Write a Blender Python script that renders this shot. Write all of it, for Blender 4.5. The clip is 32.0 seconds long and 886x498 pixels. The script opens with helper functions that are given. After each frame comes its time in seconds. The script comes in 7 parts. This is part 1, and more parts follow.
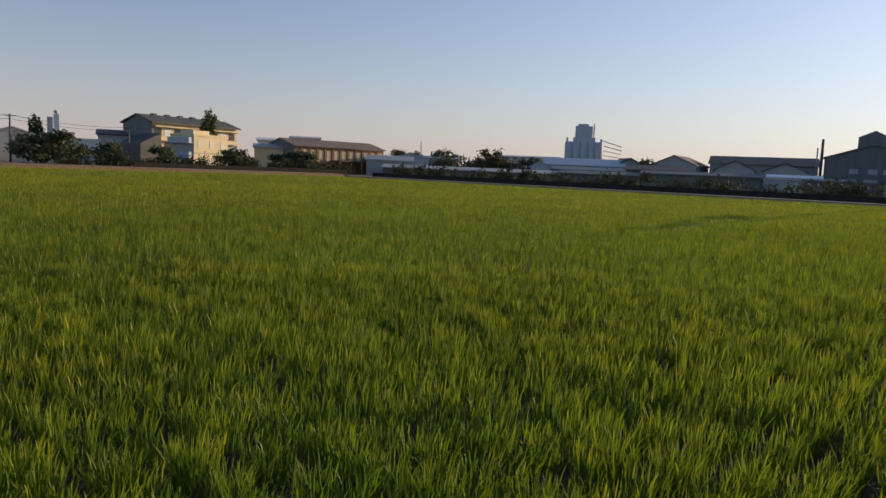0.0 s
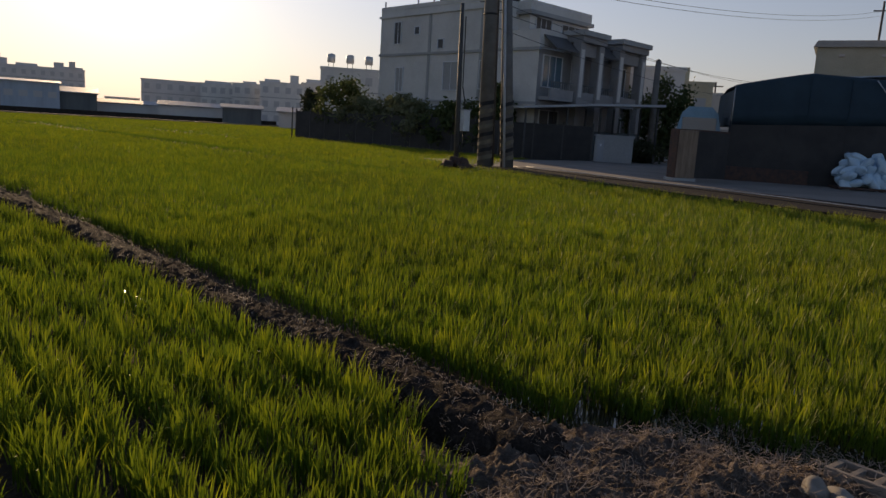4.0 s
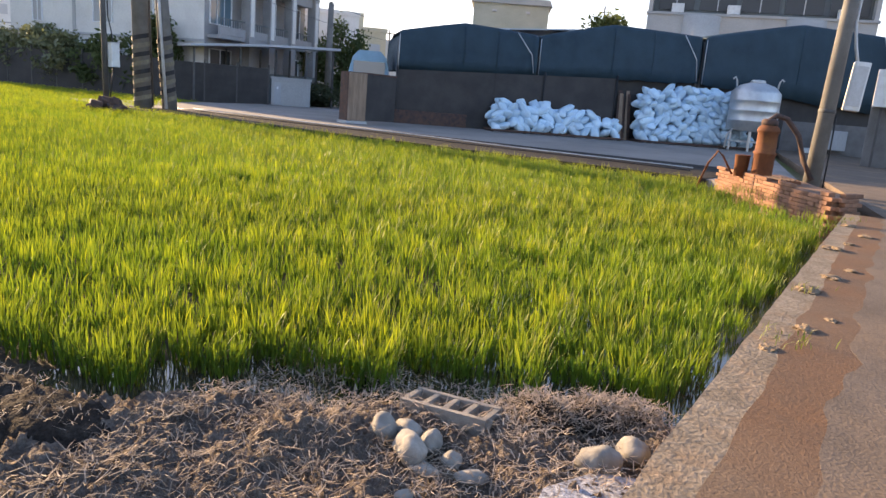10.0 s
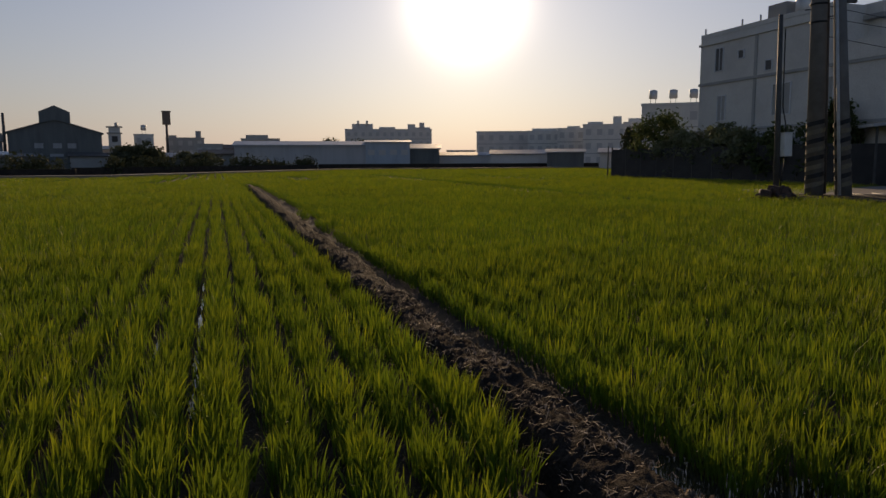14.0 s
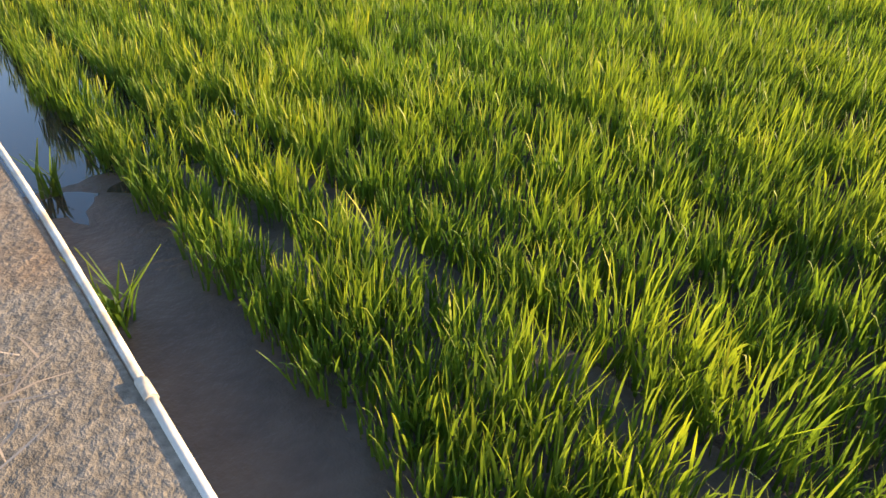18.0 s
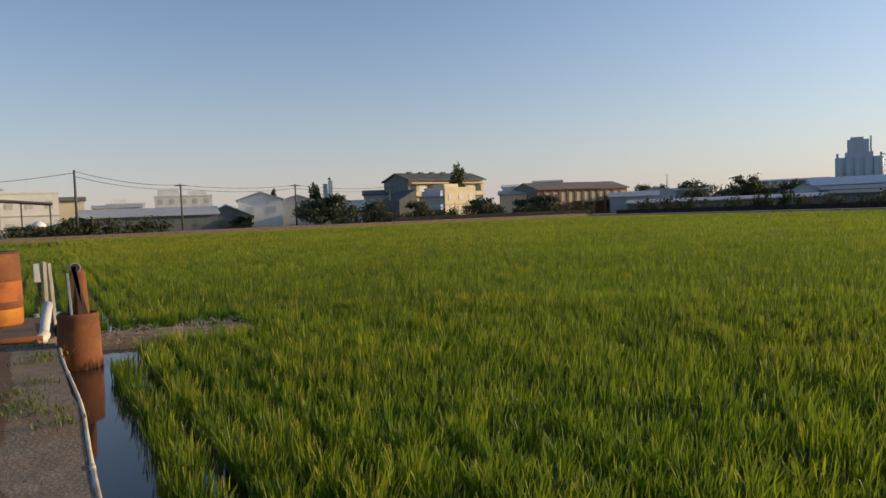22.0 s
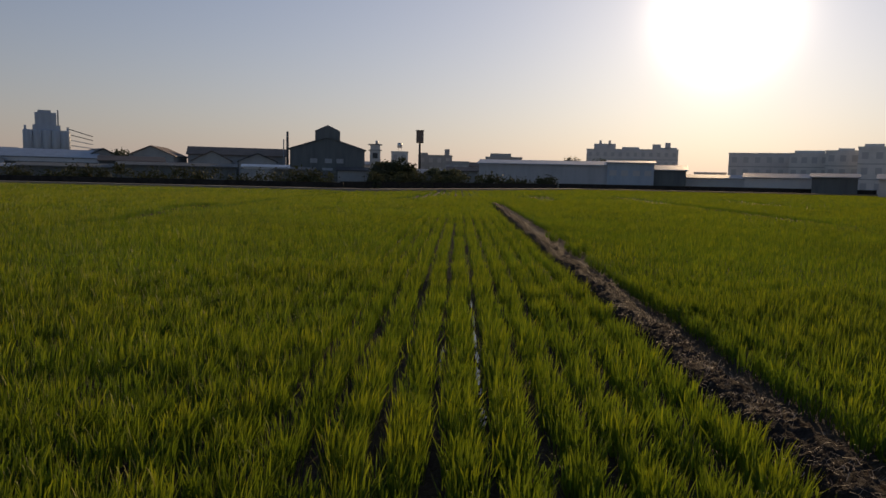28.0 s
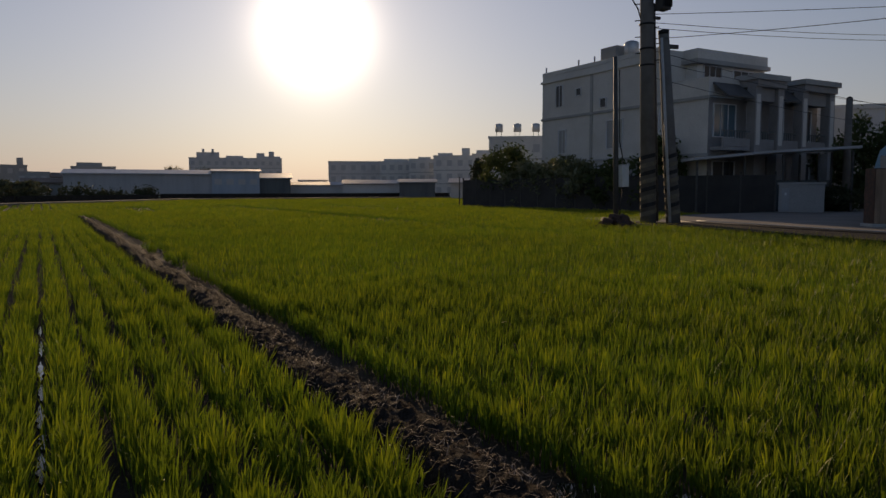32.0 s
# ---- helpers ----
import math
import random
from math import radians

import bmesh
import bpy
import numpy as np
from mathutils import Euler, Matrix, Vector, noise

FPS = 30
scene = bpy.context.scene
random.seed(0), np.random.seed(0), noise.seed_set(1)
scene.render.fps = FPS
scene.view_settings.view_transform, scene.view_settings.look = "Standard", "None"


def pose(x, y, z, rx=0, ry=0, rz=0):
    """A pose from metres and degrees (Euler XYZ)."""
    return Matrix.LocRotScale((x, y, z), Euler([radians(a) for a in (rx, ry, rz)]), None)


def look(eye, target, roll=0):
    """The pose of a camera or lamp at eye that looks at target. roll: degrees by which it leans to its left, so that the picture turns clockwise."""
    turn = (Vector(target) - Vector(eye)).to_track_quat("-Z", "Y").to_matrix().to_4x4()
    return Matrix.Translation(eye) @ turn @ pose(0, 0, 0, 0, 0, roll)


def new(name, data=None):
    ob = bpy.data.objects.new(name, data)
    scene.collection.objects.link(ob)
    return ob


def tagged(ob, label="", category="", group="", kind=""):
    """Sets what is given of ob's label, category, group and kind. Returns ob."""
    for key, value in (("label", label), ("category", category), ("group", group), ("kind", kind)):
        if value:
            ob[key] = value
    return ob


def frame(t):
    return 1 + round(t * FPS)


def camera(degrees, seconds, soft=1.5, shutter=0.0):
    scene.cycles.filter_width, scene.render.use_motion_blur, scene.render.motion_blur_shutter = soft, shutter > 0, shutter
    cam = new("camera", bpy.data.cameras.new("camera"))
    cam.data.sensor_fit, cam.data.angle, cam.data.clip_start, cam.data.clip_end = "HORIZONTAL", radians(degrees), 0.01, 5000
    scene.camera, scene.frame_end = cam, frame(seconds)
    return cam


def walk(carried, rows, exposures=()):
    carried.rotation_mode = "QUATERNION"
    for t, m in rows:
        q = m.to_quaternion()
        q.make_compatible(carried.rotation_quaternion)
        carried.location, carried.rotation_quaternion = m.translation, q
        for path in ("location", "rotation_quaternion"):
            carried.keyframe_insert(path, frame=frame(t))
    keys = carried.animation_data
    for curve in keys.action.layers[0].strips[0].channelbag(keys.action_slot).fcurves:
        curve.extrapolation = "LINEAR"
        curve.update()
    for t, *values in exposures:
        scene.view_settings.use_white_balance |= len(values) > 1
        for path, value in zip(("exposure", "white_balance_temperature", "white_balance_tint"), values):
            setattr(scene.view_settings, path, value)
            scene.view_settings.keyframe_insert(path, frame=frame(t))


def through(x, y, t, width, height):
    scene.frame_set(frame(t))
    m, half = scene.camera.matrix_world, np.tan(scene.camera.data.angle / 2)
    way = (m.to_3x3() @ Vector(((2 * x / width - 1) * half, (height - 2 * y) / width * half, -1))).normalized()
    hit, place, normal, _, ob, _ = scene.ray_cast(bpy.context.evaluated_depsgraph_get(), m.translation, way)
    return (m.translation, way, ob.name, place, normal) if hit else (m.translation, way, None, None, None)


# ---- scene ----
cam = camera(64.0, 32.0, 1.5)
PATH = [
    (0, (-0.908, -0.455, 1.522), (-2.209, 1.048, 1.303), 2.4),
    (0.5, (-0.934, -0.459, 1.518), (-1.956, 1.226, 1.179), 2.2),
    (1, (-0.989, -0.475, 1.502), (-1.685, 1.362, 1.123), 1.4),
    (1.5, (-1.073, -0.489, 1.547), (-1.427, 1.437, 1.139), 1.2),
    (2, (-1.091, -0.46, 1.595), (-1.06, 1.491, 1.156), 1.8),
    (2.5, (-0.995, -0.436, 1.598), (-0.592, 1.468, 1.136), 2.7),
    (3, (-0.802, -0.434, 1.589), (-0.109, 1.381, 1.116), 1.9),
    (3.5, (-0.591, -0.46, 1.587), (0.498, 1.162, 1.16), 2.1),
    (4, (-0.515, -0.555, 1.521), (0.856, 0.863, 1.189), 3.6),
    (4.5, (-0.388, -0.604, 1.536), (1.232, 0.536, 1.262), 3.5),
    (6.5, (-0.284, -0.734, 1.481), (1.058, 0.709, 1.138), -1.6),
    (7, (-0.246, -0.801, 1.507), (1.009, 0.718, 1.165), -1.8),
    (7.5, (-0.221, -0.854, 1.52), (1.093, 0.616, 1.185), -1.0),
    (8, (-0.172, -0.876, 1.514), (1.287, 0.453, 1.192), 0.5),
    (8.5, (-0.12, -0.865, 1.513), (1.424, 0.373, 1.226), 1.6),
    (9, (-0.01, -0.854, 1.469), (1.631, 0.253, 1.184), 2.3),
    (9.5, (0.105, -0.84, 1.443), (1.796, 0.168, 1.09), 2.8),
    (10, (0.232, -0.78, 1.414), (2.057, -0.078, 0.998), 4.8),
    (10.5, (0.33, -0.738, 1.372), (2.191, -0.137, 0.95), 4.4),
    (11, (0.361, -0.769, 1.4), (2.159, 0.028, 1.036), 2.7),
    (11.5, (0.531, -0.943, 1.413), (2.242, 0.064, 1.168), 1.9),
    (12, (0.546, -0.895, 1.42), (2.125, 0.317, 1.223), 1.5),
    (12.5, (0.543, -0.854, 1.43), (1.977, 0.528, 1.253), 1.7),
    (13, (0.539, -0.823, 1.402), (1.79, 0.727, 1.226), 1.3),
    (13.5, (0.535, -0.758, 1.389), (1.504, 0.983, 1.221), 0.6),
    (14, (0.54, -0.672, 1.379), (1.143, 1.219, 1.134), -0.2),
    (14.5, (0.494, -0.71, 1.386), (0.681, 1.261, 1.098), -1.6),
    (15, (0.398, -0.78, 1.41), (0.231, 1.191, 1.113), -1.8),
    (15.5, (0.275, -0.887, 1.421), (-0.203, 1.028, 1.098), -2.1),
    (17.5, (-0.164, -0.936, 1.305), (-1.557, 0.193, 0.418), 0.1),
    (18, (-0.178, -0.92, 1.279), (-1.514, 0.123, 0.217), -0.2),
    (18.5, (-0.18, -0.909, 1.26), (-1.391, 0.163, 0.083), 1.0),
    (19, (-0.172, -0.893, 1.29), (-1.388, 0.26, 0.198), -1.9),
    (19.5, (-0.195, -0.902, 1.341), (-1.56, 0.278, 0.477), -3.9),
    (20, (-0.233, -0.937, 1.375), (-1.725, 0.181, 0.652), -5.2),
    (20.5, (-0.225, -0.896, 1.376), (-1.793, 0.217, 0.826), -5.1),
    (21, (-0.246, -0.875, 1.402), (-1.891, 0.213, 1.068), -4.9),
    (21.5, (-0.289, -0.87, 1.407), (-2.016, 0.123, 1.225), -3.3),
    (22, (-0.28, -0.878, 1.426), (-2.021, 0.1, 1.323), -2.2),
    (22.5, (-0.292, -0.869, 1.446), (-2.046, 0.092, 1.396), -0.3),
    (23, (-0.347, -0.838, 1.467), (-2.111, 0.106, 1.47), 0.4),
    (23.5, (-0.34, -0.814, 1.459), (-2.05, 0.222, 1.488), 1.3),
    (24, (-0.292, -0.695, 1.478), (-1.882, 0.518, 1.52), 1.9),
    (24.5, (-0.211, -0.642, 1.482), (-1.654, 0.743, 1.501), 2.0),
    (25, (-0.094, -0.662, 1.469), (-1.401, 0.849, 1.391), 2.1),
    (25.5, (0.013, -0.689, 1.44), (-1.068, 0.981, 1.235), 2.5),
    (26, (0.105, -0.729, 1.421), (-0.69, 1.09, 1.183), 2.7),
    (26.5, (0.134, -0.826, 1.452), (-0.425, 1.077, 1.197), 2.2),
    (28.5, (0.178, -0.948, 1.522), (0.276, 1.043, 1.354), 1.2),
    (29, (0.183, -0.996, 1.532), (0.422, 0.986, 1.413), 1.1),
    (29.5, (0.226, -0.934, 1.516), (0.609, 1.027, 1.43), 0.6),
    (30, (0.258, -0.802, 1.474), (0.689, 1.149, 1.399), 0.2),
    (30.5, (0.294, -0.697, 1.446), (0.853, 1.222, 1.364), -0.2),
    (31, (0.326, -0.604, 1.423), (1.017, 1.271, 1.345), -0.4),
    (31.5, (0.38, -0.546, 1.399), (1.24, 1.257, 1.304), -0.3),
    (32, (0.409, -0.483, 1.374), (1.393, 1.251, 1.211), -0.1),
]
NOON, MIXED, EVENING = (7250, 10), (7250, 15), (7950, 19)
EXPOSURE = [(t, e + 0.3, *(NOON if 17 <= t <= 19.5 or 20.5 <= t <= 24.5 else MIXED if t < 1.5 or 19.6 <= t <= 26 else EVENING)) for t, e in (
    (0.0, -0.40), (1.0, -0.58), (2.0, -0.52), (3.0, -0.40), (4.0, -0.85), (4.5, -0.75), (6.5, -0.88), (7.0, -0.90), (8.0, -0.75), (9.0, -0.35), (9.5, 0.40), (10.0, 1.40), (10.5, 1.42),
    (11.0, 0.32), (12.0, -1.10), (13.0, -1.45), (14.0, -1.30), (15.0, -1.15), (15.5, -1.0), (17.5, 1.30), (19.0, 1.52), (20.0, 0.85), (21.0, 0.02), (22.0, -0.25), (23.0, -0.38), (24.0, -0.40),
    (25.0, -0.50), (26.5, -0.75), (28.5, -1.25), (30.0, -1.32), (32.0, -1.40))]
walk(cam, [(t, look(eye, target, roll)) for t, eye, target, roll in PATH], EXPOSURE)

# ---- world and sun ----
SUN_BEARING, SUN_HEIGHT = radians(19.6), radians(12.3)
world = bpy.data.worlds.new("sky")
scene.world = world
world.use_nodes = True
wn = world.node_tree
sky = wn.nodes.new("ShaderNodeTexSky")
sky.sky_type = "NISHITA"
sky.sun_disc = False
sky.sun_elevation, sky.sun_rotation = SUN_HEIGHT, SUN_BEARING
sky.altitude, sky.air_density, sky.dust_density, sky.ozone_density = 20, 1.0, 0.2, 2.0
to_sun = Vector((math.sin(SUN_BEARING) * math.cos(SUN_HEIGHT), math.cos(SUN_BEARING) * math.cos(SUN_HEIGHT), math.sin(SUN_HEIGHT)))


def sky_math(op, a, b=None):
    n = wn.nodes.new("ShaderNodeMath")
    n.operation = op
    for sock, v in zip(n.inputs, (a, b)):
        if isinstance(v, (int, float)):
            sock.default_value = v
        elif v is not None:
            wn.links.new(v, sock)
    return n.outputs[0]


def sky_add(colour, amount, under):
    """Adds a tone of haze to what lies under it."""
    n = wn.nodes.new("ShaderNodeMix")
    n.data_type, n.blend_type = "RGBA", "ADD"
    n.inputs[0].default_value = 1.0
    v = wn.nodes.new("ShaderNodeVectorMath")
    v.operation = "SCALE"
    v.inputs[0].default_value = colour
    wn.links.new(amount, v.inputs["Scale"])
    wn.links.new(under, n.inputs[6])
    wn.links.new(v.outputs[0], n.inputs[7])
    return n.outputs[2]


co = wn.nodes.new("ShaderNodeTexCoord")
split = wn.nodes.new("ShaderNodeSeparateXYZ")
wn.links.new(co.outputs["Generated"], split.inputs[0])
dot = wn.nodes.new("ShaderNodeVectorMath")
dot.operation = "DOT_PRODUCT"
dot.inputs[1].default_value = to_sun
wn.links.new(co.outputs["Generated"], dot.inputs[0])
near = sky_math("MAXIMUM", dot.outputs["Value"], 0.0)
up = sky_math("MAXIMUM", split.outputs[2], 0.0)
# thick evening haze: it hides the yellow rim of the clear sky and pales the whole vault
rim = sky_math("POWER", 2.718, sky_math("MULTIPLY", up, -7.0))
clear = sky_math("SUBTRACT", 1.30, sky_math("MULTIPLY", rim, 1.18))
low_haze = sky_math("MULTIPLY", sky_math("POWER", 2.718, sky_math("MULTIPLY", up, -6.6)), sky_math("ADD", sky_math("MULTIPLY", sky_math("POWER", near, 5.0), 2.7), 4.9))
base_sky = wn.nodes.new("ShaderNodeVectorMath")
base_sky.operation = "MULTIPLY"
base_sky.inputs[1].default_value = (0.81, 1.06, 1.33)
wn.links.new(sky.outputs[0], base_sky.inputs[0])
thin = wn.nodes.new("ShaderNodeVectorMath")
thin.operation = "SCALE"
wn.links.new(base_sky.outputs[0], thin.inputs[0])
wn.links.new(clear, thin.inputs["Scale"])
tint = sky_add((1.0, 0.87, 0.97), low_haze, thin.outputs[0])
tint = sky_add((1.12, 0.90, 0.66), sky_math("MULTIPLY", sky_math("POWER", near, 2.0), 1.65), tint)
tint = sky_add((1.0, 0.82, 0.74), sky_math("MULTIPLY", sky_math("POWER", near, 12.0), 1.7), tint)
tint = sky_add((1.0, 0.90, 0.80), sky_math("MULTIPLY", sky_math("POWER", near, 90.0), 2.6), tint)
tint = sky_add((1.0, 0.95, 0.88), sky_math("MULTIPLY", sky_math("POWER", near, 600.0), 46.0), tint)
wn.links.new(tint, wn.nodes["Background"].inputs[0])
wn.nodes["Background"].inputs[1].default_value = 0.0975

sun = new("sun", bpy.data.lights.new("sun", "SUN"))
sun.data.energy, sun.data.angle, sun.data.color = 4.9, radians(0.6), (1.0, 0.80, 0.52)
sun.matrix_world = look(to_sun * 300, (0, 0, 0))


# ---- materials ----
def material(name, base, rough=0.8, metal=0.0, second=None, scale=4.0, fine=40.0, bump=0.3, spec=0.3, vary=0.0, third=None, third_scale=0.7, stretch=None, depth=0.01, grit=0.2):
    """A surface with broad stains, fine grain and relief. second: the stain's colour; third: a rarer, larger stain; vary: tone from piece to piece."""
    m = bpy.data.materials.new(name)
    m.use_nodes = True
    t = m.node_tree
    b = t.nodes["Principled BSDF"]
    b.inputs["Roughness"].default_value, b.inputs["Metallic"].default_value = rough, metal
    b.inputs["Specular IOR Level"].default_value = spec
    co = t.nodes.new("ShaderNodeTexCoord")
    out = co.outputs["Object"]
    if stretch:
        mp = t.nodes.new("ShaderNodeMapping")
        mp.inputs["Scale"].default_value = stretch
        t.links.new(out, mp.inputs[0])
        out = mp.outputs[0]

    def noise_tex(s, detail=5.0):
        n = t.nodes.new("ShaderNodeTexNoise")
        n.inputs["Scale"].default_value, n.inputs["Detail"].default_value, n.inputs["Roughness"].default_value = s, detail, 0.62
        t.links.new(out, n.inputs["Vector"])
        return n.outputs["Fac"]

    def ramp(fac, lo, hi):
        r = t.nodes.new("ShaderNodeMapRange")
        r.inputs["From Min"].default_value, r.inputs["From Max"].default_value = lo, hi
        t.links.new(fac, r.inputs["Value"])
        return r.outputs[0]

    def mix(fac, a, c, mode="MIX"):
        n = t.nodes.new("ShaderNodeMix")
        n.data_type, n.blend_type = "RGBA", mode
        for sock, v in ((n.inputs[0], fac), (n.inputs[6], a), (n.inputs[7], c)):
            if isinstance(v, (int, float)):
                sock.default_value = v
            elif isinstance(v, tuple):
                sock.default_value = (*v[:3], 1)
            else:
                t.links.new(v, sock)
        return n.outputs[2]

    second = second or tuple(c * 0.72 for c in base)
    broad, grain = noise_tex(scale), noise_tex(fine, 3.0)
    col = mix(ramp(broad, 0.38, 0.66), base, second)
    if third:
        col = mix(ramp(noise_tex(third_scale), 0.5, 0.68), col, third)
    g = t.nodes.new("ShaderNodeMapRange")
    g.inputs["To Min"].default_value, g.inputs["To Max"].default_value = 1 - 1.1 * grit, 1 + 0.9 * grit
    t.links.new(grain, g.inputs["Value"])
    cc = t.nodes.new("ShaderNodeCombineColor")
    for i in range(3):
        t.links.new(g.outputs[0], cc.inputs[i])
    col = mix(1.0, col, cc.outputs[0], "MULTIPLY")
    if vary:
        info = t.nodes.new("ShaderNodeObjectInfo")
        h = t.nodes.new("ShaderNodeHueSaturation")
        v = t.nodes.new("ShaderNodeMapRange")
        v.inputs["To Min"].default_value, v.inputs["To Max"].default_value = 1 - vary, 1 + vary
        t.links.new(info.outputs["Random"], v.inputs["Value"])
        t.links.new(v.outputs[0], h.inputs["Value"])
        t.links.new(col, h.inputs["Color"])
        col = h.outputs[0]
    t.links.new(col, b.inputs["Base Color"])
    if bump:
        bp = t.nodes.new("ShaderNodeBump")
        bp.inputs["Strength"].default_value, bp.inputs["Distance"].default_value = bump, depth
        add = t.nodes.new("ShaderNodeMath")
        t.links.new(grain, add.inputs[0])
        t.links.new(broad, add.inputs[1])
        t.links.new(add.outputs[0], bp.inputs["Height"])
        t.links.new(bp.outputs[0], b.inputs["Normal"])
    return m


def leaf_material(name, base, other, light, through=0.45, rough=0.5, patch=0.25, spec=0.25, tip=None, tuft=4.0):
    """Leaves that let light through; tone changes from blade to blade and in broad patches."""
    m = bpy.data.materials.new(name)
    m.use_nodes = True
    t = m.node_tree
    b = t.nodes["Principled BSDF"]
    b.inputs["Roughness"].default_value, b.inputs["Specular IOR Level"].default_value = rough, spec
    geo, co = t.nodes.new("ShaderNodeNewGeometry"), t.nodes.new("ShaderNodeTexCoord")
    n = t.nodes.new("ShaderNodeTexNoise")
    n.inputs["Scale"].default_value, n.inputs["Detail"].default_value = patch, 4.0
    t.links.new(co.outputs["Object"], n.inputs["Vector"])
    add = t.nodes.new("ShaderNodeMath")
    add.operation = "MULTIPLY_ADD"
    add.inputs[1].default_value = 0.6
    t.links.new(geo.outputs["Random Per Island"], add.inputs[0])
    sub = t.nodes.new("ShaderNodeMapRange")
    sub.inputs["From Min"].default_value, sub.inputs["From Max"].default_value = 0.35, 0.65
    sub.inputs["To Min"].default_value, sub.inputs["To Max"].default_value = -0.1, 0.5
    t.links.new(n.outputs["Fac"], sub.inputs["Value"])
    t.links.new(sub.outputs[0], add.inputs[2])
    r = t.nodes.new("ShaderNodeValToRGB")
    r.color_ramp.elements[0].color, r.color_ramp.elements[1].color = (*base, 1), (*other, 1)
    t.links.new(add.outputs[0], r.inputs[0])
    tone = r.outputs[0]
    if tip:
        # ripe yellow at the tips of the longest blades, more on some plants than on others; the rise from dark to
        # bright with height also paints in sunlit tops over shaded bases
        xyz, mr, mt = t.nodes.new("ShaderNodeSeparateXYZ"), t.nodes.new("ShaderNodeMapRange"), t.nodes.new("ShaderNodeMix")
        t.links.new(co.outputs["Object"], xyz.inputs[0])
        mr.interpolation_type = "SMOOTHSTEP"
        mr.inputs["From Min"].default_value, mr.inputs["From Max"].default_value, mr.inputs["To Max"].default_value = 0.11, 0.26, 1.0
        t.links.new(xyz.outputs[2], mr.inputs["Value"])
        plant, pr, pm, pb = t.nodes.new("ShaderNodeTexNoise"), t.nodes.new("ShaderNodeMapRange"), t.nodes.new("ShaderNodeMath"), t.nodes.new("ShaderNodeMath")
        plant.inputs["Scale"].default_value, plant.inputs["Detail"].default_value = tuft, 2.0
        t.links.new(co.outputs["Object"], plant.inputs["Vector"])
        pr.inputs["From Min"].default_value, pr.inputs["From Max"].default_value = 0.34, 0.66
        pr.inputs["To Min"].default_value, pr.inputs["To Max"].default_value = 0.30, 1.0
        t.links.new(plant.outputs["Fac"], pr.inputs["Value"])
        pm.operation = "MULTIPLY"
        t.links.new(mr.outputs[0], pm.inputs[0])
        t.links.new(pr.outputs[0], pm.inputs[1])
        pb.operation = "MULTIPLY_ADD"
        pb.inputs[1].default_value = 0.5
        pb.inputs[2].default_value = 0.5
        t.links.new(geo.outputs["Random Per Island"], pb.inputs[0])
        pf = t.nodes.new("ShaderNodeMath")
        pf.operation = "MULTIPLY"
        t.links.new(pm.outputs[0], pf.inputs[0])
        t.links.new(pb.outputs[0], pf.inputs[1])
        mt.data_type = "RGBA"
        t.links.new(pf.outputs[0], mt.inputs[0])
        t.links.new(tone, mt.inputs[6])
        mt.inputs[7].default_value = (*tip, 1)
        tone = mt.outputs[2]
    t.links.new(tone, b.inputs["Base Color"])
    tr = t.nodes.new("ShaderNodeBsdfTranslucent")
    mul = t.nodes.new("ShaderNodeMix")
    mul.data_type = "RGBA"
    mul.inputs[0].default_value = 0.56
    t.links.new(tone, mul.inputs[6])
    mul.inputs[7].default_value = (*light, 1)
    t.links.new(mul.outputs[2], tr.inputs["Color"])
    mx = t.nodes.new("ShaderNodeMixShader")
    mx.inputs[0].default_value = through
    t.links.new(b.outputs[0], mx.inputs[1])
    t.links.new(tr.outputs[0], mx.inputs[2])
    t.links.new(mx.outputs[0], t.nodes["Material Output"].inputs["Surface"])
    return m


def glass_material(name, tint, rough=0.08, spec=0.8):
    m = bpy.data.materials.new(name)
    m.use_nodes = True
    b = m.node_tree.nodes["Principled BSDF"]
    b.inputs["Base Color"].default_value = (*tint, 1)
    b.inputs["Roughness"].default_value, b.inputs["Specular IOR Level"].default_value = rough, spec
    return m


# dark body and bright tip colours also carry the canopy's shade and sunlight
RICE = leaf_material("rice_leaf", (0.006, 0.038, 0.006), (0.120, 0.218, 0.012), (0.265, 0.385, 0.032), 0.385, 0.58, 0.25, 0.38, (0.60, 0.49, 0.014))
LEAF = leaf_material("tree_leaf", (0.050, 0.075, 0.030), (0.11, 0.13, 0.055), (0.14, 0.18, 0.05), 0.25, 0.6, 0.25, 0.08)
LEAF_PALE = leaf_material("pale_leaf", (0.10, 0.12, 0.06), (0.24, 0.23, 0.14), (0.2, 0.24, 0.06), 0.25)
WEED = leaf_material("weed_leaf", (0.07, 0.11, 0.02), (0.20, 0.20, 0.05), (0.25, 0.3, 0.05), 0.3)
STRAW = leaf_material("dry_straw", (0.17, 0.112, 0.076), (0.62, 0.48, 0.36), (0.5, 0.38, 0.26), 0.15, 0.7)
DITCH = material("ditch_mud", (0.115, 0.088, 0.064), 0.5, second=(0.075, 0.058, 0.044), scale=2.5, fine=22, bump=0.5, spec=0.2, depth=0.02)
MUD = material("wet_mud", (0.080, 0.060, 0.043), 0.85, second=(0.052, 0.040, 0.030), scale=2.5, fine=30, bump=0.7, spec=0.15, depth=0.03)
CORNER = material("churned_mud", (0.185, 0.145, 0.118), 0.92, second=(0.105, 0.080, 0.064), scale=8, fine=38, bump=1.0, depth=0.05, third=(0.21, 0.16, 0.12), third_scale=12, spec=0.12, grit=0.5)
BUND = material("bund_earth", (0.056, 0.043, 0.035), 0.9, second=(0.030, 0.024, 0.020), scale=9, fine=60, bump=1.0, depth=0.03, third=(0.084, 0.066, 0.052), third_scale=16, spec=0.06, grit=0.6)
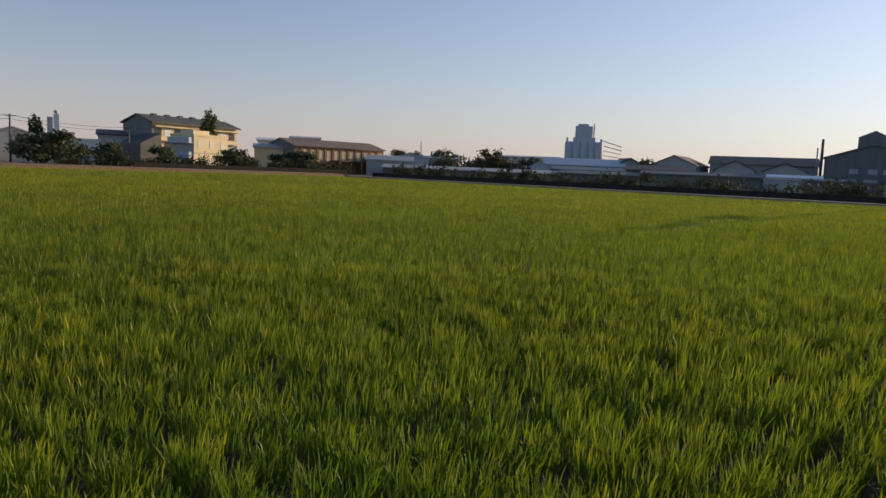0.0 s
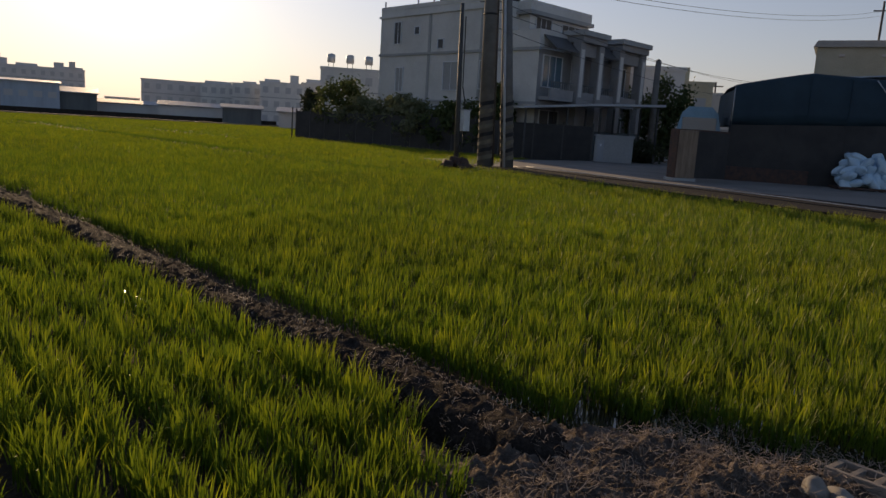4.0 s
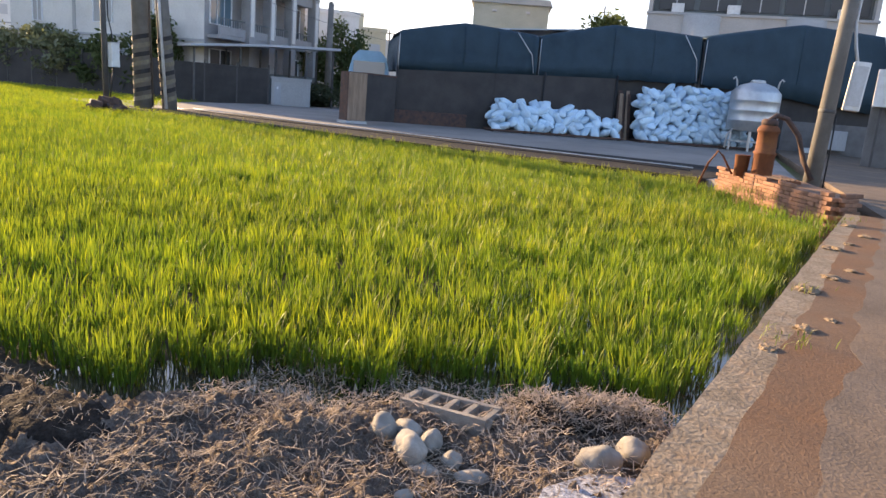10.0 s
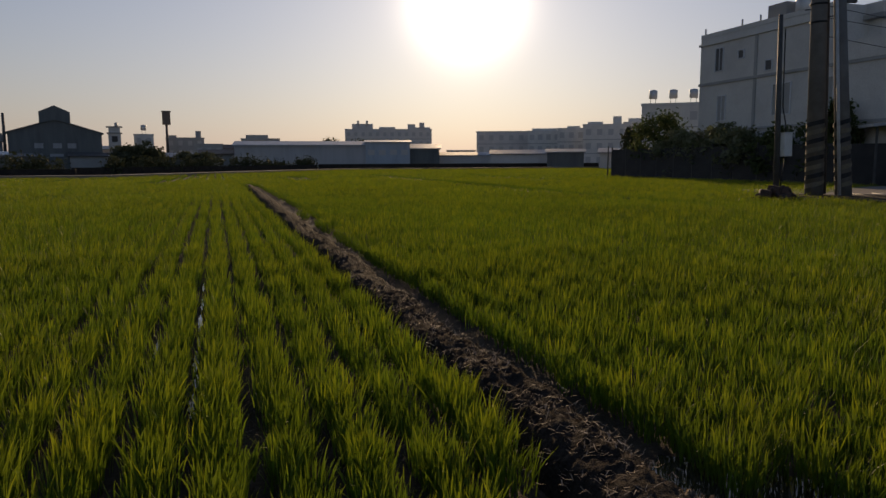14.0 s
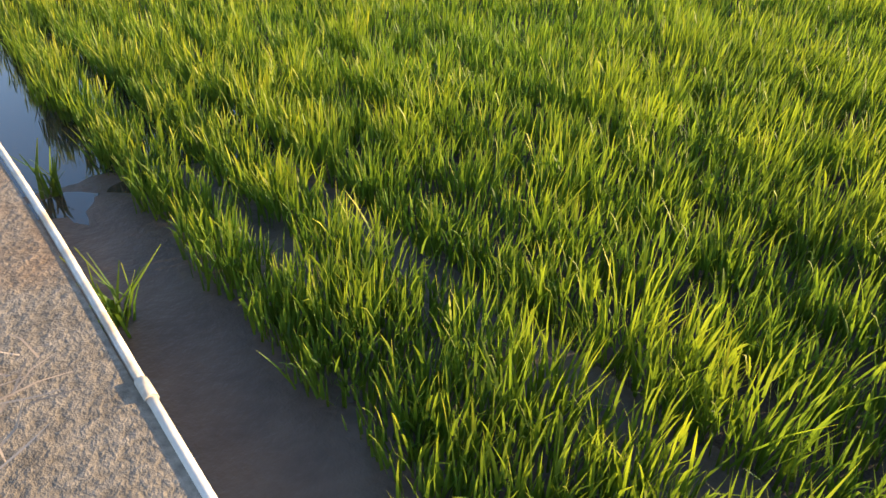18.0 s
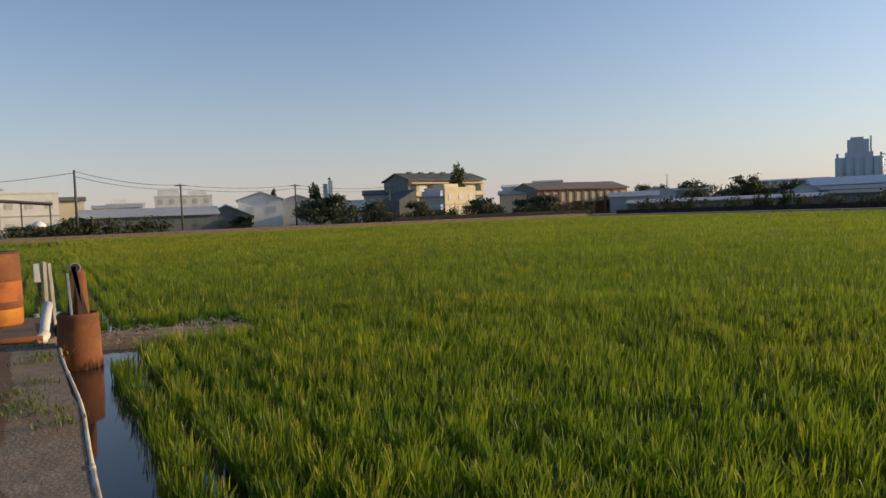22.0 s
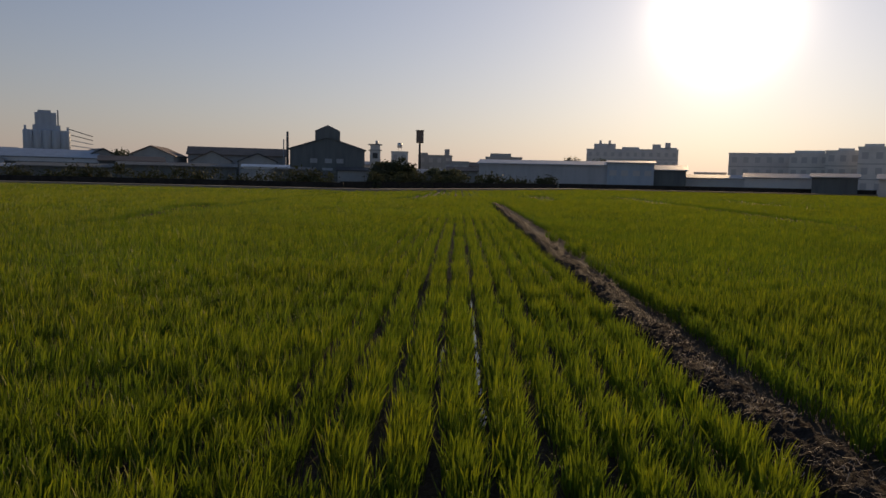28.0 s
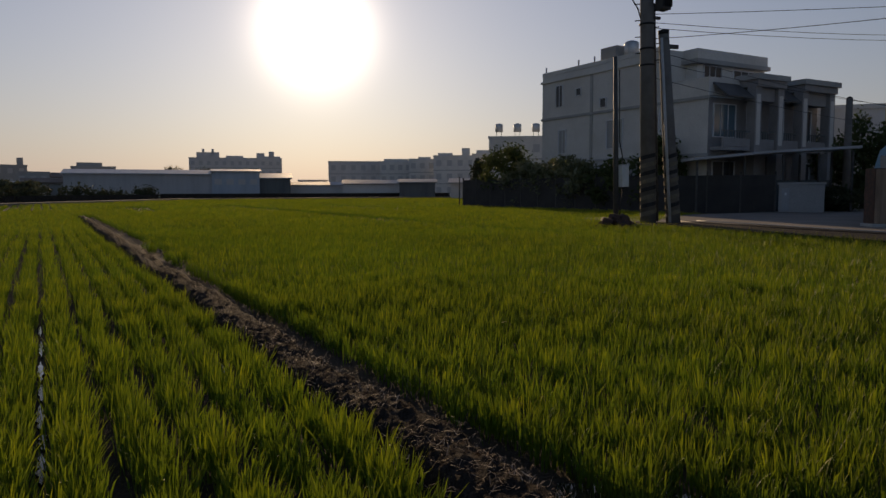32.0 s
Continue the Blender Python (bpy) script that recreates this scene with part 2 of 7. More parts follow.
EARTH = material("dry_earth", (0.22, 0.17, 0.11), 0.95, second=(0.13, 0.12, 0.06), scale=0.15, fine=3, bump=0.4, third=(0.10, 0.13, 0.04), third_scale=0.05)
CONCRETE = material("road_concrete", (0.148, 0.110, 0.083), 0.95, second=(0.110, 0.081, 0.060), scale=1.6, fine=60, bump=0.5, third=(0.21, 0.14, 0.09), third_scale=0.55, grit=0.5)
DRYBANK = material("dry_bank", (0.30, 0.21, 0.13), 0.95, second=(0.17, 0.12, 0.08), scale=4, fine=40, bump=1.0, depth=0.03)
DARKSOIL = material("dark_soil", (0.046, 0.042, 0.038), 0.95, second=(0.028, 0.026, 0.024), scale=1.5, fine=20, bump=0.8, depth=0.02, spec=0.08)
ROADSKIN = material("road_skin", (0.165, 0.082, 0.040), 0.95, second=(0.12, 0.072, 0.045), scale=1.2, fine=70, bump=0.5, third=(0.155, 0.10, 0.064), third_scale=0.5, grit=0.5)
KERB = material("edge_concrete", (0.25, 0.198, 0.145), 0.95, second=(0.165, 0.125, 0.087), scale=5, fine=42, bump=0.8, third=(0.235, 0.15, 0.09), third_scale=1.8, grit=0.8)
YARD = material("yard_concrete", (0.255, 0.225, 0.20), 0.9, second=(0.19, 0.17, 0.15), scale=0.4, fine=20, bump=0.3)
BLOCK = material("block_concrete", (0.31, 0.265, 0.225), 0.95, second=(0.24, 0.205, 0.17), scale=9, fine=160, bump=0.9)
STONE = material("river_stone", (0.31, 0.28, 0.24), 0.9, second=(0.20, 0.175, 0.145), scale=14, fine=60, bump=0.3, vary=0.18)
ASH = material("grey_ash", (0.55, 0.55, 0.58), 0.95, second=(0.13, 0.13, 0.15), scale=60, fine=200, bump=0.8)
RUST = material("rusted_iron", (0.20, 0.07, 0.03), 0.85, second=(0.13, 0.05, 0.025), scale=6, fine=60, bump=0.4, third=(0.29, 0.11, 0.035), third_scale=3)
REDRUST = material("orange_rust", (0.42, 0.12, 0.03), 0.75, second=(0.26, 0.08, 0.03), scale=4, fine=50, bump=0.3, third=(0.20, 0.07, 0.03), third_scale=5)
OCHRE = material("ochre_rust", (0.52, 0.21, 0.03), 0.75, second=(0.36, 0.11, 0.03), scale=4, fine=60, bump=0.3)
DARKRUST = material("dark_rust", (0.11, 0.06, 0.045), 0.8, second=(0.05, 0.04, 0.04), scale=8, fine=70, bump=0.5)
PVC = material("white_pvc", (0.66, 0.59, 0.50), 0.55, second=(0.52, 0.42, 0.31), scale=3, fine=50, bump=0.2, third=(0.36, 0.22, 0.11), third_scale=2.6)
GREYPIPE = material("grey_pvc", (0.55, 0.55, 0.55), 0.5, second=(0.45, 0.44, 0.43), scale=3, bump=0.1)
OLDWOOD = material("weathered_wood", (0.55, 0.50, 0.44), 0.9, second=(0.28, 0.25, 0.21), scale=3, fine=50, stretch=(6, 6, 0.6), bump=0.6)
POLE = material("concrete_pole", (0.20, 0.188, 0.172), 0.85, second=(0.14, 0.13, 0.12), scale=1.5, fine=50, bump=0.3)
POLEDARK = material("dark_steel_pole", (0.10, 0.095, 0.09), 0.6, second=(0.06, 0.06, 0.06), scale=3, bump=0.2)
BLACK = material("black_paint", (0.025, 0.025, 0.027), 0.6, bump=0.1)
YELLOWP = material("faded_yellow_band", (0.21, 0.18, 0.12), 0.75, second=(0.15, 0.13, 0.10), scale=6, bump=0.2)
WIRE = material("black_wire", (0.03, 0.03, 0.032), 0.5, bump=0.0)
STEEL = material("bright_steel", (0.60, 0.61, 0.60), 0.5, 0.8, second=(0.5, 0.5, 0.5), scale=3, bump=0.1)
METER = material("pale_meter_box", (0.72, 0.72, 0.70), 0.5, second=(0.62, 0.61, 0.58), scale=4, bump=0.1)
TARP = material("navy_tarpaulin", (0.026, 0.060, 0.084), 0.65, second=(0.018, 0.044, 0.064), scale=0.8, fine=25, bump=0.6, depth=0.05)
MESHWALL = material("black_shade_net", (0.062, 0.058, 0.056), 0.85, second=(0.042, 0.040, 0.040), scale=0.9, fine=60, bump=0.4)
BAG = material("white_blue_sack", (0.54, 0.72, 0.82), 0.6, second=(0.43, 0.62, 0.76), scale=3, fine=40, bump=0.5, vary=0.12)
TOWERDK = material("sooty_concrete", (0.20, 0.195, 0.19), 0.9, second=(0.13, 0.125, 0.12), scale=1.2, fine=20, bump=0.4)
TRUCKB = material("light_blue_paint", (0.22, 0.40, 0.52), 0.4, second=(0.18, 0.34, 0.45), scale=2, fine=20, bump=0.05)
BRICKCORE = material("crumbled_brick", (0.27, 0.155, 0.10), 0.95, second=(0.19, 0.105, 0.070), scale=7, fine=70, bump=0.9, third=(0.15, 0.11, 0.085), third_scale=2.0, depth=0.02)
# grey front tile, its colour darkened for the shade on the side away from the sun
HOUSEF = material("shaded_tile_front", (0.33, 0.32, 0.315), 0.7, second=(0.27, 0.262, 0.258), scale=0.8, fine=14, bump=0.1)
HOUSEW = material("grey_white_render", (0.69, 0.67, 0.63), 0.85, second=(0.60, 0.58, 0.545), scale=0.5, fine=12, bump=0.1)
BRICK = material("old_brick", (0.29, 0.145, 0.088), 0.9, second=(0.20, 0.105, 0.070), scale=9, fine=90, bump=0.6, vary=0.25)
WALLW = material("pale_render", (0.76, 0.73, 0.69), 0.85, second=(0.66, 0.64, 0.60), scale=0.5, fine=12, bump=0.1)
WALLG = material("grey_render", (0.42, 0.42, 0.41), 0.85, second=(0.35, 0.35, 0.34), scale=0.4, fine=10, bump=0.1)
WALLP = material("light_grey_render", (0.70, 0.665, 0.64), 0.85, second=(0.62, 0.59, 0.57), scale=0.4, fine=10, bump=0.1)
SHEETP = material("light_grey_sheet", (0.46, 0.465, 0.48), 0.6, second=(0.40, 0.405, 0.42), scale=0.3, fine=9, stretch=(3, 3, 0.4), bump=0.2)
WOODBR = material("brown_board", (0.30, 0.215, 0.155), 0.85, second=(0.20, 0.14, 0.10), scale=2, fine=30, stretch=(5, 5, 0.6), bump=0.4)
WALLY = material("cream_render", (0.68, 0.58, 0.40), 0.85, second=(0.60, 0.50, 0.34), scale=0.3, fine=8, bump=0.1)
WALLD = material("dark_sheet", (0.155, 0.175, 0.175), 0.7, second=(0.115, 0.13, 0.135), scale=0.3, fine=8, stretch=(3, 3, 0.4), bump=0.2)
WALLBR = material("brick_red_wall", (0.42, 0.22, 0.13), 0.9, second=(0.35, 0.19, 0.12), scale=0.4, fine=9, bump=0.1)
SHEETG = material("grey_sheet", (0.40, 0.42, 0.44), 0.55, second=(0.33, 0.35, 0.36), scale=0.3, fine=9, stretch=(3, 3, 0.4), bump=0.2)
SHEETB = material("blue_grey_sheet", (0.42, 0.49, 0.56), 0.5, second=(0.35, 0.41, 0.48), scale=0.3, fine=8, stretch=(3, 3, 0.4), bump=0.2)
SHEETW = material("white_sheet", (0.72, 0.74, 0.76), 0.5, second=(0.62, 0.64, 0.66), scale=0.3, fine=8, bump=0.1)
ROOFD = material("dark_roof", (0.12, 0.12, 0.12), 0.7, second=(0.08, 0.08, 0.08), scale=0.5, fine=9, bump=0.2)
ROOFBR = material("brown_roof", (0.22, 0.17, 0.14), 0.75, second=(0.16, 0.13, 0.11), scale=0.4, fine=9, bump=0.2)
HEDGE = leaf_material("hedge_leaf", (0.045, 0.058, 0.034), (0.095, 0.10, 0.055), (0.10, 0.11, 0.05), 0.15, 0.7, 0.25, 0.05)
# leaf green greyed and lightened to stand in for haze over far trees
FARLEAF = leaf_material("hazed_leaf", (0.085, 0.095, 0.060), (0.14, 0.145, 0.095), (0.15, 0.17, 0.09), 0.25, 0.8, 0.25, 0.05)
HUTW = material("drab_cream_render", (0.47, 0.46, 0.37), 0.85, second=(0.40, 0.39, 0.31), scale=0.4, fine=10, bump=0.1)
# panes paled towards the wall tone, painting in the haze before distant windows
FARWIN = glass_material("hazed_window", (0.50, 0.49, 0.48), 0.4, 0.3)
TOWERG = material("weathered_concrete", (0.46, 0.45, 0.43), 0.85, second=(0.39, 0.38, 0.36), scale=0.4, fine=10, bump=0.1)
DARKWIN = glass_material("dark_window", (0.06, 0.065, 0.07), 0.3, 0.3)
BLUEWIN = glass_material("bluish_window", (0.10, 0.17, 0.21))
BARK = material("bark", (0.10, 0.075, 0.055), 0.9, second=(0.06, 0.045, 0.035), scale=4, fine=30, stretch=(4, 4, 1), bump=0.8)
GREENNET = material("green_net", (0.05, 0.33, 0.22), 0.8, second=(0.04, 0.24, 0.16), scale=2, bump=0.3)
WATER = bpy.data.materials.new("field_water")
WATER.use_nodes = True
_b = WATER.node_tree.nodes["Principled BSDF"]
_b.inputs["Base Color"].default_value, _b.inputs["Roughness"].default_value, _b.inputs["Specular IOR Level"].default_value = (0.045, 0.037, 0.027, 1), 0.05, 0.5
_n, _p = WATER.node_tree.nodes.new("ShaderNodeTexNoise"), WATER.node_tree.nodes.new("ShaderNodeBump")
_n.inputs["Scale"].default_value = 6.0
_p.inputs["Strength"].default_value, _p.inputs["Distance"].default_value = 0.15, 0.01
WATER.node_tree.links.new(_n.outputs["Fac"], _p.inputs["Height"])
WATER.node_tree.links.new(_p.outputs[0], _b.inputs["Normal"])


# ---- mesh helpers ----
def box(bm, x0, x1, y0, y1, z0, z1, m=None):
    vs = [bm.verts.new(m @ Vector(p) if m else p) for p in ((x0, y0, z0), (x1, y0, z0), (x1, y1, z0), (x0, y1, z0), (x0, y0, z1), (x1, y0, z1), (x1, y1, z1), (x0, y1, z1))]
    for f in ((3, 2, 1, 0), (4, 5, 6, 7), (0, 1, 5, 4), (1, 2, 6, 5), (2, 3, 7, 6), (3, 0, 4, 7)):
        bm.faces.new([vs[i] for i in f])
    return bm


def boxed(x0, x1, y0, y1, z0, z1, bevel=0.0, m=None):
    bm = box(bmesh.new(), x0, x1, y0, y1, z0, z1, m)
    if bevel:
        bmesh.ops.bevel(bm, geom=bm.edges[:], offset=bevel, segments=2, profile=0.6, affect="EDGES")
    return bm


def lathe(profile, n=20, cap=True):
    """A body turned round z: profile of (radius, height)."""
    bm = bmesh.new()
    rings = []
    for r, z in profile:
        rings.append([bm.verts.new((r * math.cos(2 * math.pi * i / n), r * math.sin(2 * math.pi * i / n), z)) for i in range(n)])
    for a, b in zip(rings, rings[1:]):
        for i in range(n):
            f = bm.faces.new((a[i], a[(i + 1) % n], b[(i + 1) % n], b[i]))
            f.smooth = True
    if cap:
        bm.faces.new(rings[0][::-1])
        bm.faces.new(rings[-1])
    return bm


def tube(points, radius, n=8, radius2=None):
    """A round bar along points."""
    bm = bmesh.new()
    pts = [Vector(p) for p in points]
    rings = []
    for i, p in enumerate(pts):
        d = (pts[min(i + 1, len(pts) - 1)] - pts[max(i - 1, 0)]).normalized()
        a = d.cross(Vector((0, 0, 1)) if abs(d.z) < 0.9 else Vector((1, 0, 0))).normalized()
        c = d.cross(a)
        r = radius if radius2 is None else radius + (radius2 - radius) * i / max(1, len(pts) - 1)
        rings.append([bm.verts.new(p + r * (a * math.cos(2 * math.pi * k / n) + c * math.sin(2 * math.pi * k / n))) for k in range(n)])
    for a, b in zip(rings, rings[1:]):
        for k in range(n):
            f = bm.faces.new((a[k], a[(k + 1) % n], b[(k + 1) % n], b[k]))
            f.smooth = True
    bm.faces.new(rings[0][::-1])
    bm.faces.new(rings[-1])
    return bm


def prism(outline, y0, y1, m=None):
    """An outline of (x, z) drawn out from y0 to y1."""
    bm = bmesh.new()
    a = [bm.verts.new(m @ Vector((x, y0, z)) if m else (x, y0, z)) for x, z in outline]
    b = [bm.verts.new(m @ Vector((x, y1, z)) if m else (x, y1, z)) for x, z in outline]
    bm.faces.new(a)
    bm.faces.new(b[::-1])
    for i in range(len(a)):
        j = (i + 1) % len(a)
        bm.faces.new((a[j], a[i], b[i], b[j]))
    return bm


def slab(outline, z0, z1):
    """A plan outline of (x, y) between two heights."""
    bm = bmesh.new()
    a = [bm.verts.new((x, y, z0)) for x, y in outline]
    b = [bm.verts.new((x, y, z1)) for x, y in outline]
    bm.faces.new(a[::-1])
    bm.faces.new(b)
    for i in range(len(a)):
        j = (i + 1) % len(a)
        bm.faces.new((a[i], a[j], b[j], b[i]))
    return bm


def mesh_of(bm, name, mat):
    bmesh.ops.recalc_face_normals(bm, faces=bm.faces[:])
    me = bpy.data.meshes.new(name)
    bm.to_mesh(me)
    bm.free()
    me.materials.append(mat)
    return me


def part(name, bm, mat, parent=None, label="", at=None):
    ob = new(name, mesh_of(bm, name, mat))
    if parent:
        ob.parent = parent
    if at is not None:
        ob.matrix_basis = at
    return tagged(ob, label)


def thing(name, label, category, at=None, group="", kind=""):
    ob = new(name)
    ob.empty_display_size = 0.2
    if at is not None:
        ob.matrix_basis = at
    return tagged(ob, label, category, group, kind)


def single(name, bm, mat, label, category, group="", kind="", at=None):
    ob = part(name, bm, mat, None, "", at)
    return tagged(ob, label, category, group, kind)


def raw(name, verts, faces, mat, smooth=False):
    """A large mesh from arrays: verts (n, 3), faces a list of (m, k) index arrays."""
    me = bpy.data.meshes.new(name)
    verts = np.asarray(verts, np.float32)
    me.vertices.add(len(verts))
    me.vertices.foreach_set("co", verts.ravel())
    loops = np.concatenate([f.ravel() for f in faces]).astype(np.int32)
    sizes = np.concatenate([np.full(len(f), f.shape[1]) for f in faces])
    starts = np.concatenate([[0], np.cumsum(sizes)[:-1]]).astype(np.int32)
    me.loops.add(len(loops))
    me.loops.foreach_set("vertex_index", loops)
    me.polygons.add(len(sizes))
    me.polygons.foreach_set("loop_start", starts)
    me.polygons.foreach_set("loop_total", sizes.astype(np.int32))
    if smooth:
        me.polygons.foreach_set("use_smooth", np.ones(len(sizes), bool))
    me.update(calc_edges=True)
    me.validate()
    me.materials.append(mat)
    return new(name, me)


HOME = (0.0, -0.8)


def spot(bearing, dist, z=0.0, turn=0.0):
    """A pose at a bearing (clockwise from the bund's line) and distance from the road's edge; its -y side faces there."""
    b = radians(bearing)
    return pose(HOME[0] + dist * math.sin(b), HOME[1] + dist * math.cos(b), z, 0, 0, -bearing + turn)


# ---- ground, field, roads ----
def height_sheet(name, xs, ys, fun, mat, label, category):
    """A sheet over a grid, with heights from fun(x, y)."""
    gx, gy = np.meshgrid(xs, ys)
    vs = [(x, y, fun(x, y)) for x, y in zip(gx.ravel(), gy.ravel())]
    nx, ny = len(xs), len(ys)
    i = np.arange(nx * ny).reshape(ny, nx)
    f = np.stack([i[:-1, :-1], i[:-1, 1:], i[1:, 1:], i[1:, :-1]], -1).reshape(-1, 4)
    ob = raw(name, vs, [f], mat, True)
    return tagged(ob, label, category, kind="structure")


single("ground", slab([(-2500, -2500), (2500, -2500), (2500, 2500), (-2500, 2500)], -0.5, -0.06), EARTH, "dry brown earth and low weeds out to the horizon", "ground", kind="structure")
single("paddy_bed", slab([(-77, -17), (-13, -2.0), (-11.0, -0.80), (-8.7, -0.80), (1.9, -0.52), (12.4, -2.5), (16.6, -0.75), (20.4, 19.3), (31, 27), (31.4, 52), (76, 53), (76, 120), (20, 112), (-8, 66), (-77, 66)], -0.3, -0.03), MUD, "dark wet mud of the flooded rice paddy", "field", kind="structure")
for outline in ([(-14, -1.2), (-11.2, -0.76), (-8.7, -0.80), (1.0, -0.64), (0.6, -0.2), (-2.5, 0.3), (-7.0, 0.6), (-9.2, 2.2), (-14, 1.2)], [(3.2, -0.82), (12.4, -2.46), (16.6, -0.74), (16.7, 0.3), (9.0, -0.1), (4.6, 0.9), (3.2, 1.4), (2.75, 1.9), (2.5, 2.1), (2.30, 1.9), (2.40, 1.5), (2.8, 0.6), (3.1, -0.3)], [(1.50, 5.05), (1.58, 4.95), (1.66, 5.1), (1.67, 5.5), (1.60, 5.75), (1.53, 5.5)]):
    single("water", slab(outline, -0.028, -0.012), WATER, "shallow still water at the paddy's edge", "water", kind="structure")
for x, y0, y1, wide in ((0.36, 3.3, 3.75, 0.028), (0.37, 3.8, 4.15, 0.021), (0.355, 4.2, 4.75, 0.026), (0.365, 4.85, 5.3, 0.023), (0.36, 5.4, 6.1, 0.024), (0.365, 6.3, 7.0, 0.020), (0.36, 7.3, 7.9, 0.018), (0.065, 4.6, 5.4, 0.018)):
    k = 9
    right = [(x + wide * math.sin(math.pi * (i + 0.4) / (k - 0.2)) * (0.75 + 0.5 * math.sin(i * 2.7 + y0)), y0 + (y1 - y0) * i / (k - 1)) for i in range(k)]
    left = [(x - wide * math.sin(math.pi * (i + 0.4) / (k - 0.2)) * (0.75 + 0.5 * math.sin(i * 3.3 + y1)), y0 + (y1 - y0) * i / (k - 1)) for i in range(k)]
    single("water", slab(right + left[::-1], -0.028, -0.012), WATER, "narrow puddle between two rows of rice", "water", kind="structure")


def lump(x, y, s=1.0):
    return noise.noise(Vector((x * 3.1 * s, y * 3.1 * s, 0.3))) * 0.5 + noise.noise(Vector((x * 9 * s, y * 9 * s, 1.7))) * 0.3 + noise.noise(Vector((x * 24 * s, y * 24 * s, 4.7))) * 0.2


def bund_height(x, y):
    mid = 2.05 + 0.03 * math.sin(y * 0.9) + 0.03 * math.sin(y * 2.3 + 1) + 0.006 * y
    d = abs(x - mid) / 0.26
    rise = min(1.0, max(0.0, (y - 0.9) / 0.5))
    return -0.09 + rise * (0.22 * max(0.0, 1 - d ** 3.2) + 0.060 * lump(x, y) + 0.035 * abs(noise.noise(Vector((x * 19, y * 19, 9)))) + 0.03 * abs(noise.noise(Vector((x * 43, y * 43, 5)))))


height_sheet("bund", np.arange(1.45, 2.90, 0.022), np.concatenate([np.arange(0.9, 6, 0.02), np.arange(6, 12, 0.05), np.arange(12, 40.6, 0.3)]), bund_height, BUND, "low trodden earth bund between two rice paddies", "bund")


SHORE_Y, SHORE_X = (-0.8, -0.5, 0.0, 0.45, 0.65, 0.97, 1.22, 1.48, 1.77, 2.4), (3.54, 3.46, 3.30, 3.07, 2.97, 2.88, 2.70, 2.50, 2.34, 2.28)


def corner_height(x, y):
    """The muddy corner where the bund meets the road."""
    edge = min(1.0, max(0.0, (x - 0.75 + 0.25 * math.sin(3 * y)) / 0.35)) * min(1.0, max(0.0, (float(np.interp(y, SHORE_Y, SHORE_X)) + 0.05 - x + 0.04 * math.sin(7 * y)) / 0.22))
    edge *= min(1.0, max(0.0, ((1.75 if x < 2.2 else 2.2) - y) / 0.3))
    crumb = abs(noise.noise(Vector((x * 21, y * 21, 2)))) + 0.6 * abs(noise.noise(Vector((x * 44, y * 44, 8))))
    return -0.08 + 0.135 * edge + 0.085 * lump(x, y) * (0.4 + edge) + 0.055 * edge * crumb


height_sheet("mud_corner", np.arange(0.4, 3.7, 0.018), np.arange(-0.80, 2.15, 0.018), corner_height, CORNER, "churned mud with straw where the bund meets the road", "mud")


def bank_height(x, y):
    d = abs(x + 9.75 - 0.12 * math.sin(y)) / (0.75 + 0.1 * math.sin(2 * y))
    return -0.09 + (0.17 * max(0.0, 1 - d ** 2.5) + 0.07 * lump(x, y)) * min(1.0, max(0.0, (1.8 - y) / 0.5))


height_sheet("mud_bank", np.arange(-10.9, -8.7, 0.08), np.arange(-0.72, 1.95, 0.07), bank_height, DRYBANK, "narrow bank of brown earth across the paddy", "bund")



def ditch_height(x, y):
    return -0.030 + 0.022 * noise.noise(Vector((x * 1.3, y * 2.2, 0))) + 0.012 * noise.noise(Vector((x * 6, y * 6, 3))) + 0.040 * min(1.0, max(0.0, (x + 3.6) / 1.4))


height_sheet("ditch_mud", np.arange(-8.6, 1.1, 0.06), np.arange(-0.86, 0.3, 0.06), ditch_height, DITCH, "soft brown mud showing through the ditch water", "mud")
# the camera's road: a brown-skinned slab with a paler concrete edge
def worn(a, b, amp, seed):
    """Points along a line with a worn, uneven edge."""
    n = max(2, int(math.hypot(b[0] - a[0], b[1] - a[1]) / 0.12))
    return [(a[0] + (b[0] - a[0]) * i / n, a[1] + (b[1] - a[1]) * i / n + amp * (noise.noise(Vector((i * 0.31, seed, 0))) + 0.6 * noise.noise(Vector((i * 0.07, seed, 3))))) for i in range(n + 1)]


single("road", slab([(-60, -26), (-30, -12), (60, -6.5), (60, -2.60), (12.2, -3.2), (1.9, -1.25), (-1.0, -1.38), (-8.7, -1.43), (-8.7, -1.6), (-13, -2.6), (-60, -15)], -0.2, 0.2165), CONCRETE, "dusty grey-brown concrete farm road", "road", kind="structure")
single("road_dirt", slab([(-8.7, -1.7), (-1.0, -1.6), (1.9, -1.4), (12.2, -3.35)] + worn((12.2, -2.74), (1.95, -0.755), 0.04, 1) + worn((1.8, -0.80), (-0.6, -1.04), 0.05, 7)[:-1] + worn((-0.6, -1.04), (-8.7, -1.22), 0.06, 8), -0.2, 0.2207), ROADSKIN, "strip of orange-brown dirt along the road", "road", kind="structure")
single("road_top", slab([(-12, -6.4), (60, -6.4), (60, -2.66)] + worn((12.2, -3.05), (1.9, -1.05), 0.09, 2) + worn((1.8, -1.06), (-8.7, -1.45), 0.12, 5) + [(-12, -2.6)], 0.1, 0.2220), CONCRETE, "worn dusty concrete surface of the farm road", "road", kind="structure")
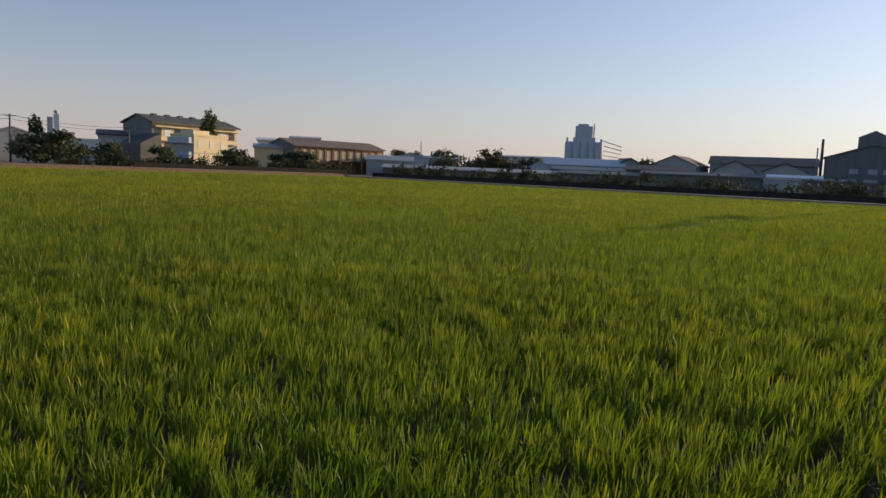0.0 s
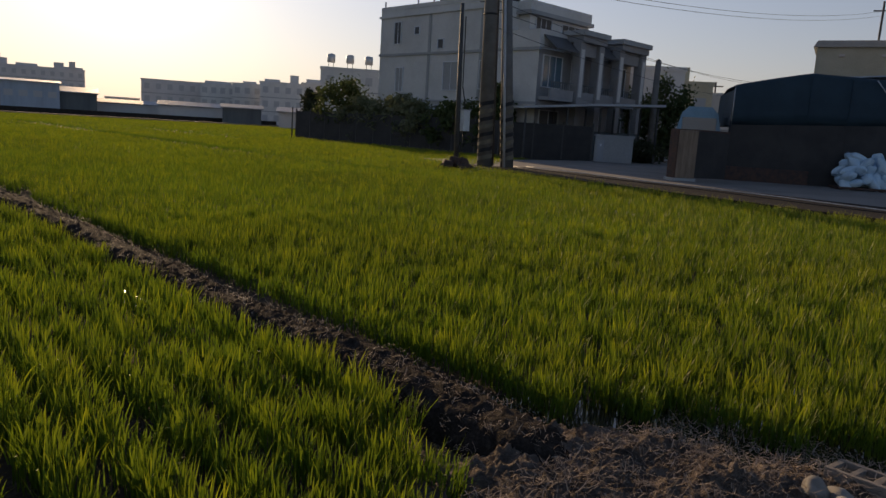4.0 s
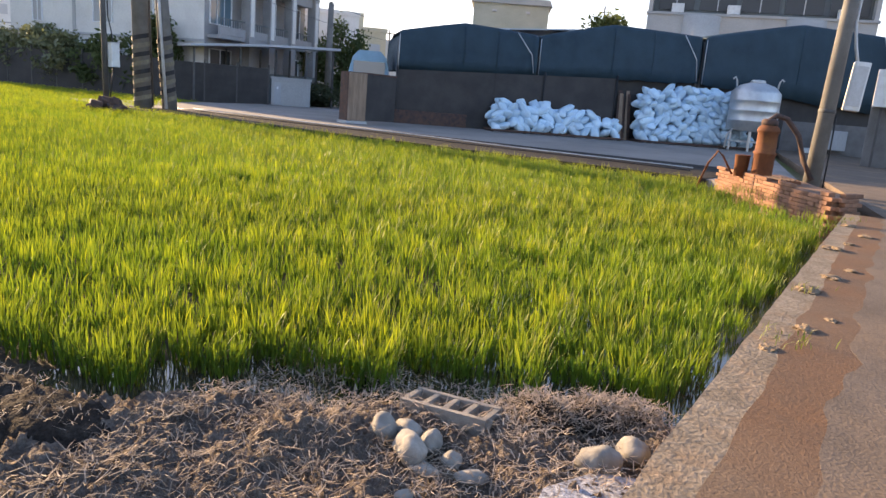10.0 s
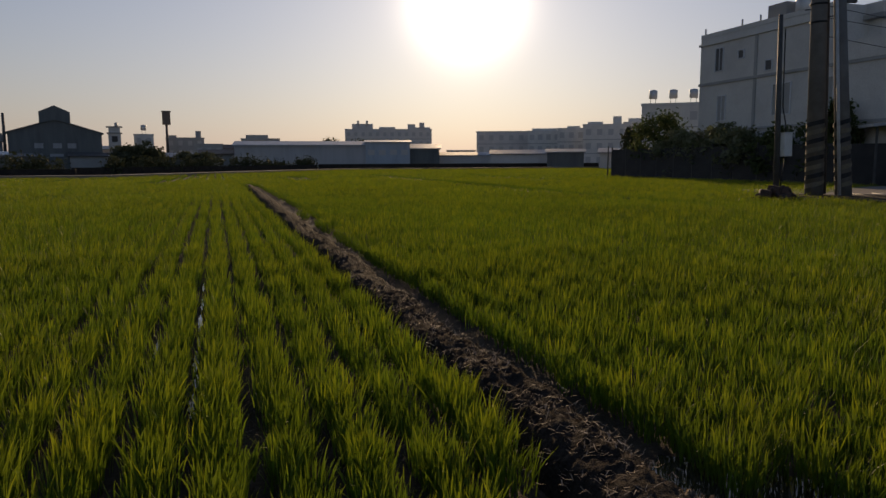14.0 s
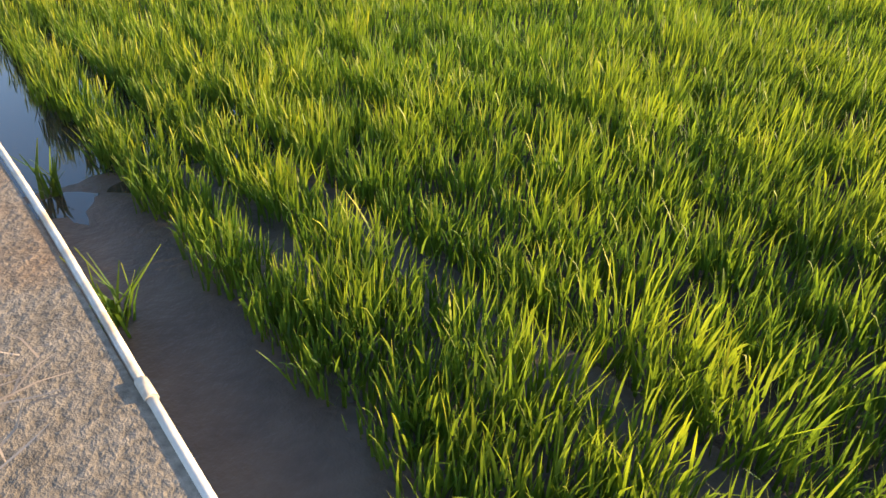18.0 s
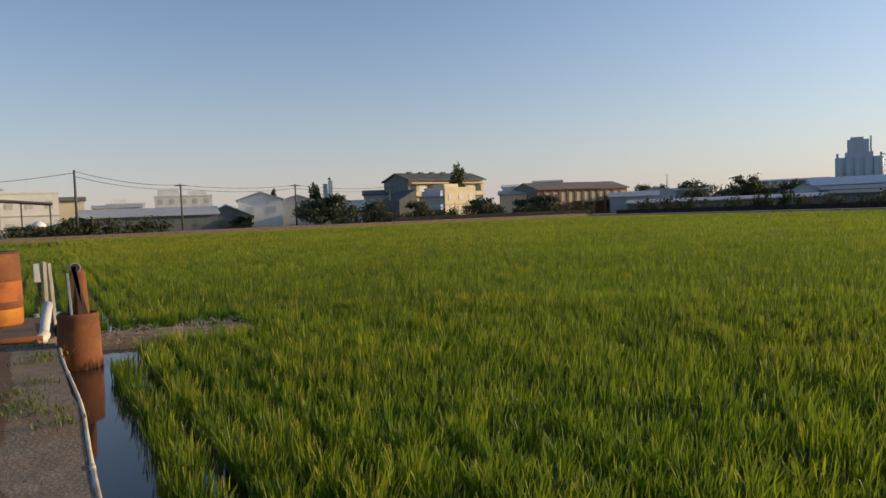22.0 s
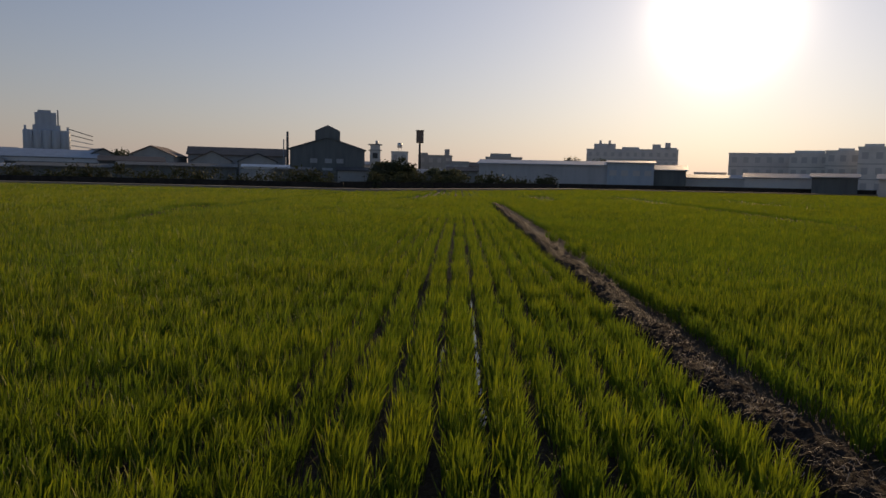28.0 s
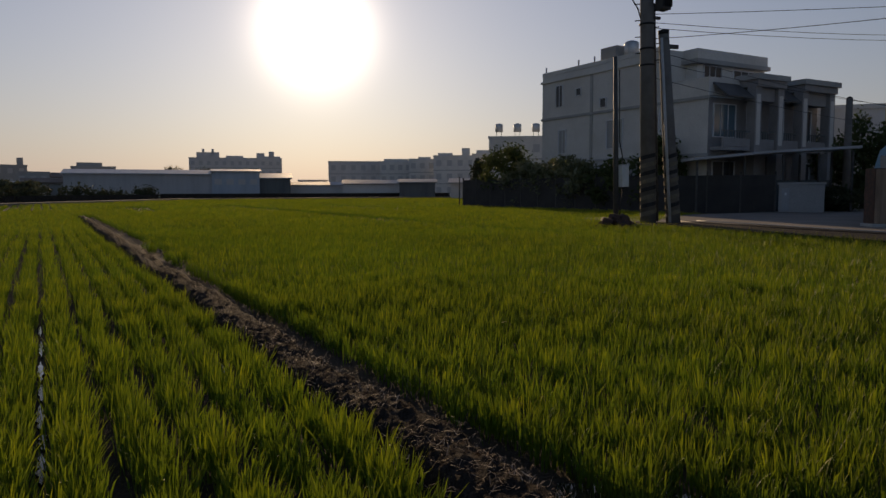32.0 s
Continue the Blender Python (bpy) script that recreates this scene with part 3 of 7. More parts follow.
single("road_edge", slab([(-8.7, -1.40), (1.9, -0.95), (12.2, -2.87)] + worn((12.2, -2.53), (1.9, -0.535), 0.012, 10) + worn((1.8, -0.54), (-1.0, -0.74), 0.012, 11)[:-1] + worn((-1.0, -0.74), (-5.5, -0.745), 0.018, 12)[:-1] + worn((-5.5, -0.745), (-8.7, -0.84), 0.025, 13), -0.2, 0.2195), KERB, "rough worn concrete edge of the farm road", "kerb", kind="structure")
single("verge", slab([(-60, -200), (300, -200), (300, -6.5), (-60, -6.5)], -0.3, 0.16), EARTH, "bare earth beside the farm road", "ground", kind="structure")
single("slab_bridge", slab([(-12.8, -2.5), (-8.7, -1.6), (-8.7, -1.0), (-9.2, -0.82), (-11.2, -0.9)], -0.2, 0.215), CONCRETE, "weathered concrete culvert slab beside the paddy", "slab", kind="structure")
single("yard_road", slab([(14.6, -2.45), (60, -2.45), (120, -2.45), (120, 120), (77, 120), (77, 53), (46, 46), (36, 25.5), (22, 24.5), (19.6, 19.6), (16.8, -0.4), (15.2, -1.9)], -0.2, 0.15), YARD, "grey concrete side road and yard", "road", kind="structure")
single("verge_strip", slab([(16.7, -0.4), (21.3, -1.6), (22.6, 16.5), (20.9, 20.2), (19.6, 19.5)], 0.0, 0.165), DARKSOIL, "dark bare soil strip between the rice and the side road", "ground", kind="structure")
single("far_bank", slab([(-77.5, -20), (-77.5, 66), (-83, 70), (-90, 70), (-90, -24)], -0.2, 0.45), DRYBANK, "brown earth bank at the paddy's western edge", "ground", kind="structure")
single("far_road", slab([(-78, 66.5), (-8, 66.5), (20, 113), (76, 121), (76, 123), (19, 115.2), (-9.2, 68.6), (-85, 68.6), (-85, 66.5)], -0.2, 0.30), YARD, "pale road along the paddy's far edge", "road", kind="structure")


# ---- rice ----
def rice_field(name, hills, count, height, width, cuts, rng, spread=0.05, lean=0.5):
    """Hills of arching blades: hills (n, 3 = x, y, vigour); cuts: the heights along a blade at which it is jointed."""
    n = len(hills) * count
    base = np.repeat(hills, count, 0)
    turn = rng.uniform(0, 2 * np.pi, n)
    out = np.stack([np.cos(turn), np.sin(turn)], 1)
    root = base[:, :2] + out * (spread * np.sqrt(rng.uniform(0, 1, n)))[:, None] + rng.normal(0, 0.008, (n, 2))
    top = height * base[:, 2] * rng.uniform(0.62, 1.10, n)
    foot = top * rng.uniform(0.0, 0.74, n)
    root = root + out * (foot * 0.12)[:, None]
    turn = turn + rng.normal(0, 1.1, n)
    out = np.stack([np.cos(turn), np.sin(turn)], 1)
    h = top - foot
    arch = lean * rng.beta(1.6, 2.6, n) * h
    droop = rng.uniform(0, 1, n) ** 2.5 * 0.5 * h
    w = width * rng.uniform(0.7, 1.25, n)
    face = turn + np.pi / 2 + rng.normal(0, 0.7, n)
    side = np.stack([np.cos(face), np.sin(face)], 1)
    wind = np.array([0.05, 0.02])
    rings = []
    for s in cuts:
        c = root + out * (arch * (0.5 * s + 0.5 * s * s))[:, None] + wind * (h * s * s)[:, None]
        z = foot + h * s - droop * s ** 3 - 0.035
        half = w * (0.75 + 0.7 * s - 1.42 * s * s) * 0.5 if s < 1 else w * 0.0
        rings.append((np.column_stack([c - side * half[:, None], z]), np.column_stack([c + side * half[:, None], z])) if s < 1 else (np.column_stack([c, z]),))
    verts = np.stack([v for r in rings for v in r], 1)
    k = verts.shape[1]
    off = (np.arange(n) * k)[:, None]
    quads = [off + np.array([[2 * i, 2 * i + 1, 2 * i + 3, 2 * i + 2]]) for i in range(len(cuts) - 2)]
    tip = off + np.array([[k - 3, k - 2, k - 1]])
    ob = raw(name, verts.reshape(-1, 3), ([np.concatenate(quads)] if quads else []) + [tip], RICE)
    return ob


def in_field(x, y):
    """Whether rice grows there."""
    field = (x > -76) & (y < 64 + np.clip((x + 8) * 1.66, 0, 46)) & (x < np.where(y < 20, 16.2 + 0.19 * y, np.where(y < 52, 31.0, 74)))
    field &= ~((y >= 19) & (y < 25.5) & (x > 20 + (y - 19) * 1.6))
    bund = (x > 1.77 + 0.04 * np.sin(1.7 * y) + 0.006 * y) & (x < 2.52 + 0.03 * np.sin(2.1 * y) + 0.006 * y) & (y < 40.5)
    left_start = np.where(x < 0.45, np.where(x < -3, -0.50, -0.44) + 0.04 * np.sin(3 * x), -0.36 + 1.75 * (x - 0.45))
    right_start = np.where(x < 3.78, np.where(x > np.interp(y, SHORE_Y, SHORE_X) + 0.20, -9.0, 9.0) * (y < 2.4), -0.535 - 0.194 * (x - 1.9) + 0.20)
    start = np.where(x < 2.2, left_start, right_start)
    bank = (x > -10.5) & (x < -9.0) & (y < 1.35)
    pool = (x <= -7.25) & (x > -9.4) & (y < -0.46 + 0.36 * (-7.25 - x))
    far_start = np.where(x < -10.4, -0.75 - 0.22 * np.clip(-11.5 - x, 0, 70), start)
    plant = (x > 11.9) & (y < -1.9 + 0.42 * (x - 11.9))
    return field & ~bund & ~bank & ~pool & ~plant & (y > far_start)


def hills_between(r0, r1, row, step, rng, jitter=0.026):
    """Planting hills in rows along the bund, but along the road for the outer rows near it."""
    lim = int(r1 / min(row, step)) + 2
    i, j = np.meshgrid(np.arange(-lim, lim), np.arange(-lim, lim))
    lots = []
    for across in (True, False):
        if across:
            x, y = 0.21 + i * row, j * step
        else:
            x, y = i * step, -0.28 + j * row
        keep = (np.hypot(x, y + 0.8) >= r0) & (np.hypot(x, y + 0.8) < r1) & (y > -17)
        x, y = x[keep], y[keep]
        outer = (y < 2.3) & (x < -0.2)
        keep = (outer != across) & in_field(x, y)
        lots.append(np.stack([x[keep], y[keep]], 1))
    # a fuller second planting between the outer rows beside the kerb
    fill = np.arange(-1.75, -0.45, step)
    fill = np.stack([fill, np.full(len(fill), -0.15)], 1)
    lots.append(fill[(r0 == 0) & in_field(fill[:, 0], fill[:, 1])])
    p = np.concatenate(lots)
    p = p + rng.normal(0, jitter, p.shape)
    v = np.clip(rng.normal(1.0, 0.12, len(p)), 0.6, 1.3)
    patch = np.array([noise.noise(Vector((a * 0.35, b * 0.35, 2.0))) + 0.6 * noise.noise(Vector((a * 1.1, b * 1.1, 7.0))) for a, b in p]) if len(p) < 9000 else np.sin(p[:, 0] * 0.7 + 1.3 * np.sin(p[:, 1] * 0.31)) * np.sin(p[:, 1] * 0.55 + np.sin(p[:, 0] * 0.43)) * 0.4
    v = v * (1 + 0.12 * patch)
    v = np.clip(v, 0.6, 1.25)
    v = np.where((p[:, 1] < -0.05) & (p[:, 0] < 0.6), v * 0.90, v)
    gap = (rng.uniform(0, 1, len(p)) < 0.025) | ((patch > 0.75) & (rng.uniform(0, 1, len(p)) < 0.5))
    gap &= (p[:, 1] > 0.15) | (p[:, 0] > -0.4) | (p[:, 0] < -4)
    lines = (np.abs(p[:, 0] + 9.5 + 0.35 * np.sin(p[:, 1] * 0.2)) < 0.35) & (p[:, 1] > 16)
    v = np.where(lines, v * 0.72, v)
    # old wheel tracks where the rice stays low
    for lx, y0, y1, slope in ((13.5, 15, 66, 0.02), (-3.1, 43, 72, 0.08), (6.5, 46, 61, 0.01), (-9.6, 19, 30, -0.10), (22.0, 40, 60, 0.03)):
        low = (np.abs(p[:, 0] - lx - slope * (p[:, 1] - y0) + 0.15 * np.sin(p[:, 1] * 0.3)) < np.where(p[:, 1] > 26, 0.75, 0.32)) & (p[:, 1] > y0) & (p[:, 1] < y1)
        v = np.where(low, v * 0.32, v)
    return np.column_stack([p, v])[~gap]


rng = np.random.default_rng(7)
for r0, r1, row, step, count, height, width, cuts, spread, lean in (
    (0.0, 4.5, 0.30, 0.15, 112, 0.268, 0.0088, (0, 0.3, 0.66, 1.0), 0.094, 0.66),
    (4.5, 11.0, 0.30, 0.16, 74, 0.272, 0.0096, (0, 0.5, 1.0), 0.092, 0.60),
    (11.0, 26.0, 0.30, 0.19, 38, 0.285, 0.0155, (0, 1.0), 0.085, 0.55),
    (26.0, 52.0, 0.30, 0.34, 26, 0.30, 0.030, (0, 1.0), 0.14, 0.6),
    (52.0, 130.0, 0.60, 0.60, 18, 0.31, 0.060, (0, 1.0), 0.22, 0.6),
):
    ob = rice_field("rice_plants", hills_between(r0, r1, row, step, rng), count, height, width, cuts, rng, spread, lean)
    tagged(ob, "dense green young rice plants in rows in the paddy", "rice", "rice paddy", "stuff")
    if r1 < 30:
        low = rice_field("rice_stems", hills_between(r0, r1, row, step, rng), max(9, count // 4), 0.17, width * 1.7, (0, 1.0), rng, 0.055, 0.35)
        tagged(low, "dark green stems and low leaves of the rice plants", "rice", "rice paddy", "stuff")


# ---- small things by the road ----
def blade_patch(name, spots, count, height, width, mat, label, category, seed, spread=0.08, lean=0.9, flat=False, kind="stuff", group=""):
    """Tufts or litter of thin blades; flat: lying about."""
    r = np.random.default_rng(seed)
    p = np.repeat(np.asarray(spots, float), count, 0)
    n = len(p)
    turn = r.uniform(0, 2 * np.pi, n)
    d = np.stack([np.cos(turn), np.sin(turn)], 1)
    root = p[:, :2] + r.normal(0, spread, (n, 2))
    ln = height * r.uniform(0.5, 1.2, n)
    side = np.stack([-d[:, 1], d[:, 0]], 1) * (width * r.uniform(0.6, 1.3, n) * 0.5)[:, None]
    rings = []
    for s in (0.0, 0.5, 1.0):
        if flat:
            c = root + d * (ln * s)[:, None]
            z = p[:, 2] + 0.012 + r.uniform(0, 0.03, n) + ln * s * r.uniform(-0.05, 0.35, n)
        else:
            c = root + d * (ln * lean * r.beta(2, 3, n) * s * s)[:, None]
            z = p[:, 2] + ln * s * (1 - 0.25 * s)
        k = 1.0 if s < 1 else 0.25
        rings += [np.column_stack([c - side * k, z]), np.column_stack([c + side * k, z])]
    v = np.stack(rings, 1)
    off = (np.arange(n) * 6)[:, None]
    ob = raw(name, v.reshape(-1, 3), [np.concatenate([off + np.array([[0, 1, 3, 2]]), off + np.array([[2, 3, 5, 4]])])], mat)
    return tagged(ob, label, category, group, kind)


def concrete_block(m):
    """A hollow block: a shell with four slots through it and webs between."""
    th = thing("concrete_block", "grey hollow concrete block lying among the stones", "block", m)
    l, w, h, wall = 0.41, 0.18, 0.12, 0.028
    part("side_wall", boxed(-l / 2, l / 2, -w / 2, -w / 2 + wall, 0, h, 0.004), BLOCK, th)
    part("side_wall", boxed(-l / 2, l / 2, w / 2 - wall, w / 2, 0, h, 0.004), BLOCK, th)
    for i in range(5):
        x = -l / 2 + i * (l - wall) / 4
        part("web", boxed(x, x + wall, -w / 2 + wall, w / 2 - wall, 0.002, h - 0.003, 0.003), BLOCK, th)
    return th


def river_stone(x, y, z, sx, sy, sz, turn, seed, label):
    bm = bmesh.new()
    bmesh.ops.create_icosphere(bm, subdivisions=3, radius=1)
    for v in bm.verts:
        k = 1 + 0.30 * noise.noise(v.co * 1.3 + Vector((seed * 3.1, seed, 0))) + 0.04 * noise.noise(v.co * 4 + Vector((seed, 0, 2)))
        v.co = Vector((v.co.x * sx * k, v.co.y * sy * k, v.co.z * sz * k))
    for f in bm.faces:
        f.smooth = True
    return single("stone", bm, STONE, label, "stone", "stones on the mud corner", at=pose(x, y, z, 0, 0, turn))


def dirt_clump(x, y, r, seed):
    """A low crumbled heap of earth and straw on the road's edge."""
    bm = bmesh.new()
    bmesh.ops.create_icosphere(bm, subdivisions=3, radius=1)
    for v in bm.verts:
        k = 1 + 0.5 * noise.noise(v.co * 1.9 + Vector((seed, 0, 0))) + 0.35 * noise.noise(v.co * 5 + Vector((0, seed, 0)))
        v.co = Vector((v.co.x * r * 1.4 * k, v.co.y * r * k, max(-0.004, v.co.z * r * 0.32 * k)))
    single("dirt_clump", bm, DRYBANK, "crumbled heap of brown earth on the road edge", "dirt", "dirt heaps on the road edge", at=pose(x, y, 0.2225))


for i, (x, r) in enumerate(((4.35, 0.045), (4.9, 0.06), (5.25, 0.035), (6.1, 0.08), (6.75, 0.07), (7.2, 0.05), (8.4, 0.09), (8.9, 0.06), (9.7, 0.08), (10.6, 0.09))):
    dirt_clump(x, -0.545 - 0.194 * (x - 1.9) - 0.12 - 0.12 * (i % 3), r, 50 + i)
concrete_block(pose(2.93, 0.16, 0.012, 2, 2, 84))
for i, (x, y, z, sx, sy, sz, turn, words) in enumerate((
    (2.62, 0.33, 0.11, 0.068, 0.055, 0.062, 20, "round pale river stone on the mud"),
    (2.67, 0.24, 0.10, 0.070, 0.048, 0.048, 60, "rounded grey river stone beside the block"),
    (2.53, 0.17, 0.11, 0.098, 0.060, 0.058, 50, "large oval tan river stone on the mud"),
    (2.64, 0.13, 0.10, 0.060, 0.045, 0.050, 10, "chipped grey stone beside the block"),
    (2.56, 0.01, 0.09, 0.045, 0.038, 0.035, 40, "small brownish stone half sunk in straw"),
    (2.47, 0.09, 0.075, 0.075, 0.04, 0.028, 75, "flat pale stone lying in the mud"),
    (2.78, -0.51, 0.115, 0.090, 0.075, 0.068, 130, "large pale river stone beside the road edge"),
    (2.94, -0.61, 0.12, 0.075, 0.062, 0.055, 30, "squarish brown stone against the road edge"),
    (2.50, -0.09, 0.08, 0.065, 0.04, 0.026, -60, "flat grey stone in the straw"),
    (2.28, 0.06, 0.07, 0.05, 0.03, 0.03, -70, "small brown stone in the mud"),
)):
    river_stone(x, y, z - 0.012, sx, sy, sz, turn, i + 1, words)


def straw_mound(x, y, z, r, h, seed, words):
    bm = bmesh.new()
    bmesh.ops.create_icosphere(bm, subdivisions=3, radius=1)
    for v in bm.verts:
        k = 1 + 0.3 * noise.noise(v.co * 1.8 + Vector((seed, 0, 0))) + 0.12 * noise.noise(v.co * 6 + Vector((0, seed, 0)))
        v.co = Vector((v.co.x * r * k, v.co.y * r * k, max(-0.02, v.co.z) * h * k))
    ob = single("straw_mound", bm, BUND, words, "straw mound", "straw mounds by the road edge", at=pose(x, y, z))
    rs = np.random.default_rng(seed)
    a, q = rs.uniform(0, 6.28, 60), np.sqrt(rs.uniform(0, 1, 60))
    sp = np.column_stack([r * q * np.cos(a), r * q * np.sin(a), h * (1 - q ** 2) * 0.9 + 0.01])
    t = blade_patch("straw", sp, 9, 0.075, 0.0045, STRAW, "", "", seed, 0.035, 1.4, flat=True)
    for key in ("label", "category", "kind"):
        if key in t:
            del t[key]
    t.parent = ob


straw_mound(3.12, -0.20, 0.04, 0.15, 0.12, 3, "heap of dry rice straw on mud")
straw_mound(3.26, -0.40, 0.04, 0.13, 0.10, 5, "heap of brown rice straw beside the road edge")
straw_mound(3.36, -0.58, 0.03, 0.11, 0.09, 8, "small heap of dry straw against the road edge")
rs = np.random.default_rng(11)
lit = np.column_stack([rs.uniform(0.9, 3.4, 2600), rs.uniform(-0.75, 1.2, 2600), np.zeros(2600)])
lit[:, 2] = [max(0.0, corner_height(a, b)) for a, b, _ in lit]
blade_patch("straw_litter", lit, 3, 0.07, 0.0040, STRAW, "scattered dry rice straw on the mud", "straw", 12, 0.03, flat=True)
bl = np.column_stack([rs.uniform(1.72, 2.32, 620), 1 + 8 * rs.uniform(0, 1, 620) ** 1.5, np.zeros(620)])
bl[:, 2] = [max(0.0, bund_height(a, b)) for a, b, _ in bl]
blade_patch("straw_litter", bl, 3, 0.055, 0.0032, STRAW, "thin dry straw strewn along the bund", "straw", 13, 0.03, flat=True)
bk = np.column_stack([rs.uniform(-10.3, -9.0, 260), rs.uniform(-0.6, 1.5, 260), np.full(260, 0.06)])
blade_patch("straw_litter", bk, 3, 0.12, 0.007, STRAW, "dry straw on the earth bank", "straw", 14, 0.05, flat=True)
single("ash_patch", slab([(2.15, -0.62), (2.75, -0.70), (2.70, -0.5), (2.50, -0.36), (2.30, -0.36), (2.1, -0.48)], 0.06, 0.108), ASH, "patch of pale burnt ash beside the road", "ash")
we = [(-6.6 + 0.35 * a, -1.0 + 0.12 * math.sin(a * 5), 0.225) for a in range(5)] + [(-7.9, -0.92, 0.225), (-7.6, -0.98, 0.225), (-8.6, -1.05, 0.225), (-5.7, -1.12, 0.225)]
blade_patch("weeds", we, 60, 0.055, 0.008, WEED, "small weeds growing through the concrete road edge", "weed", 15, 0.09, 1.6)
we = [(8.3 + 0.5 * a, -1.35 - 0.18 * a, 0.225) for a in range(7)] + [(4.6, -1.25, 0.225), (6.1, -1.45, 0.225)]
blade_patch("weeds", we, 36, 0.07, 0.006, WEED, "dry weeds and dirt along the road edge", "weed", 16, 0.10, 1.3)
blade_patch("straw_litter", [(-1.55, -1.0, 0.226), (-1.75, -1.12, 0.226), (-1.4, -1.2, 0.226), (-2.1, -1.1, 0.226), (-1.62, -0.98, 0.23), (-1.5, -1.06, 0.23)], 9, 0.13, 0.0055, STRAW, "a few dry straw stalks on the road edge", "straw", 17, 0.06, flat=True)
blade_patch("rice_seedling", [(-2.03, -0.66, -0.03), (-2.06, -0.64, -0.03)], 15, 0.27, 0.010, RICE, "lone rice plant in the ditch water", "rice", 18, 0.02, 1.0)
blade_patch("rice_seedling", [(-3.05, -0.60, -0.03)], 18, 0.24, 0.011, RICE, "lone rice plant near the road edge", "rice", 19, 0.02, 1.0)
dr = np.column_stack([rs.uniform(12.6, 16.5, 40), rs.uniform(-2.5, -0.9, 40), np.full(40, 0.16)])
blade_patch("weeds", dr, 20, 0.2, 0.008, WEED, "dry weeds round the brick plinth", "weed", 21, 0.12, 0.8)

# white pipe lying along the road edge
pipe = thing("water_pipe", "long thin white plastic pipe along the road edge", "pipe")
def pipe_y(x):
    """The line of the road's edge."""
    return -0.725 - 0.028 * max(0.0, -5.5 - x) + 0.008 * math.sin(x * 1.9)


CUTS = (-0.35, -1.46, -4.2, -6.9, -8.6)
for a, b in zip(CUTS, CUTS[1:]):
    part("pipe_length", tube([(x, pipe_y(x), 0.214) for x in np.linspace(a, b, 8)], 0.0125, 10), PVC, pipe)
for x in CUTS[1:-1]:
    part("coupling", tube([(x - 0.035, pipe_y(x), 0.215), (x + 0.035, pipe_y(x), 0.215)], 0.016, 10), PVC, pipe)


# ---- rusty pump station by the pool ----
def barrel(m, name, r, h, mat, low, label, top_open=False):
    th = thing(name, label, "drum", m)
    ribs = [(r * 0.94, 0), (r, 0.02)]
    for k in (0.31, 0.64):
        ribs += [(r * 1.02, h * k - 0.02), (r * 1.05, h * k), (r * 1.02, h * k + 0.02)]
    ribs += [(r, h - 0.02), (r * 0.95, h)]
    body = part("shell", lathe(ribs, 28), mat, th)
    part("rim", lathe([(r * 0.9, h - 0.012), (r * 1.0, h - 0.012), (r * 1.02, h + 0.006), (r * 0.98, h + 0.014), (r * 0.93, h + 0.006)], 28, False), DARKRUST, th)
    if low:
        part("lower_band", lathe([(r * 0.955, 0.004), (r * 1.012, 0.03), (r * 1.022, h * 0.24)], 28, False), low, th, "ochre-yellow faded lower band")
        part("middle_band", lathe([(r * 1.032, h * 0.34), (r * 1.028, h * 0.5), (r * 1.03, h * 0.61)], 28, False), REDRUST, th, "orange-red rusted middle band")
    return th


barrel(pose(-10.75, -1.46, 0.215, 0, 0, 10), "steel_drum", 0.30, 0.92, RUST, OCHRE, "tall orange-rusted steel drum standing on the slab")
cas = thing("pump_well", "rusted iron well casing standing in the pool with a pump", "pump", pose(-8.42, -0.62, -0.02))
part("casing", lathe([(0.205, -0.1), (0.212, 0.02), (0.210, 0.1), (0.203, 0.12), (0.205, 0.3), (0.192, 0.5), (0.20, 0.53), (0.196, 0.555), (0.186, 0.565), (0.172, 0.55), (0.165, 0.3)], 28, False), RUST, cas)
part("riser_pipe", lathe([(0.095, 0.1), (0.09, 0.6), (0.075, 0.96), (0.06, 1.0)], 18), RUST, cas, "rust-red riser pipe").matrix_basis = pose(-0.02, 0.02, 0, 0, 0, 0)
out = part("outlet", tube([(-0.10, 0.0, 0.96), (0.0, 0.0, 1.02), (0.09, 0.0, 1.03)], 0.05, 16), DARKRUST, cas, "dark rusty pipe mouth, its bore a black disc")
part("outlet_ring", tube([(0.088, 0.0, 1.03), (0.10, 0.0, 1.03)], 0.055, 16), STEEL, out)
# black disc on the capped end stands in for the shaded inside of the pipe
part("outlet_bore", tube([(0.096, 0.0, 1.03), (0.103, 0.0, 1.03)], 0.042, 16), BLACK, out)
for sy, tilt in ((0.17, 11), (-0.15, -8), (0.05, 3)):
    part("strap", boxed(-0.012, 0.012, -0.022, 0.022, 0.52, 1.06, 0.004, pose(0.10, sy * 1.05, 0, tilt, 0, 0)), DARKRUST, cas)
part("rod", boxed(-0.012, 0.012, -0.012, 0.012, 0.5, 0.98, 0.003, pose(0.12, -0.04, 0, 2, 0, 0)), STEEL, cas)
stake = thing("timber_stake", "weathered grey timber stakes with a switch box", "stake", pose(-10.0, -0.90, 0.0))
part("post", boxed(-0.03, 0.03, -0.02, 0.02, 0, 1.02, 0.004, pose(0, 0, 0, 0, 2, 10)), OLDWOOD, stake)
part("post", boxed(-0.02, 0.02, -0.02, 0.02, 0, 1.0, 0.004, pose(0.02, 0.09, 0, 2, -1, 30)), OLDWOOD, stake)
part("switch_box", boxed(-0.05, 0.05, -0.035, 0.035, 0.78, 1.0, 0.01, pose(0, -0.075, 0)), METER, stake, "pale worn plastic switch box")
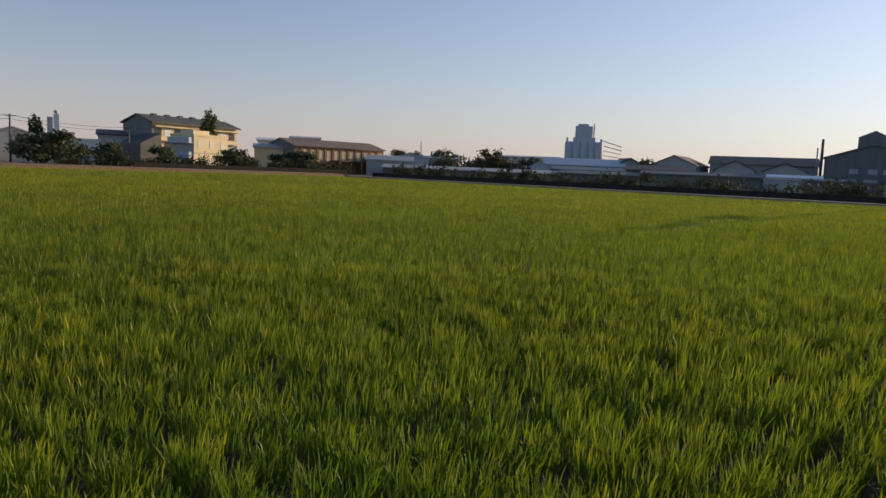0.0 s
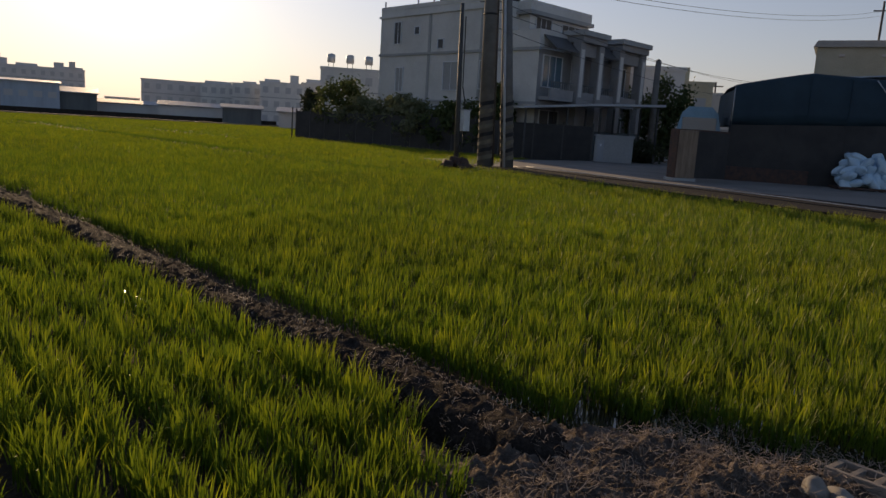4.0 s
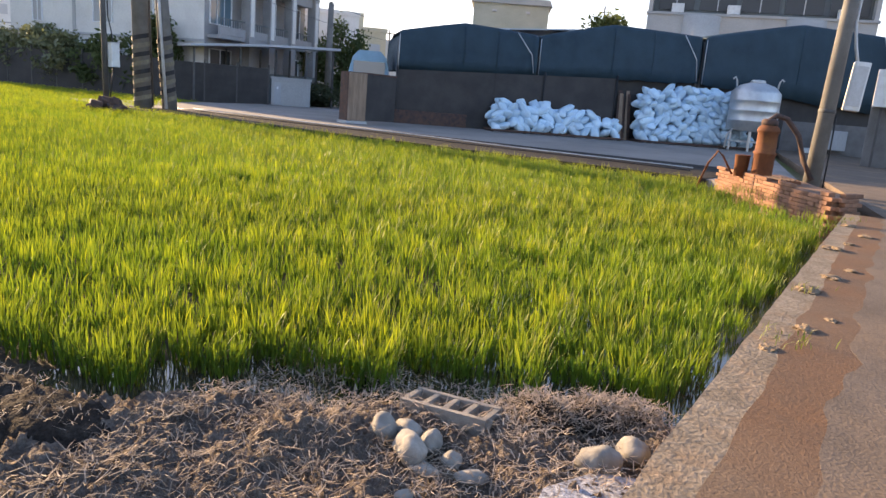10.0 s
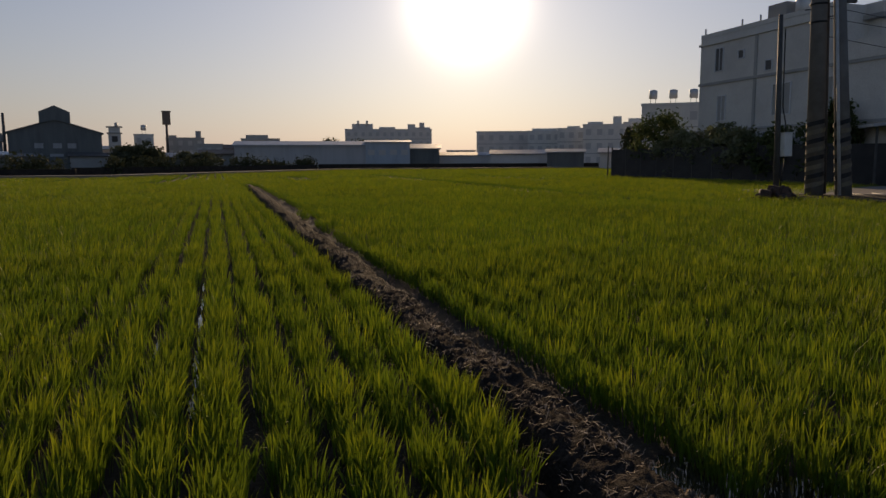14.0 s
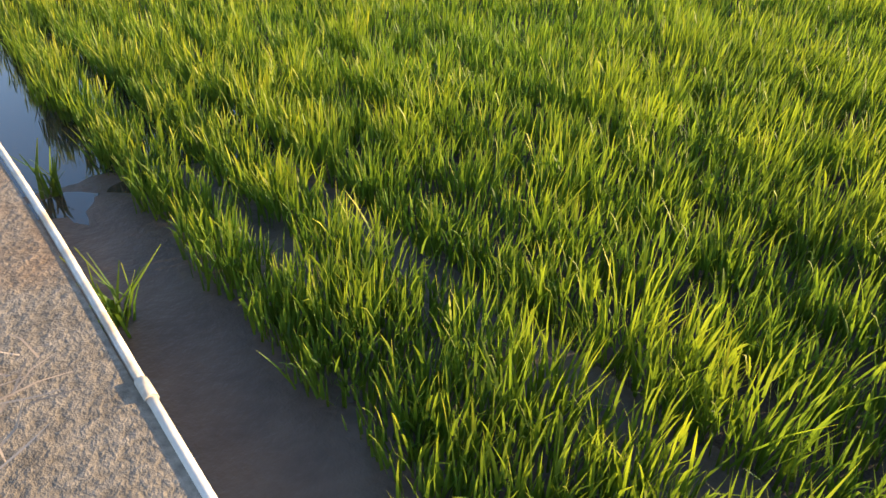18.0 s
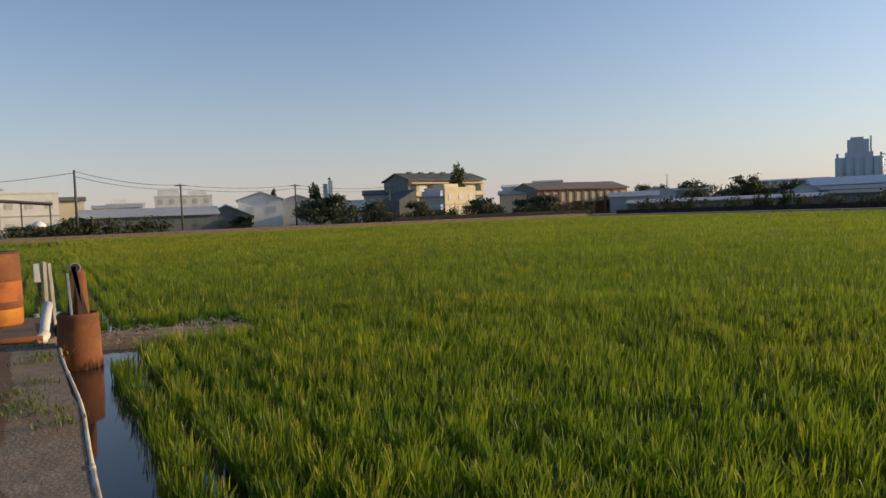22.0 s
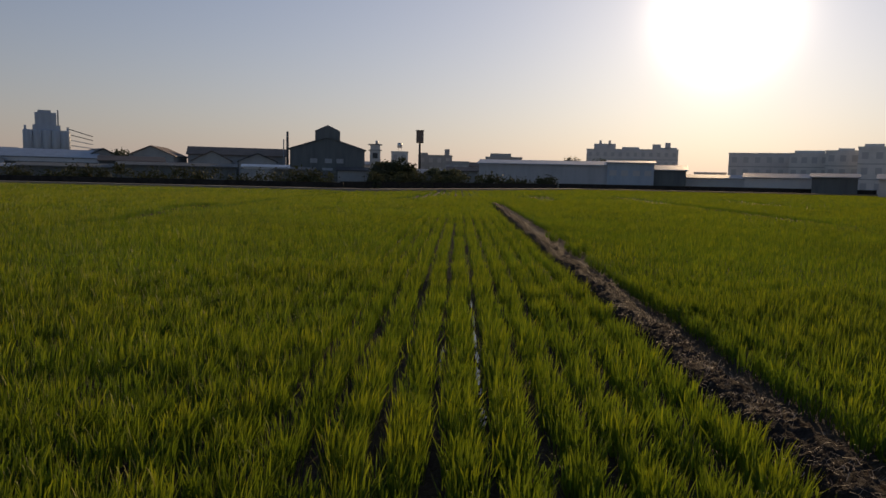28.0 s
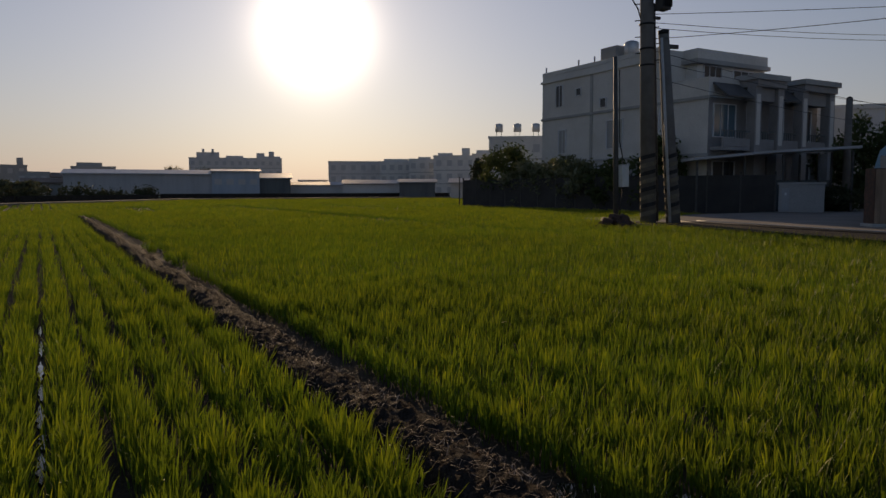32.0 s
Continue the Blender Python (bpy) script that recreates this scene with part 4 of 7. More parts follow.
st = thing("standpipe", "thick white plastic pipe leaning on the slab edge", "pipe", pose(-8.95, -0.93, 0.2))
part("pipe_length", tube([(0.0, -0.02, 0.02), (-0.3, 0.02, 0.22), (-0.62, 0.05, 0.34)], 0.05, 16), GREYPIPE, st)
part("elbow", tube([(0.08, -0.1, 0.03), (0.03, -0.03, 0.04), (-0.06, 0.0, 0.08)], 0.06, 16), PVC, st)
hose = thing("low_pipe", "thin rusty pipe lying across the slab", "pipe", pose(0, 0, 0))
part("pipe_length", tube([(-8.85, -0.95, 0.26), (-8.95, -1.6, 0.26), (-8.9, -2.9, 0.26)], 0.03, 10), RUST, hose)
single("mud_clods", slab([(-10.6, -0.85), (-9.3, -0.8), (-9.2, -0.62), (-10.6, -0.6)], -0.1, 0.26), BUND, "dark clods of earth beside the slab", "mud")

# ---- brick plinth with pump at the field's corner ----
plinth = thing("brick_plinth", "low crumbling red brick plinth at the paddy corner", "plinth")
part("core", slab([(12.36, -2.36), (16.3, -0.69), (16.9, -1.9), (12.8, -2.75)], -0.1, 0.40), BRICKCORE, plinth)


def brick_row(a, b, courses, seed):
    rb = random.Random(seed)
    d = Vector((b[0] - a[0], b[1] - a[1], 0))
    n = int(d.length / 0.23)
    ang = math.degrees(math.atan2(d.y, d.x))
    me = mesh_of(boxed(-0.111, 0.111, -0.05, 0.05, 0, 0.063, 0.008), "brick", BRICK)
    for c in range(courses):
        for i in range(n):
            if c == courses - 1 and rb.random() < 0.3:
                continue
            s = (i + 0.5 + (0.5 if c % 2 else 0)) / (n + 0.5)
            p = Vector((a[0], a[1], 0)) + d * s
            ob = new("brick", me)
            ob.parent = plinth
            ob.matrix_basis = pose(p.x, p.y, -0.05 + c * 0.068, rb.uniform(-1.5, 1.5), rb.uniform(-1, 1), ang + rb.uniform(-4, 4))


brick_row((12.30, -2.37), (16.35, -0.65), 8, 3)
brick_row((12.33, -2.42), (12.72, -2.76), 8, 4)
pump = thing("water_pump", "rust-red upright pump cylinder with a hose on the plinth", "pump", pose(15.1, -1.42, 0.40))
part("cylinder", lathe([(0.18, 0), (0.19, 0.02), (0.19, 0.45), (0.21, 0.47), (0.21, 0.5), (0.185, 0.52), (0.18, 0.86), (0.205, 0.88), (0.205, 0.92), (0.17, 0.98), (0.12, 1.02)], 24), RUST, pump)
part("collar", lathe([(0.13, 1.0), (0.15, 1.01), (0.15, 1.1), (0.1, 1.13)], 20), DARKRUST, pump)
part("hose", tube([(0, 0, 1.1), (0.1, -0.1, 1.2), (0.25, -0.3, 1.15), (0.3, -0.55, 0.85), (0.32, -0.7, 0.4), (0.3, -0.9, 0.05)], 0.05, 10), DARKRUST, pump, "dark curved rubber hose")
bucket = thing("bucket", "battered rust-brown metal pail on the plinth", "bucket", pose(15.25, -1.05, 0.40))
part("pail", lathe([(0.12, 0), (0.14, 0.4), (0.15, 0.41), (0.135, 0.41)], 18), RUST, bucket)
hose2 = single("garden_hose", tube([(15.3, -0.9, 0.42), (15.1, -0.7, 0.75), (15.0, -0.6, 0.85), (15.0, -0.45, 0.6), (15.1, -0.3, 0.1)], 0.02, 8), RUST, "thin rusty pipe bent down into the paddy", "pipe")
rack = thing("iron_rack", "small rusty iron rack lying on the plinth", "rack", pose(14.5, -1.75, 0.42, 0, 0, 25))
for i in range(5):
    part("bar", boxed(-0.3, 0.3, -0.012, 0.012, 0, 0.024, 0, pose(0, -0.16 + 0.08 * i, 0.05)), DARKRUST, rack)
part("rail", boxed(-0.02, 0.02, -0.2, 0.2, 0, 0.05, 0, pose(-0.28, 0, 0)), RUST, rack)
part("rail", boxed(-0.02, 0.02, -0.2, 0.2, 0, 0.05, 0, pose(0.28, 0, 0)), RUST, rack)

lp = thing("meter_pole", "leaning grey concrete pole with a pale meter box", "utility pole", pose(15.55, -2.33, 0.1, 2.0, 3.2, 0))
part("shaft", lathe([(0.155, 0), (0.11, 7.2)], 18), POLE, lp)
mb = part("meter_box", boxed(-0.10, 0.10, -0.14, 0.14, 1.72, 2.62, 0.02, pose(0.1, -0.33, 0.0, 2, 0, 0)), METER, lp, "pale grey meter box")
part("cover", boxed(-0.115, -0.10, -0.11, 0.11, 1.80, 2.54, 0.004, pose(0.1, -0.33, 0.0, 2, 0, 0)), GREYPIPE, mb)
part("clamp", lathe([(0.150, 1.62), (0.156, 1.63), (0.156, 1.68), (0.150, 1.69)], 18, False), POLEDARK, lp)
part("conduit", tube([(0.05, -0.33, 2.6), (0.05, -0.24, 2.9), (0.06, -0.16, 3.3), (0.05, -0.14, 6.5)], 0.03, 8), GREYPIPE, lp, "thin grey conduit")
part("cable", tube([(0.0, -0.17, 1.6), (0.02, -0.2, 0.9), (0.05, -0.22, 0.1)], 0.015, 6), WIRE, lp)


# ---- poles at the far bend ----
def striped_pole(m, r0, r1, h, label):
    th = thing("utility_pole", label, "utility pole", m, "utility poles by the road bend")
    part("shaft", lathe([(r0, 0), (r1, h)], 20), POLE, th)
    for k in range(8):
        bm = bmesh.new()
        z0, n, pitch = 0.12 + k * 0.30, 18, 0.40
        for i in range(n):
            q = []
            for a, up in ((i, 0), (i + 1, 0), (i + 1, 0.15), (i, 0.15)):
                th_a = 2 * math.pi * a / n
                q.append(bm.verts.new(((r0 + 0.004) * math.cos(th_a), (r0 + 0.004) * math.sin(th_a), z0 + up + pitch * a / n)))
            bm.faces.new(q)
        part("warning_band", bm, BLACK if k % 2 else YELLOWP, th, "slanting warning band")
    return th


main = striped_pole(pose(20.45, 19.05, 0.1, -1.1, -1.1, 0), 0.30, 0.22, 12.5, "tall concrete utility pole with slanting warning bands and a transformer")
for z in (5.9, 6.5, 7.4):
    part("bolt_band", lathe([(0.27, z), (0.29, z + 0.01), (0.29, z + 0.06), (0.27, z + 0.07)], 18, False), BLACK, main)
tf = part("transformer", boxed(-0.22, 0.22, -0.2, 0.2, 7.9, 8.9, 0.05, pose(0.46, -0.36, 0)), POLEDARK, main, "dark transformer can")
part("insulator", lathe([(0.05, 8.9), (0.07, 8.95), (0.05, 9.0), (0.07, 9.05), (0.04, 9.1)], 12), GREYPIPE, tf).matrix_basis = pose(0.36, -0.3, 0)
part("bracket", boxed(0.1, 0.45, -0.05, 0.05, 7.6, 7.7, 0.01, pose(0, -0.2, 0)), POLEDARK, main)
part("cross_arm", boxed(-0.9, 0.9, -0.05, 0.05, 10.9, 11.02, 0.01, pose(0, 0, 0, 0, 0, -40)), POLEDARK, main)
for k in range(5):
    part("cooling_fin", boxed(-0.23 + 0.1 * k, -0.21 + 0.1 * k, -0.27, -0.19, 8.0, 8.75, 0, pose(0.46, -0.36, 0)), BLACK, tf)
part("can_lid", boxed(-0.27, 0.27, -0.25, 0.25, 8.9, 9.0, 0.02, pose(0.46, -0.36, 0)), BLACK, tf)
for z in (6.1, 6.7, 7.3, 7.9):
    part("rung_bolt", tube([(0.15, -0.16, z), (0.30, -0.32, z)], 0.02, 6), BLACK, main)
    part("rung_bolt", tube([(-0.15, 0.16, z + 0.3), (-0.30, 0.32, z + 0.3)], 0.02, 6), BLACK, main)
part("riser_pipe", tube([(0.33, -0.12, 0.1), (0.30, -0.11, 3.5), (0.26, -0.09, 8.2)], 0.06, 8), POLEDARK, main)
for a in (0.30, 0.44, 0.58):
    part("drop_lead", tube([(a, -0.34, 9.0), (a + 0.1, -0.3, 9.5), (a - 0.1, -0.1, 10.2), (0.1, 0, 10.9)], 0.012, 5), WIRE, main)
part("drop_cable", tube([(-0.2, 0.1, 10.5), (-0.6, 0.3, 9.5), (-0.65, 0.3, 8.6), (-0.3, 0.15, 8.0), (-0.2, 0.1, 7.6)], 0.025, 6), WIRE, main)
stub = striped_pole(pose(21.1, 18.42, 0.1, -3.0, -2.8, 0), 0.27, 0.19, 7.1, "shorter leaning concrete pole with slanting warning bands")
part("conduit", tube([(-0.28, -0.10, 0.1), (-0.25, -0.09, 3.4), (-0.21, -0.08, 6.9)], 0.055, 8), GREYPIPE, stub, "pale plastic conduit")
part("cap", lathe([(0.2, 7.05), (0.2, 7.2), (0.05, 7.25)], 14), BLACK, stub)
part("arm", boxed(0, 0.7, -0.06, 0.06, 6.55, 6.7, 0.02), POLEDARK, stub)
thin = thing("steel_pole", "thin dark steel pole with a small meter box", "utility pole", pose(18.25, 18.45, 0.1, -0.8, -0.9, 0), "utility poles by the road bend")
part("shaft", lathe([(0.095, 0), (0.085, 3), (0.065, 5.95)], 16), POLEDARK, thin)
mbx = part("meter_box", boxed(-0.16, 0.16, -0.12, 0.12, 1.4, 2.15, 0.02, pose(0.22, -0.14, 0)), METER, thin, "grey meter box")
part("lid", boxed(-0.18, 0.18, -0.14, 0.14, 2.15, 2.19, 0.005, pose(0.22, -0.14, 0)), STEEL, mbx)
part("conduit", tube([(0.1, -0.1, 5.5), (0.09, -0.1, 3.0), (0.2, -0.12, 2.5), (0.22, -0.14, 2.15)], 0.02, 6), BLACK, thin)
part("cable", tube([(0.2, -0.14, 1.42), (0.16, -0.12, 1.0), (0.05, -0.1, 0.2)], 0.02, 6), WIRE, thin)


def rubble(m, n, size, mat, name, label, seed, group=""):
    th = thing(name, label, "rubble", m, group)
    rb = random.Random(seed)
    for i in range(n):
        s = size * rb.uniform(0.5, 1.2)
        bm = boxed(-s, s, -s * 0.7, s * 0.7, -s * 0.5, s * 0.5, s * 0.2)
        ob = part("lump", bm, mat, th)
        a, q = rb.uniform(0, 6.28), rb.uniform(0, 1)
        ob.matrix_basis = pose(q * 0.75 * math.cos(a), q * 0.5 * math.sin(a), s * 0.4 + (1 - q) * 0.28, rb.uniform(-25, 25), rb.uniform(-25, 25), rb.uniform(0, 180))
    return th


rubble(pose(18.0, 18.2, 0.05), 22, 0.22, DARKRUST, "rubble_heap", "dark heap of broken concrete round the steel pole", 5)
for k, (z, x0) in enumerate(((0.11, 0), (0.11, 0.25))):
    pts = [(18.3 + x0 * 4.0 + 0.19 * (y + 0.4) + 0.12 * math.sin(y * 0.8 + k), y, 0.19) for y in np.arange(0, 19.5, 0.7)]
    single("ground_cable", tube(pts, 0.017, 6), GREYPIPE if k else WIRE, "cable lying along the kerb of the side road", "cable", "cables along the kerb")


# ---- wires ----
def wire(name, a, b, sag, label="thin black overhead wire between poles", r=0.018, group="overhead wires"):
    a, b = Vector(a), Vector(b)
    pts = []
    for i in range(17):
        s = i / 16
        p = a.lerp(b, s)
        p.z -= sag * 4 * s * (1 - s)
        pts.append(p)
    return single(name, tube(pts, r, 5), WIRE, label, "wire", group)


# ---- the three-storey house behind the poles ----
def window_in(parent, m, w, h, pane=DARKWIN, bars=1, frame_mat=SHEETW, depth=0.08):
    """A window set proud of a wall; local x across, z up, -y outward."""
    win = part("window", boxed(-w / 2, w / 2, -0.01, 0.03, 0, h), pane, parent, "", m)
    t = 0.05
    part("frame", boxed(-w / 2 - t, w / 2 + t, -depth, 0.02, -t, 0), frame_mat, win)
    part("frame", boxed(-w / 2 - t, w / 2 + t, -depth, 0.02, h, h + t), frame_mat, win)
    part("frame", boxed(-w / 2 - t, -w / 2, -depth, 0.02, 0.001, h - 0.001), frame_mat, win)
    part("frame", boxed(w / 2, w / 2 + t, -depth, 0.02, 0.001, h - 0.001), frame_mat, win)
    for i in range(bars):
        x = -w / 2 + (i + 1) * w / (bars + 1)
        part("mullion", boxed(x - 0.02, x + 0.02, -depth * 0.6, -0.012, 0.002, h - 0.002), frame_mat, win)
    return win


def tank_on_legs(parent, m, r=0.55, h=1.0, leg=0.8):
    t = part("roof_tank", lathe([(r * 0.9, leg), (r, leg + 0.06), (r, leg + h), (r * 0.8, leg + h + 0.12), (r * 0.3, leg + h + 0.2)], 16), STEEL, parent, "round steel roof tank", m)
    for sx in (-1, 1):
        for sy in (-1, 1):
            part("tank_leg", boxed(sx * r * 0.6 - 0.03, sx * r * 0.6 + 0.03, sy * r * 0.6 - 0.03, sy * r * 0.6 + 0.03, 0, leg + 0.02), POLEDARK, t)
    return t


house = thing("apartment_house", "pale three-storey rendered house with balconies", "house")
X0, X1, Y0, Y1, G = 34.9, 45.4, 28.6, 44.5, 0.12
WL = pose(X0, 0, 0, 0, 0, -90)  # the long side wall looks towards -x


def side(y, z):
    return pose(X0, y, z, 0, 0, -90)


part("wall", boxed(X0, 43.0, Y0 + 3.2, Y1, 6.9, 10.15), HOUSEW, house)
part("wall", boxed(X0, X1, Y0 + 3.2, Y1, G, 6.898), HOUSEW, house)
part("wall", boxed(X0 + 0.002, X1, Y0, Y0 + 3.198, G, 6.9), HOUSEW, house)
part("wall", boxed(X0 + 1.6, 43.0, Y0 + 2.3, Y0 + 3.198, 6.902, 9.29), HOUSEW, house)
part("wall", boxed(37.5, X1, Y0 + 0.002, Y0 + 2.298, 6.902, 7.94), HOUSEW, house)
part("parapet", boxed(X0 - 0.12, 43.1, Y0 + 4.6, Y1 + 0.1, 9.62, 9.78), HOUSEW, house)
part("parapet", boxed(X0 - 0.02, X0 + 0.15, Y0 + 3.21, Y1, 10.16, 10.45), HOUSEW, house)
part("front_cladding", boxed(X0 + 0.02, X1, Y0 - 0.006, Y0 - 0.001, G, 6.88), HOUSEF, house, "grey tiled front, darkened for its shade")
part("string_course", boxed(X0 - 0.10, X0 - 0.002, Y0 - 0.1, Y1 + 0.05, 6.78, 6.96), WALLG, house, "projecting grey floor band")
part("string_course", boxed(X0 - 0.10, X0 - 0.002, Y0 - 0.1, Y1 + 0.05, 3.45, 3.60), WALLG, house, "projecting grey floor band")
part("balcony_wall", boxed(X0 - 0.05, X0 + 0.12, Y0 - 0.05, Y0 + 3.2, 6.98, 8.05), HOUSEW, house)
part("balcony_wall", boxed(X0 + 0.12, X0 + 4.4, Y0 - 0.05, Y0 + 0.12, 6.98, 8.05), HOUSEW, house)
part("roof_slab", boxed(X0 + 1.2, 43.1, Y0 + 1.9, Y0 + 4.6, 9.3, 9.55), WALLG, house)
part("roof_slab", boxed(X0 + 1.4, 43.05, Y0 + 2.1, Y0 + 4.5, 9.56, 10.2), HOUSEW, house)
for y in (33.6, 38.8):
    part("pilaster", boxed(X0 - 0.06, X0 - 0.002, y - 0.12, y + 0.12, 3.62, 6.76), WALLG, house)
    part("pilaster", boxed(X0 - 0.06, X0 - 0.002, y - 0.12, y + 0.12, 6.98, 9.6), WALLG, house)
part("downpipe", tube([(X0 - 0.16, 33.2, 0.2), (X0 - 0.16, 33.2, 9.6)], 0.05, 8), GREYPIPE, house)
for y, z, w, h in ((42.4, 7.7, 0.75, 1.55), (40.2, 8.3, 0.5, 0.5), (37.6, 7.2, 0.55, 0.6), (42.0, 4.2, 0.8, 1.7), (36.4, 4.3, 1.5, 1.9), (33.0, 4.4, 1.2, 1.8), (37.6, 2.6, 0.5, 0.6)):
    window_in(house, side(y, z), w, h, DARKWIN if h < 1.6 else WALLG, 1 if w > 0.6 else 0)
# the front, with bays, columns and balconies, looks towards -y
for i, x in enumerate((37.9, 40.0, 42.4, 45.2)):
    part("column", boxed(x - 0.28, x + 0.28, Y0 - 1.15, Y0 - 0.55, G, 7.55), HOUSEF, house)
    part("column_panel", boxed(x - 0.17, x + 0.17, Y0 - 1.17, Y0 - 1.152, 4.1, 7.1), HOUSEW, house)
for x0, x1, z in ((37.6, 40.3, 7.95), (42.1, 45.5, 7.95)):
    part("cornice", boxed(x0 - 0.15, x1 + 0.15, Y0 - 1.45, Y0 + 0.2, z, z + 0.32), WALLG, house)
    part("cornice", boxed(x0, x1, Y0 - 1.3, Y0 + 0.2, z - 0.4, z - 0.002), HOUSEF, house)
    part("frieze", boxed(x0 + 0.5, x1 - 0.5, Y0 - 0.9, Y0 - 0.006, 6.75, z - 0.41), HOUSEF, house)
for x0, x1 in ((35.2, 37.5), (40.4, 42.0)):
    bm = prism([(0.0, 7.7), (0.0, 7.8), (-1.15, 6.9), (-1.15, 6.8)], x0, x1, pose(0, Y0 - 0.002, 0, 0, 0, 0) @ Matrix(((0, 1, 0, 0), (1, 0, 0, 0), (0, 0, 1, 0), (0, 0, 0, 1))))
    part("awning", bm, ROOFD, house, "dark sloping tiled awning")
for x, w, pane in ((36.3, 1.9, BLUEWIN), (38.95, 1.2, DARKWIN), (41.2, 1.2, DARKWIN), (43.8, 1.7, DARKWIN)):
    window_in(house, pose(x, Y0 - 0.01, 4.6), w, 1.9, pane, 2 if w > 1.5 else 1)
    window_in(house, pose(x, Y0 - 0.01, 1.2), w, 1.9, DARKWIN, 1)
    part("balcony", boxed(x - w / 2 - 0.25, x + w / 2 + 0.25, Y0 - 0.95, Y0 - 0.02, 3.75, 3.95), HOUSEF, house)
    part("balcony", boxed(x - w / 2 - 0.25, x + w / 2 + 0.25, Y0 - 0.97, Y0 - 0.85, 3.96, 4.45), HOUSEF, house)
    for k in range(int(w / 0.22)):
        part("baluster", boxed(x - w / 2 - 0.1 + k * 0.22, x - w / 2 - 0.05 + k * 0.22, Y0 - 0.93, Y0 - 0.89, 4.451, 4.85), WALLD, house)
    part("hand_rail", boxed(x - w / 2 - 0.2, x + w / 2 + 0.2, Y0 - 0.95, Y0 - 0.87, 4.852, 4.91), WALLD, house)
window_in(house, pose(37.9, Y0 + 2.29, 7.3), 1.6, 1.9, DARKWIN, 2)
window_in(house, pose(41.0, Y0 + 2.29, 7.9), 2.2, 1.2, DARKWIN, 2)
part("stair_tower", boxed(X0 + 0.6, X0 + 1.9, 37.0, 38.6, 10.16, 11.4), WALLG, house)
tank_on_legs(house, pose(X0 + 1.2, 36.2, 10.16), 0.5, 0.9, 0.35)
for x, y in ((X0 + 0.2, 40.5), (X0 + 0.2, 44.3), (X0 + 0.3, 38.9)):
    part("roof_vent", tube([(x, y, 10.2), (x, y, 10.9)], 0.06, 6), GREYPIPE, house)

# sheet canopy, net fence, low gate wall
can = thing("carport", "low carport with a pale corrugated roof", "carport", pose(33.0, 28.0, 0.0, 0, 0, -31))
part("roof", prism([(0, 3.1), (0, 3.24), (4.7, 3.66), (9.4, 3.90), (9.4, 3.76), (4.7, 3.52)], -0.3, 2.6), SHEETP, can, "pale corrugated roof sheet")
for x in (0.3, 3.0, 5.2, 7.2, 9.1):
    for y in (0.1, 2.4):
        part("post", boxed(x - 0.05, x + 0.05, y - 0.05, y + 0.05, 0.1, 3.05 + x * 0.066), POLEDARK, can)
part("back_wall", boxed(0.2, 9.2, 2.65, 2.8, 0.1, 2.0), WALLD, can)


def panel_fence(name, a, b, h, step, mat, label, post_h=0.2, base=0.05):
    """A fence of net panels between posts."""
    th = thing(name, label, "fence")
    d = Vector((b[0] - a[0], b[1] - a[1], 0))
    n = max(1, int(d.length / step))
    ang = math.degrees(math.atan2(d.y, d.x))
    L = d.length / n
    me = mesh_of(boxed(0.03, L - 0.03, -0.02, 0.02, 0, h), "panel", mat)
    mp = mesh_of(boxed(-0.04, 0.04, -0.05, 0.05, 0, h + post_h), "post", POLEDARK)
    for i in range(n + 1):
        p = Vector((a[0], a[1], base)) + d * (i / n)
        if i < n:
            ob = new("panel", me)
            ob.parent, ob.matrix_basis = th, pose(p.x, p.y, p.z, 0, 0, ang)
        ob = new("post", mp)
        ob.parent, ob.matrix_basis = th, pose(p.x, p.y, p.z, 0, 0, ang)
    return th


panel_fence("net_fence", (32.4, 52.3), (32.9, 29.6), 2.25, 1.9, MESHWALL, "long fence covered in black shade net beside the paddy")
panel_fence("net_fence", (33.0, 29.3), (36.7, 25.3), 2.2, 1.6, MESHWALL, "black net fence turning along the side road")
gp = thing("green_screen", "torn green netting on thin posts at the fence corner", "netting", pose(32.3, 52.8, 0.0))
part("post", tube([(0, 0, 0), (0.02, 0, 2.6)], 0.06, 8), POLEDARK, gp)
part("netting", boxed(0.5, 1.7, -0.05, 0.02, 0.9, 2.3, 0.02, pose(0, -0.4, 0, 4, 3, -35)), GREENNET, gp, "green torn net")
part("post", tube([(1.8, -0.5, 0), (1.8, -0.5, 2.7)], 0.05, 8), POLEDARK, gp)
gate = thing("gate_wall", "low pale rendered wall with a dark cap beside the gate", "wall", pose(37.6, 24.3, 0.1, 0, 0, -52))
part("wall_body", boxed(-1.15, 1.15, -0.12, 0.12, 0, 1.6, 0.01), WALLG, gate)
part("cap", boxed(-1.22, 1.22, -0.17, 0.17, 1.6, 1.72, 0.01), WALLG, gate)
part("door_panel", boxed(-1.0, -0.6, -0.15, -0.121, 0.1, 1.4), SHEETG, gate)
part("plate", boxed(-0.85, -0.75, -0.16, -0.151, 1.0, 1.15), SHEETW, gate)


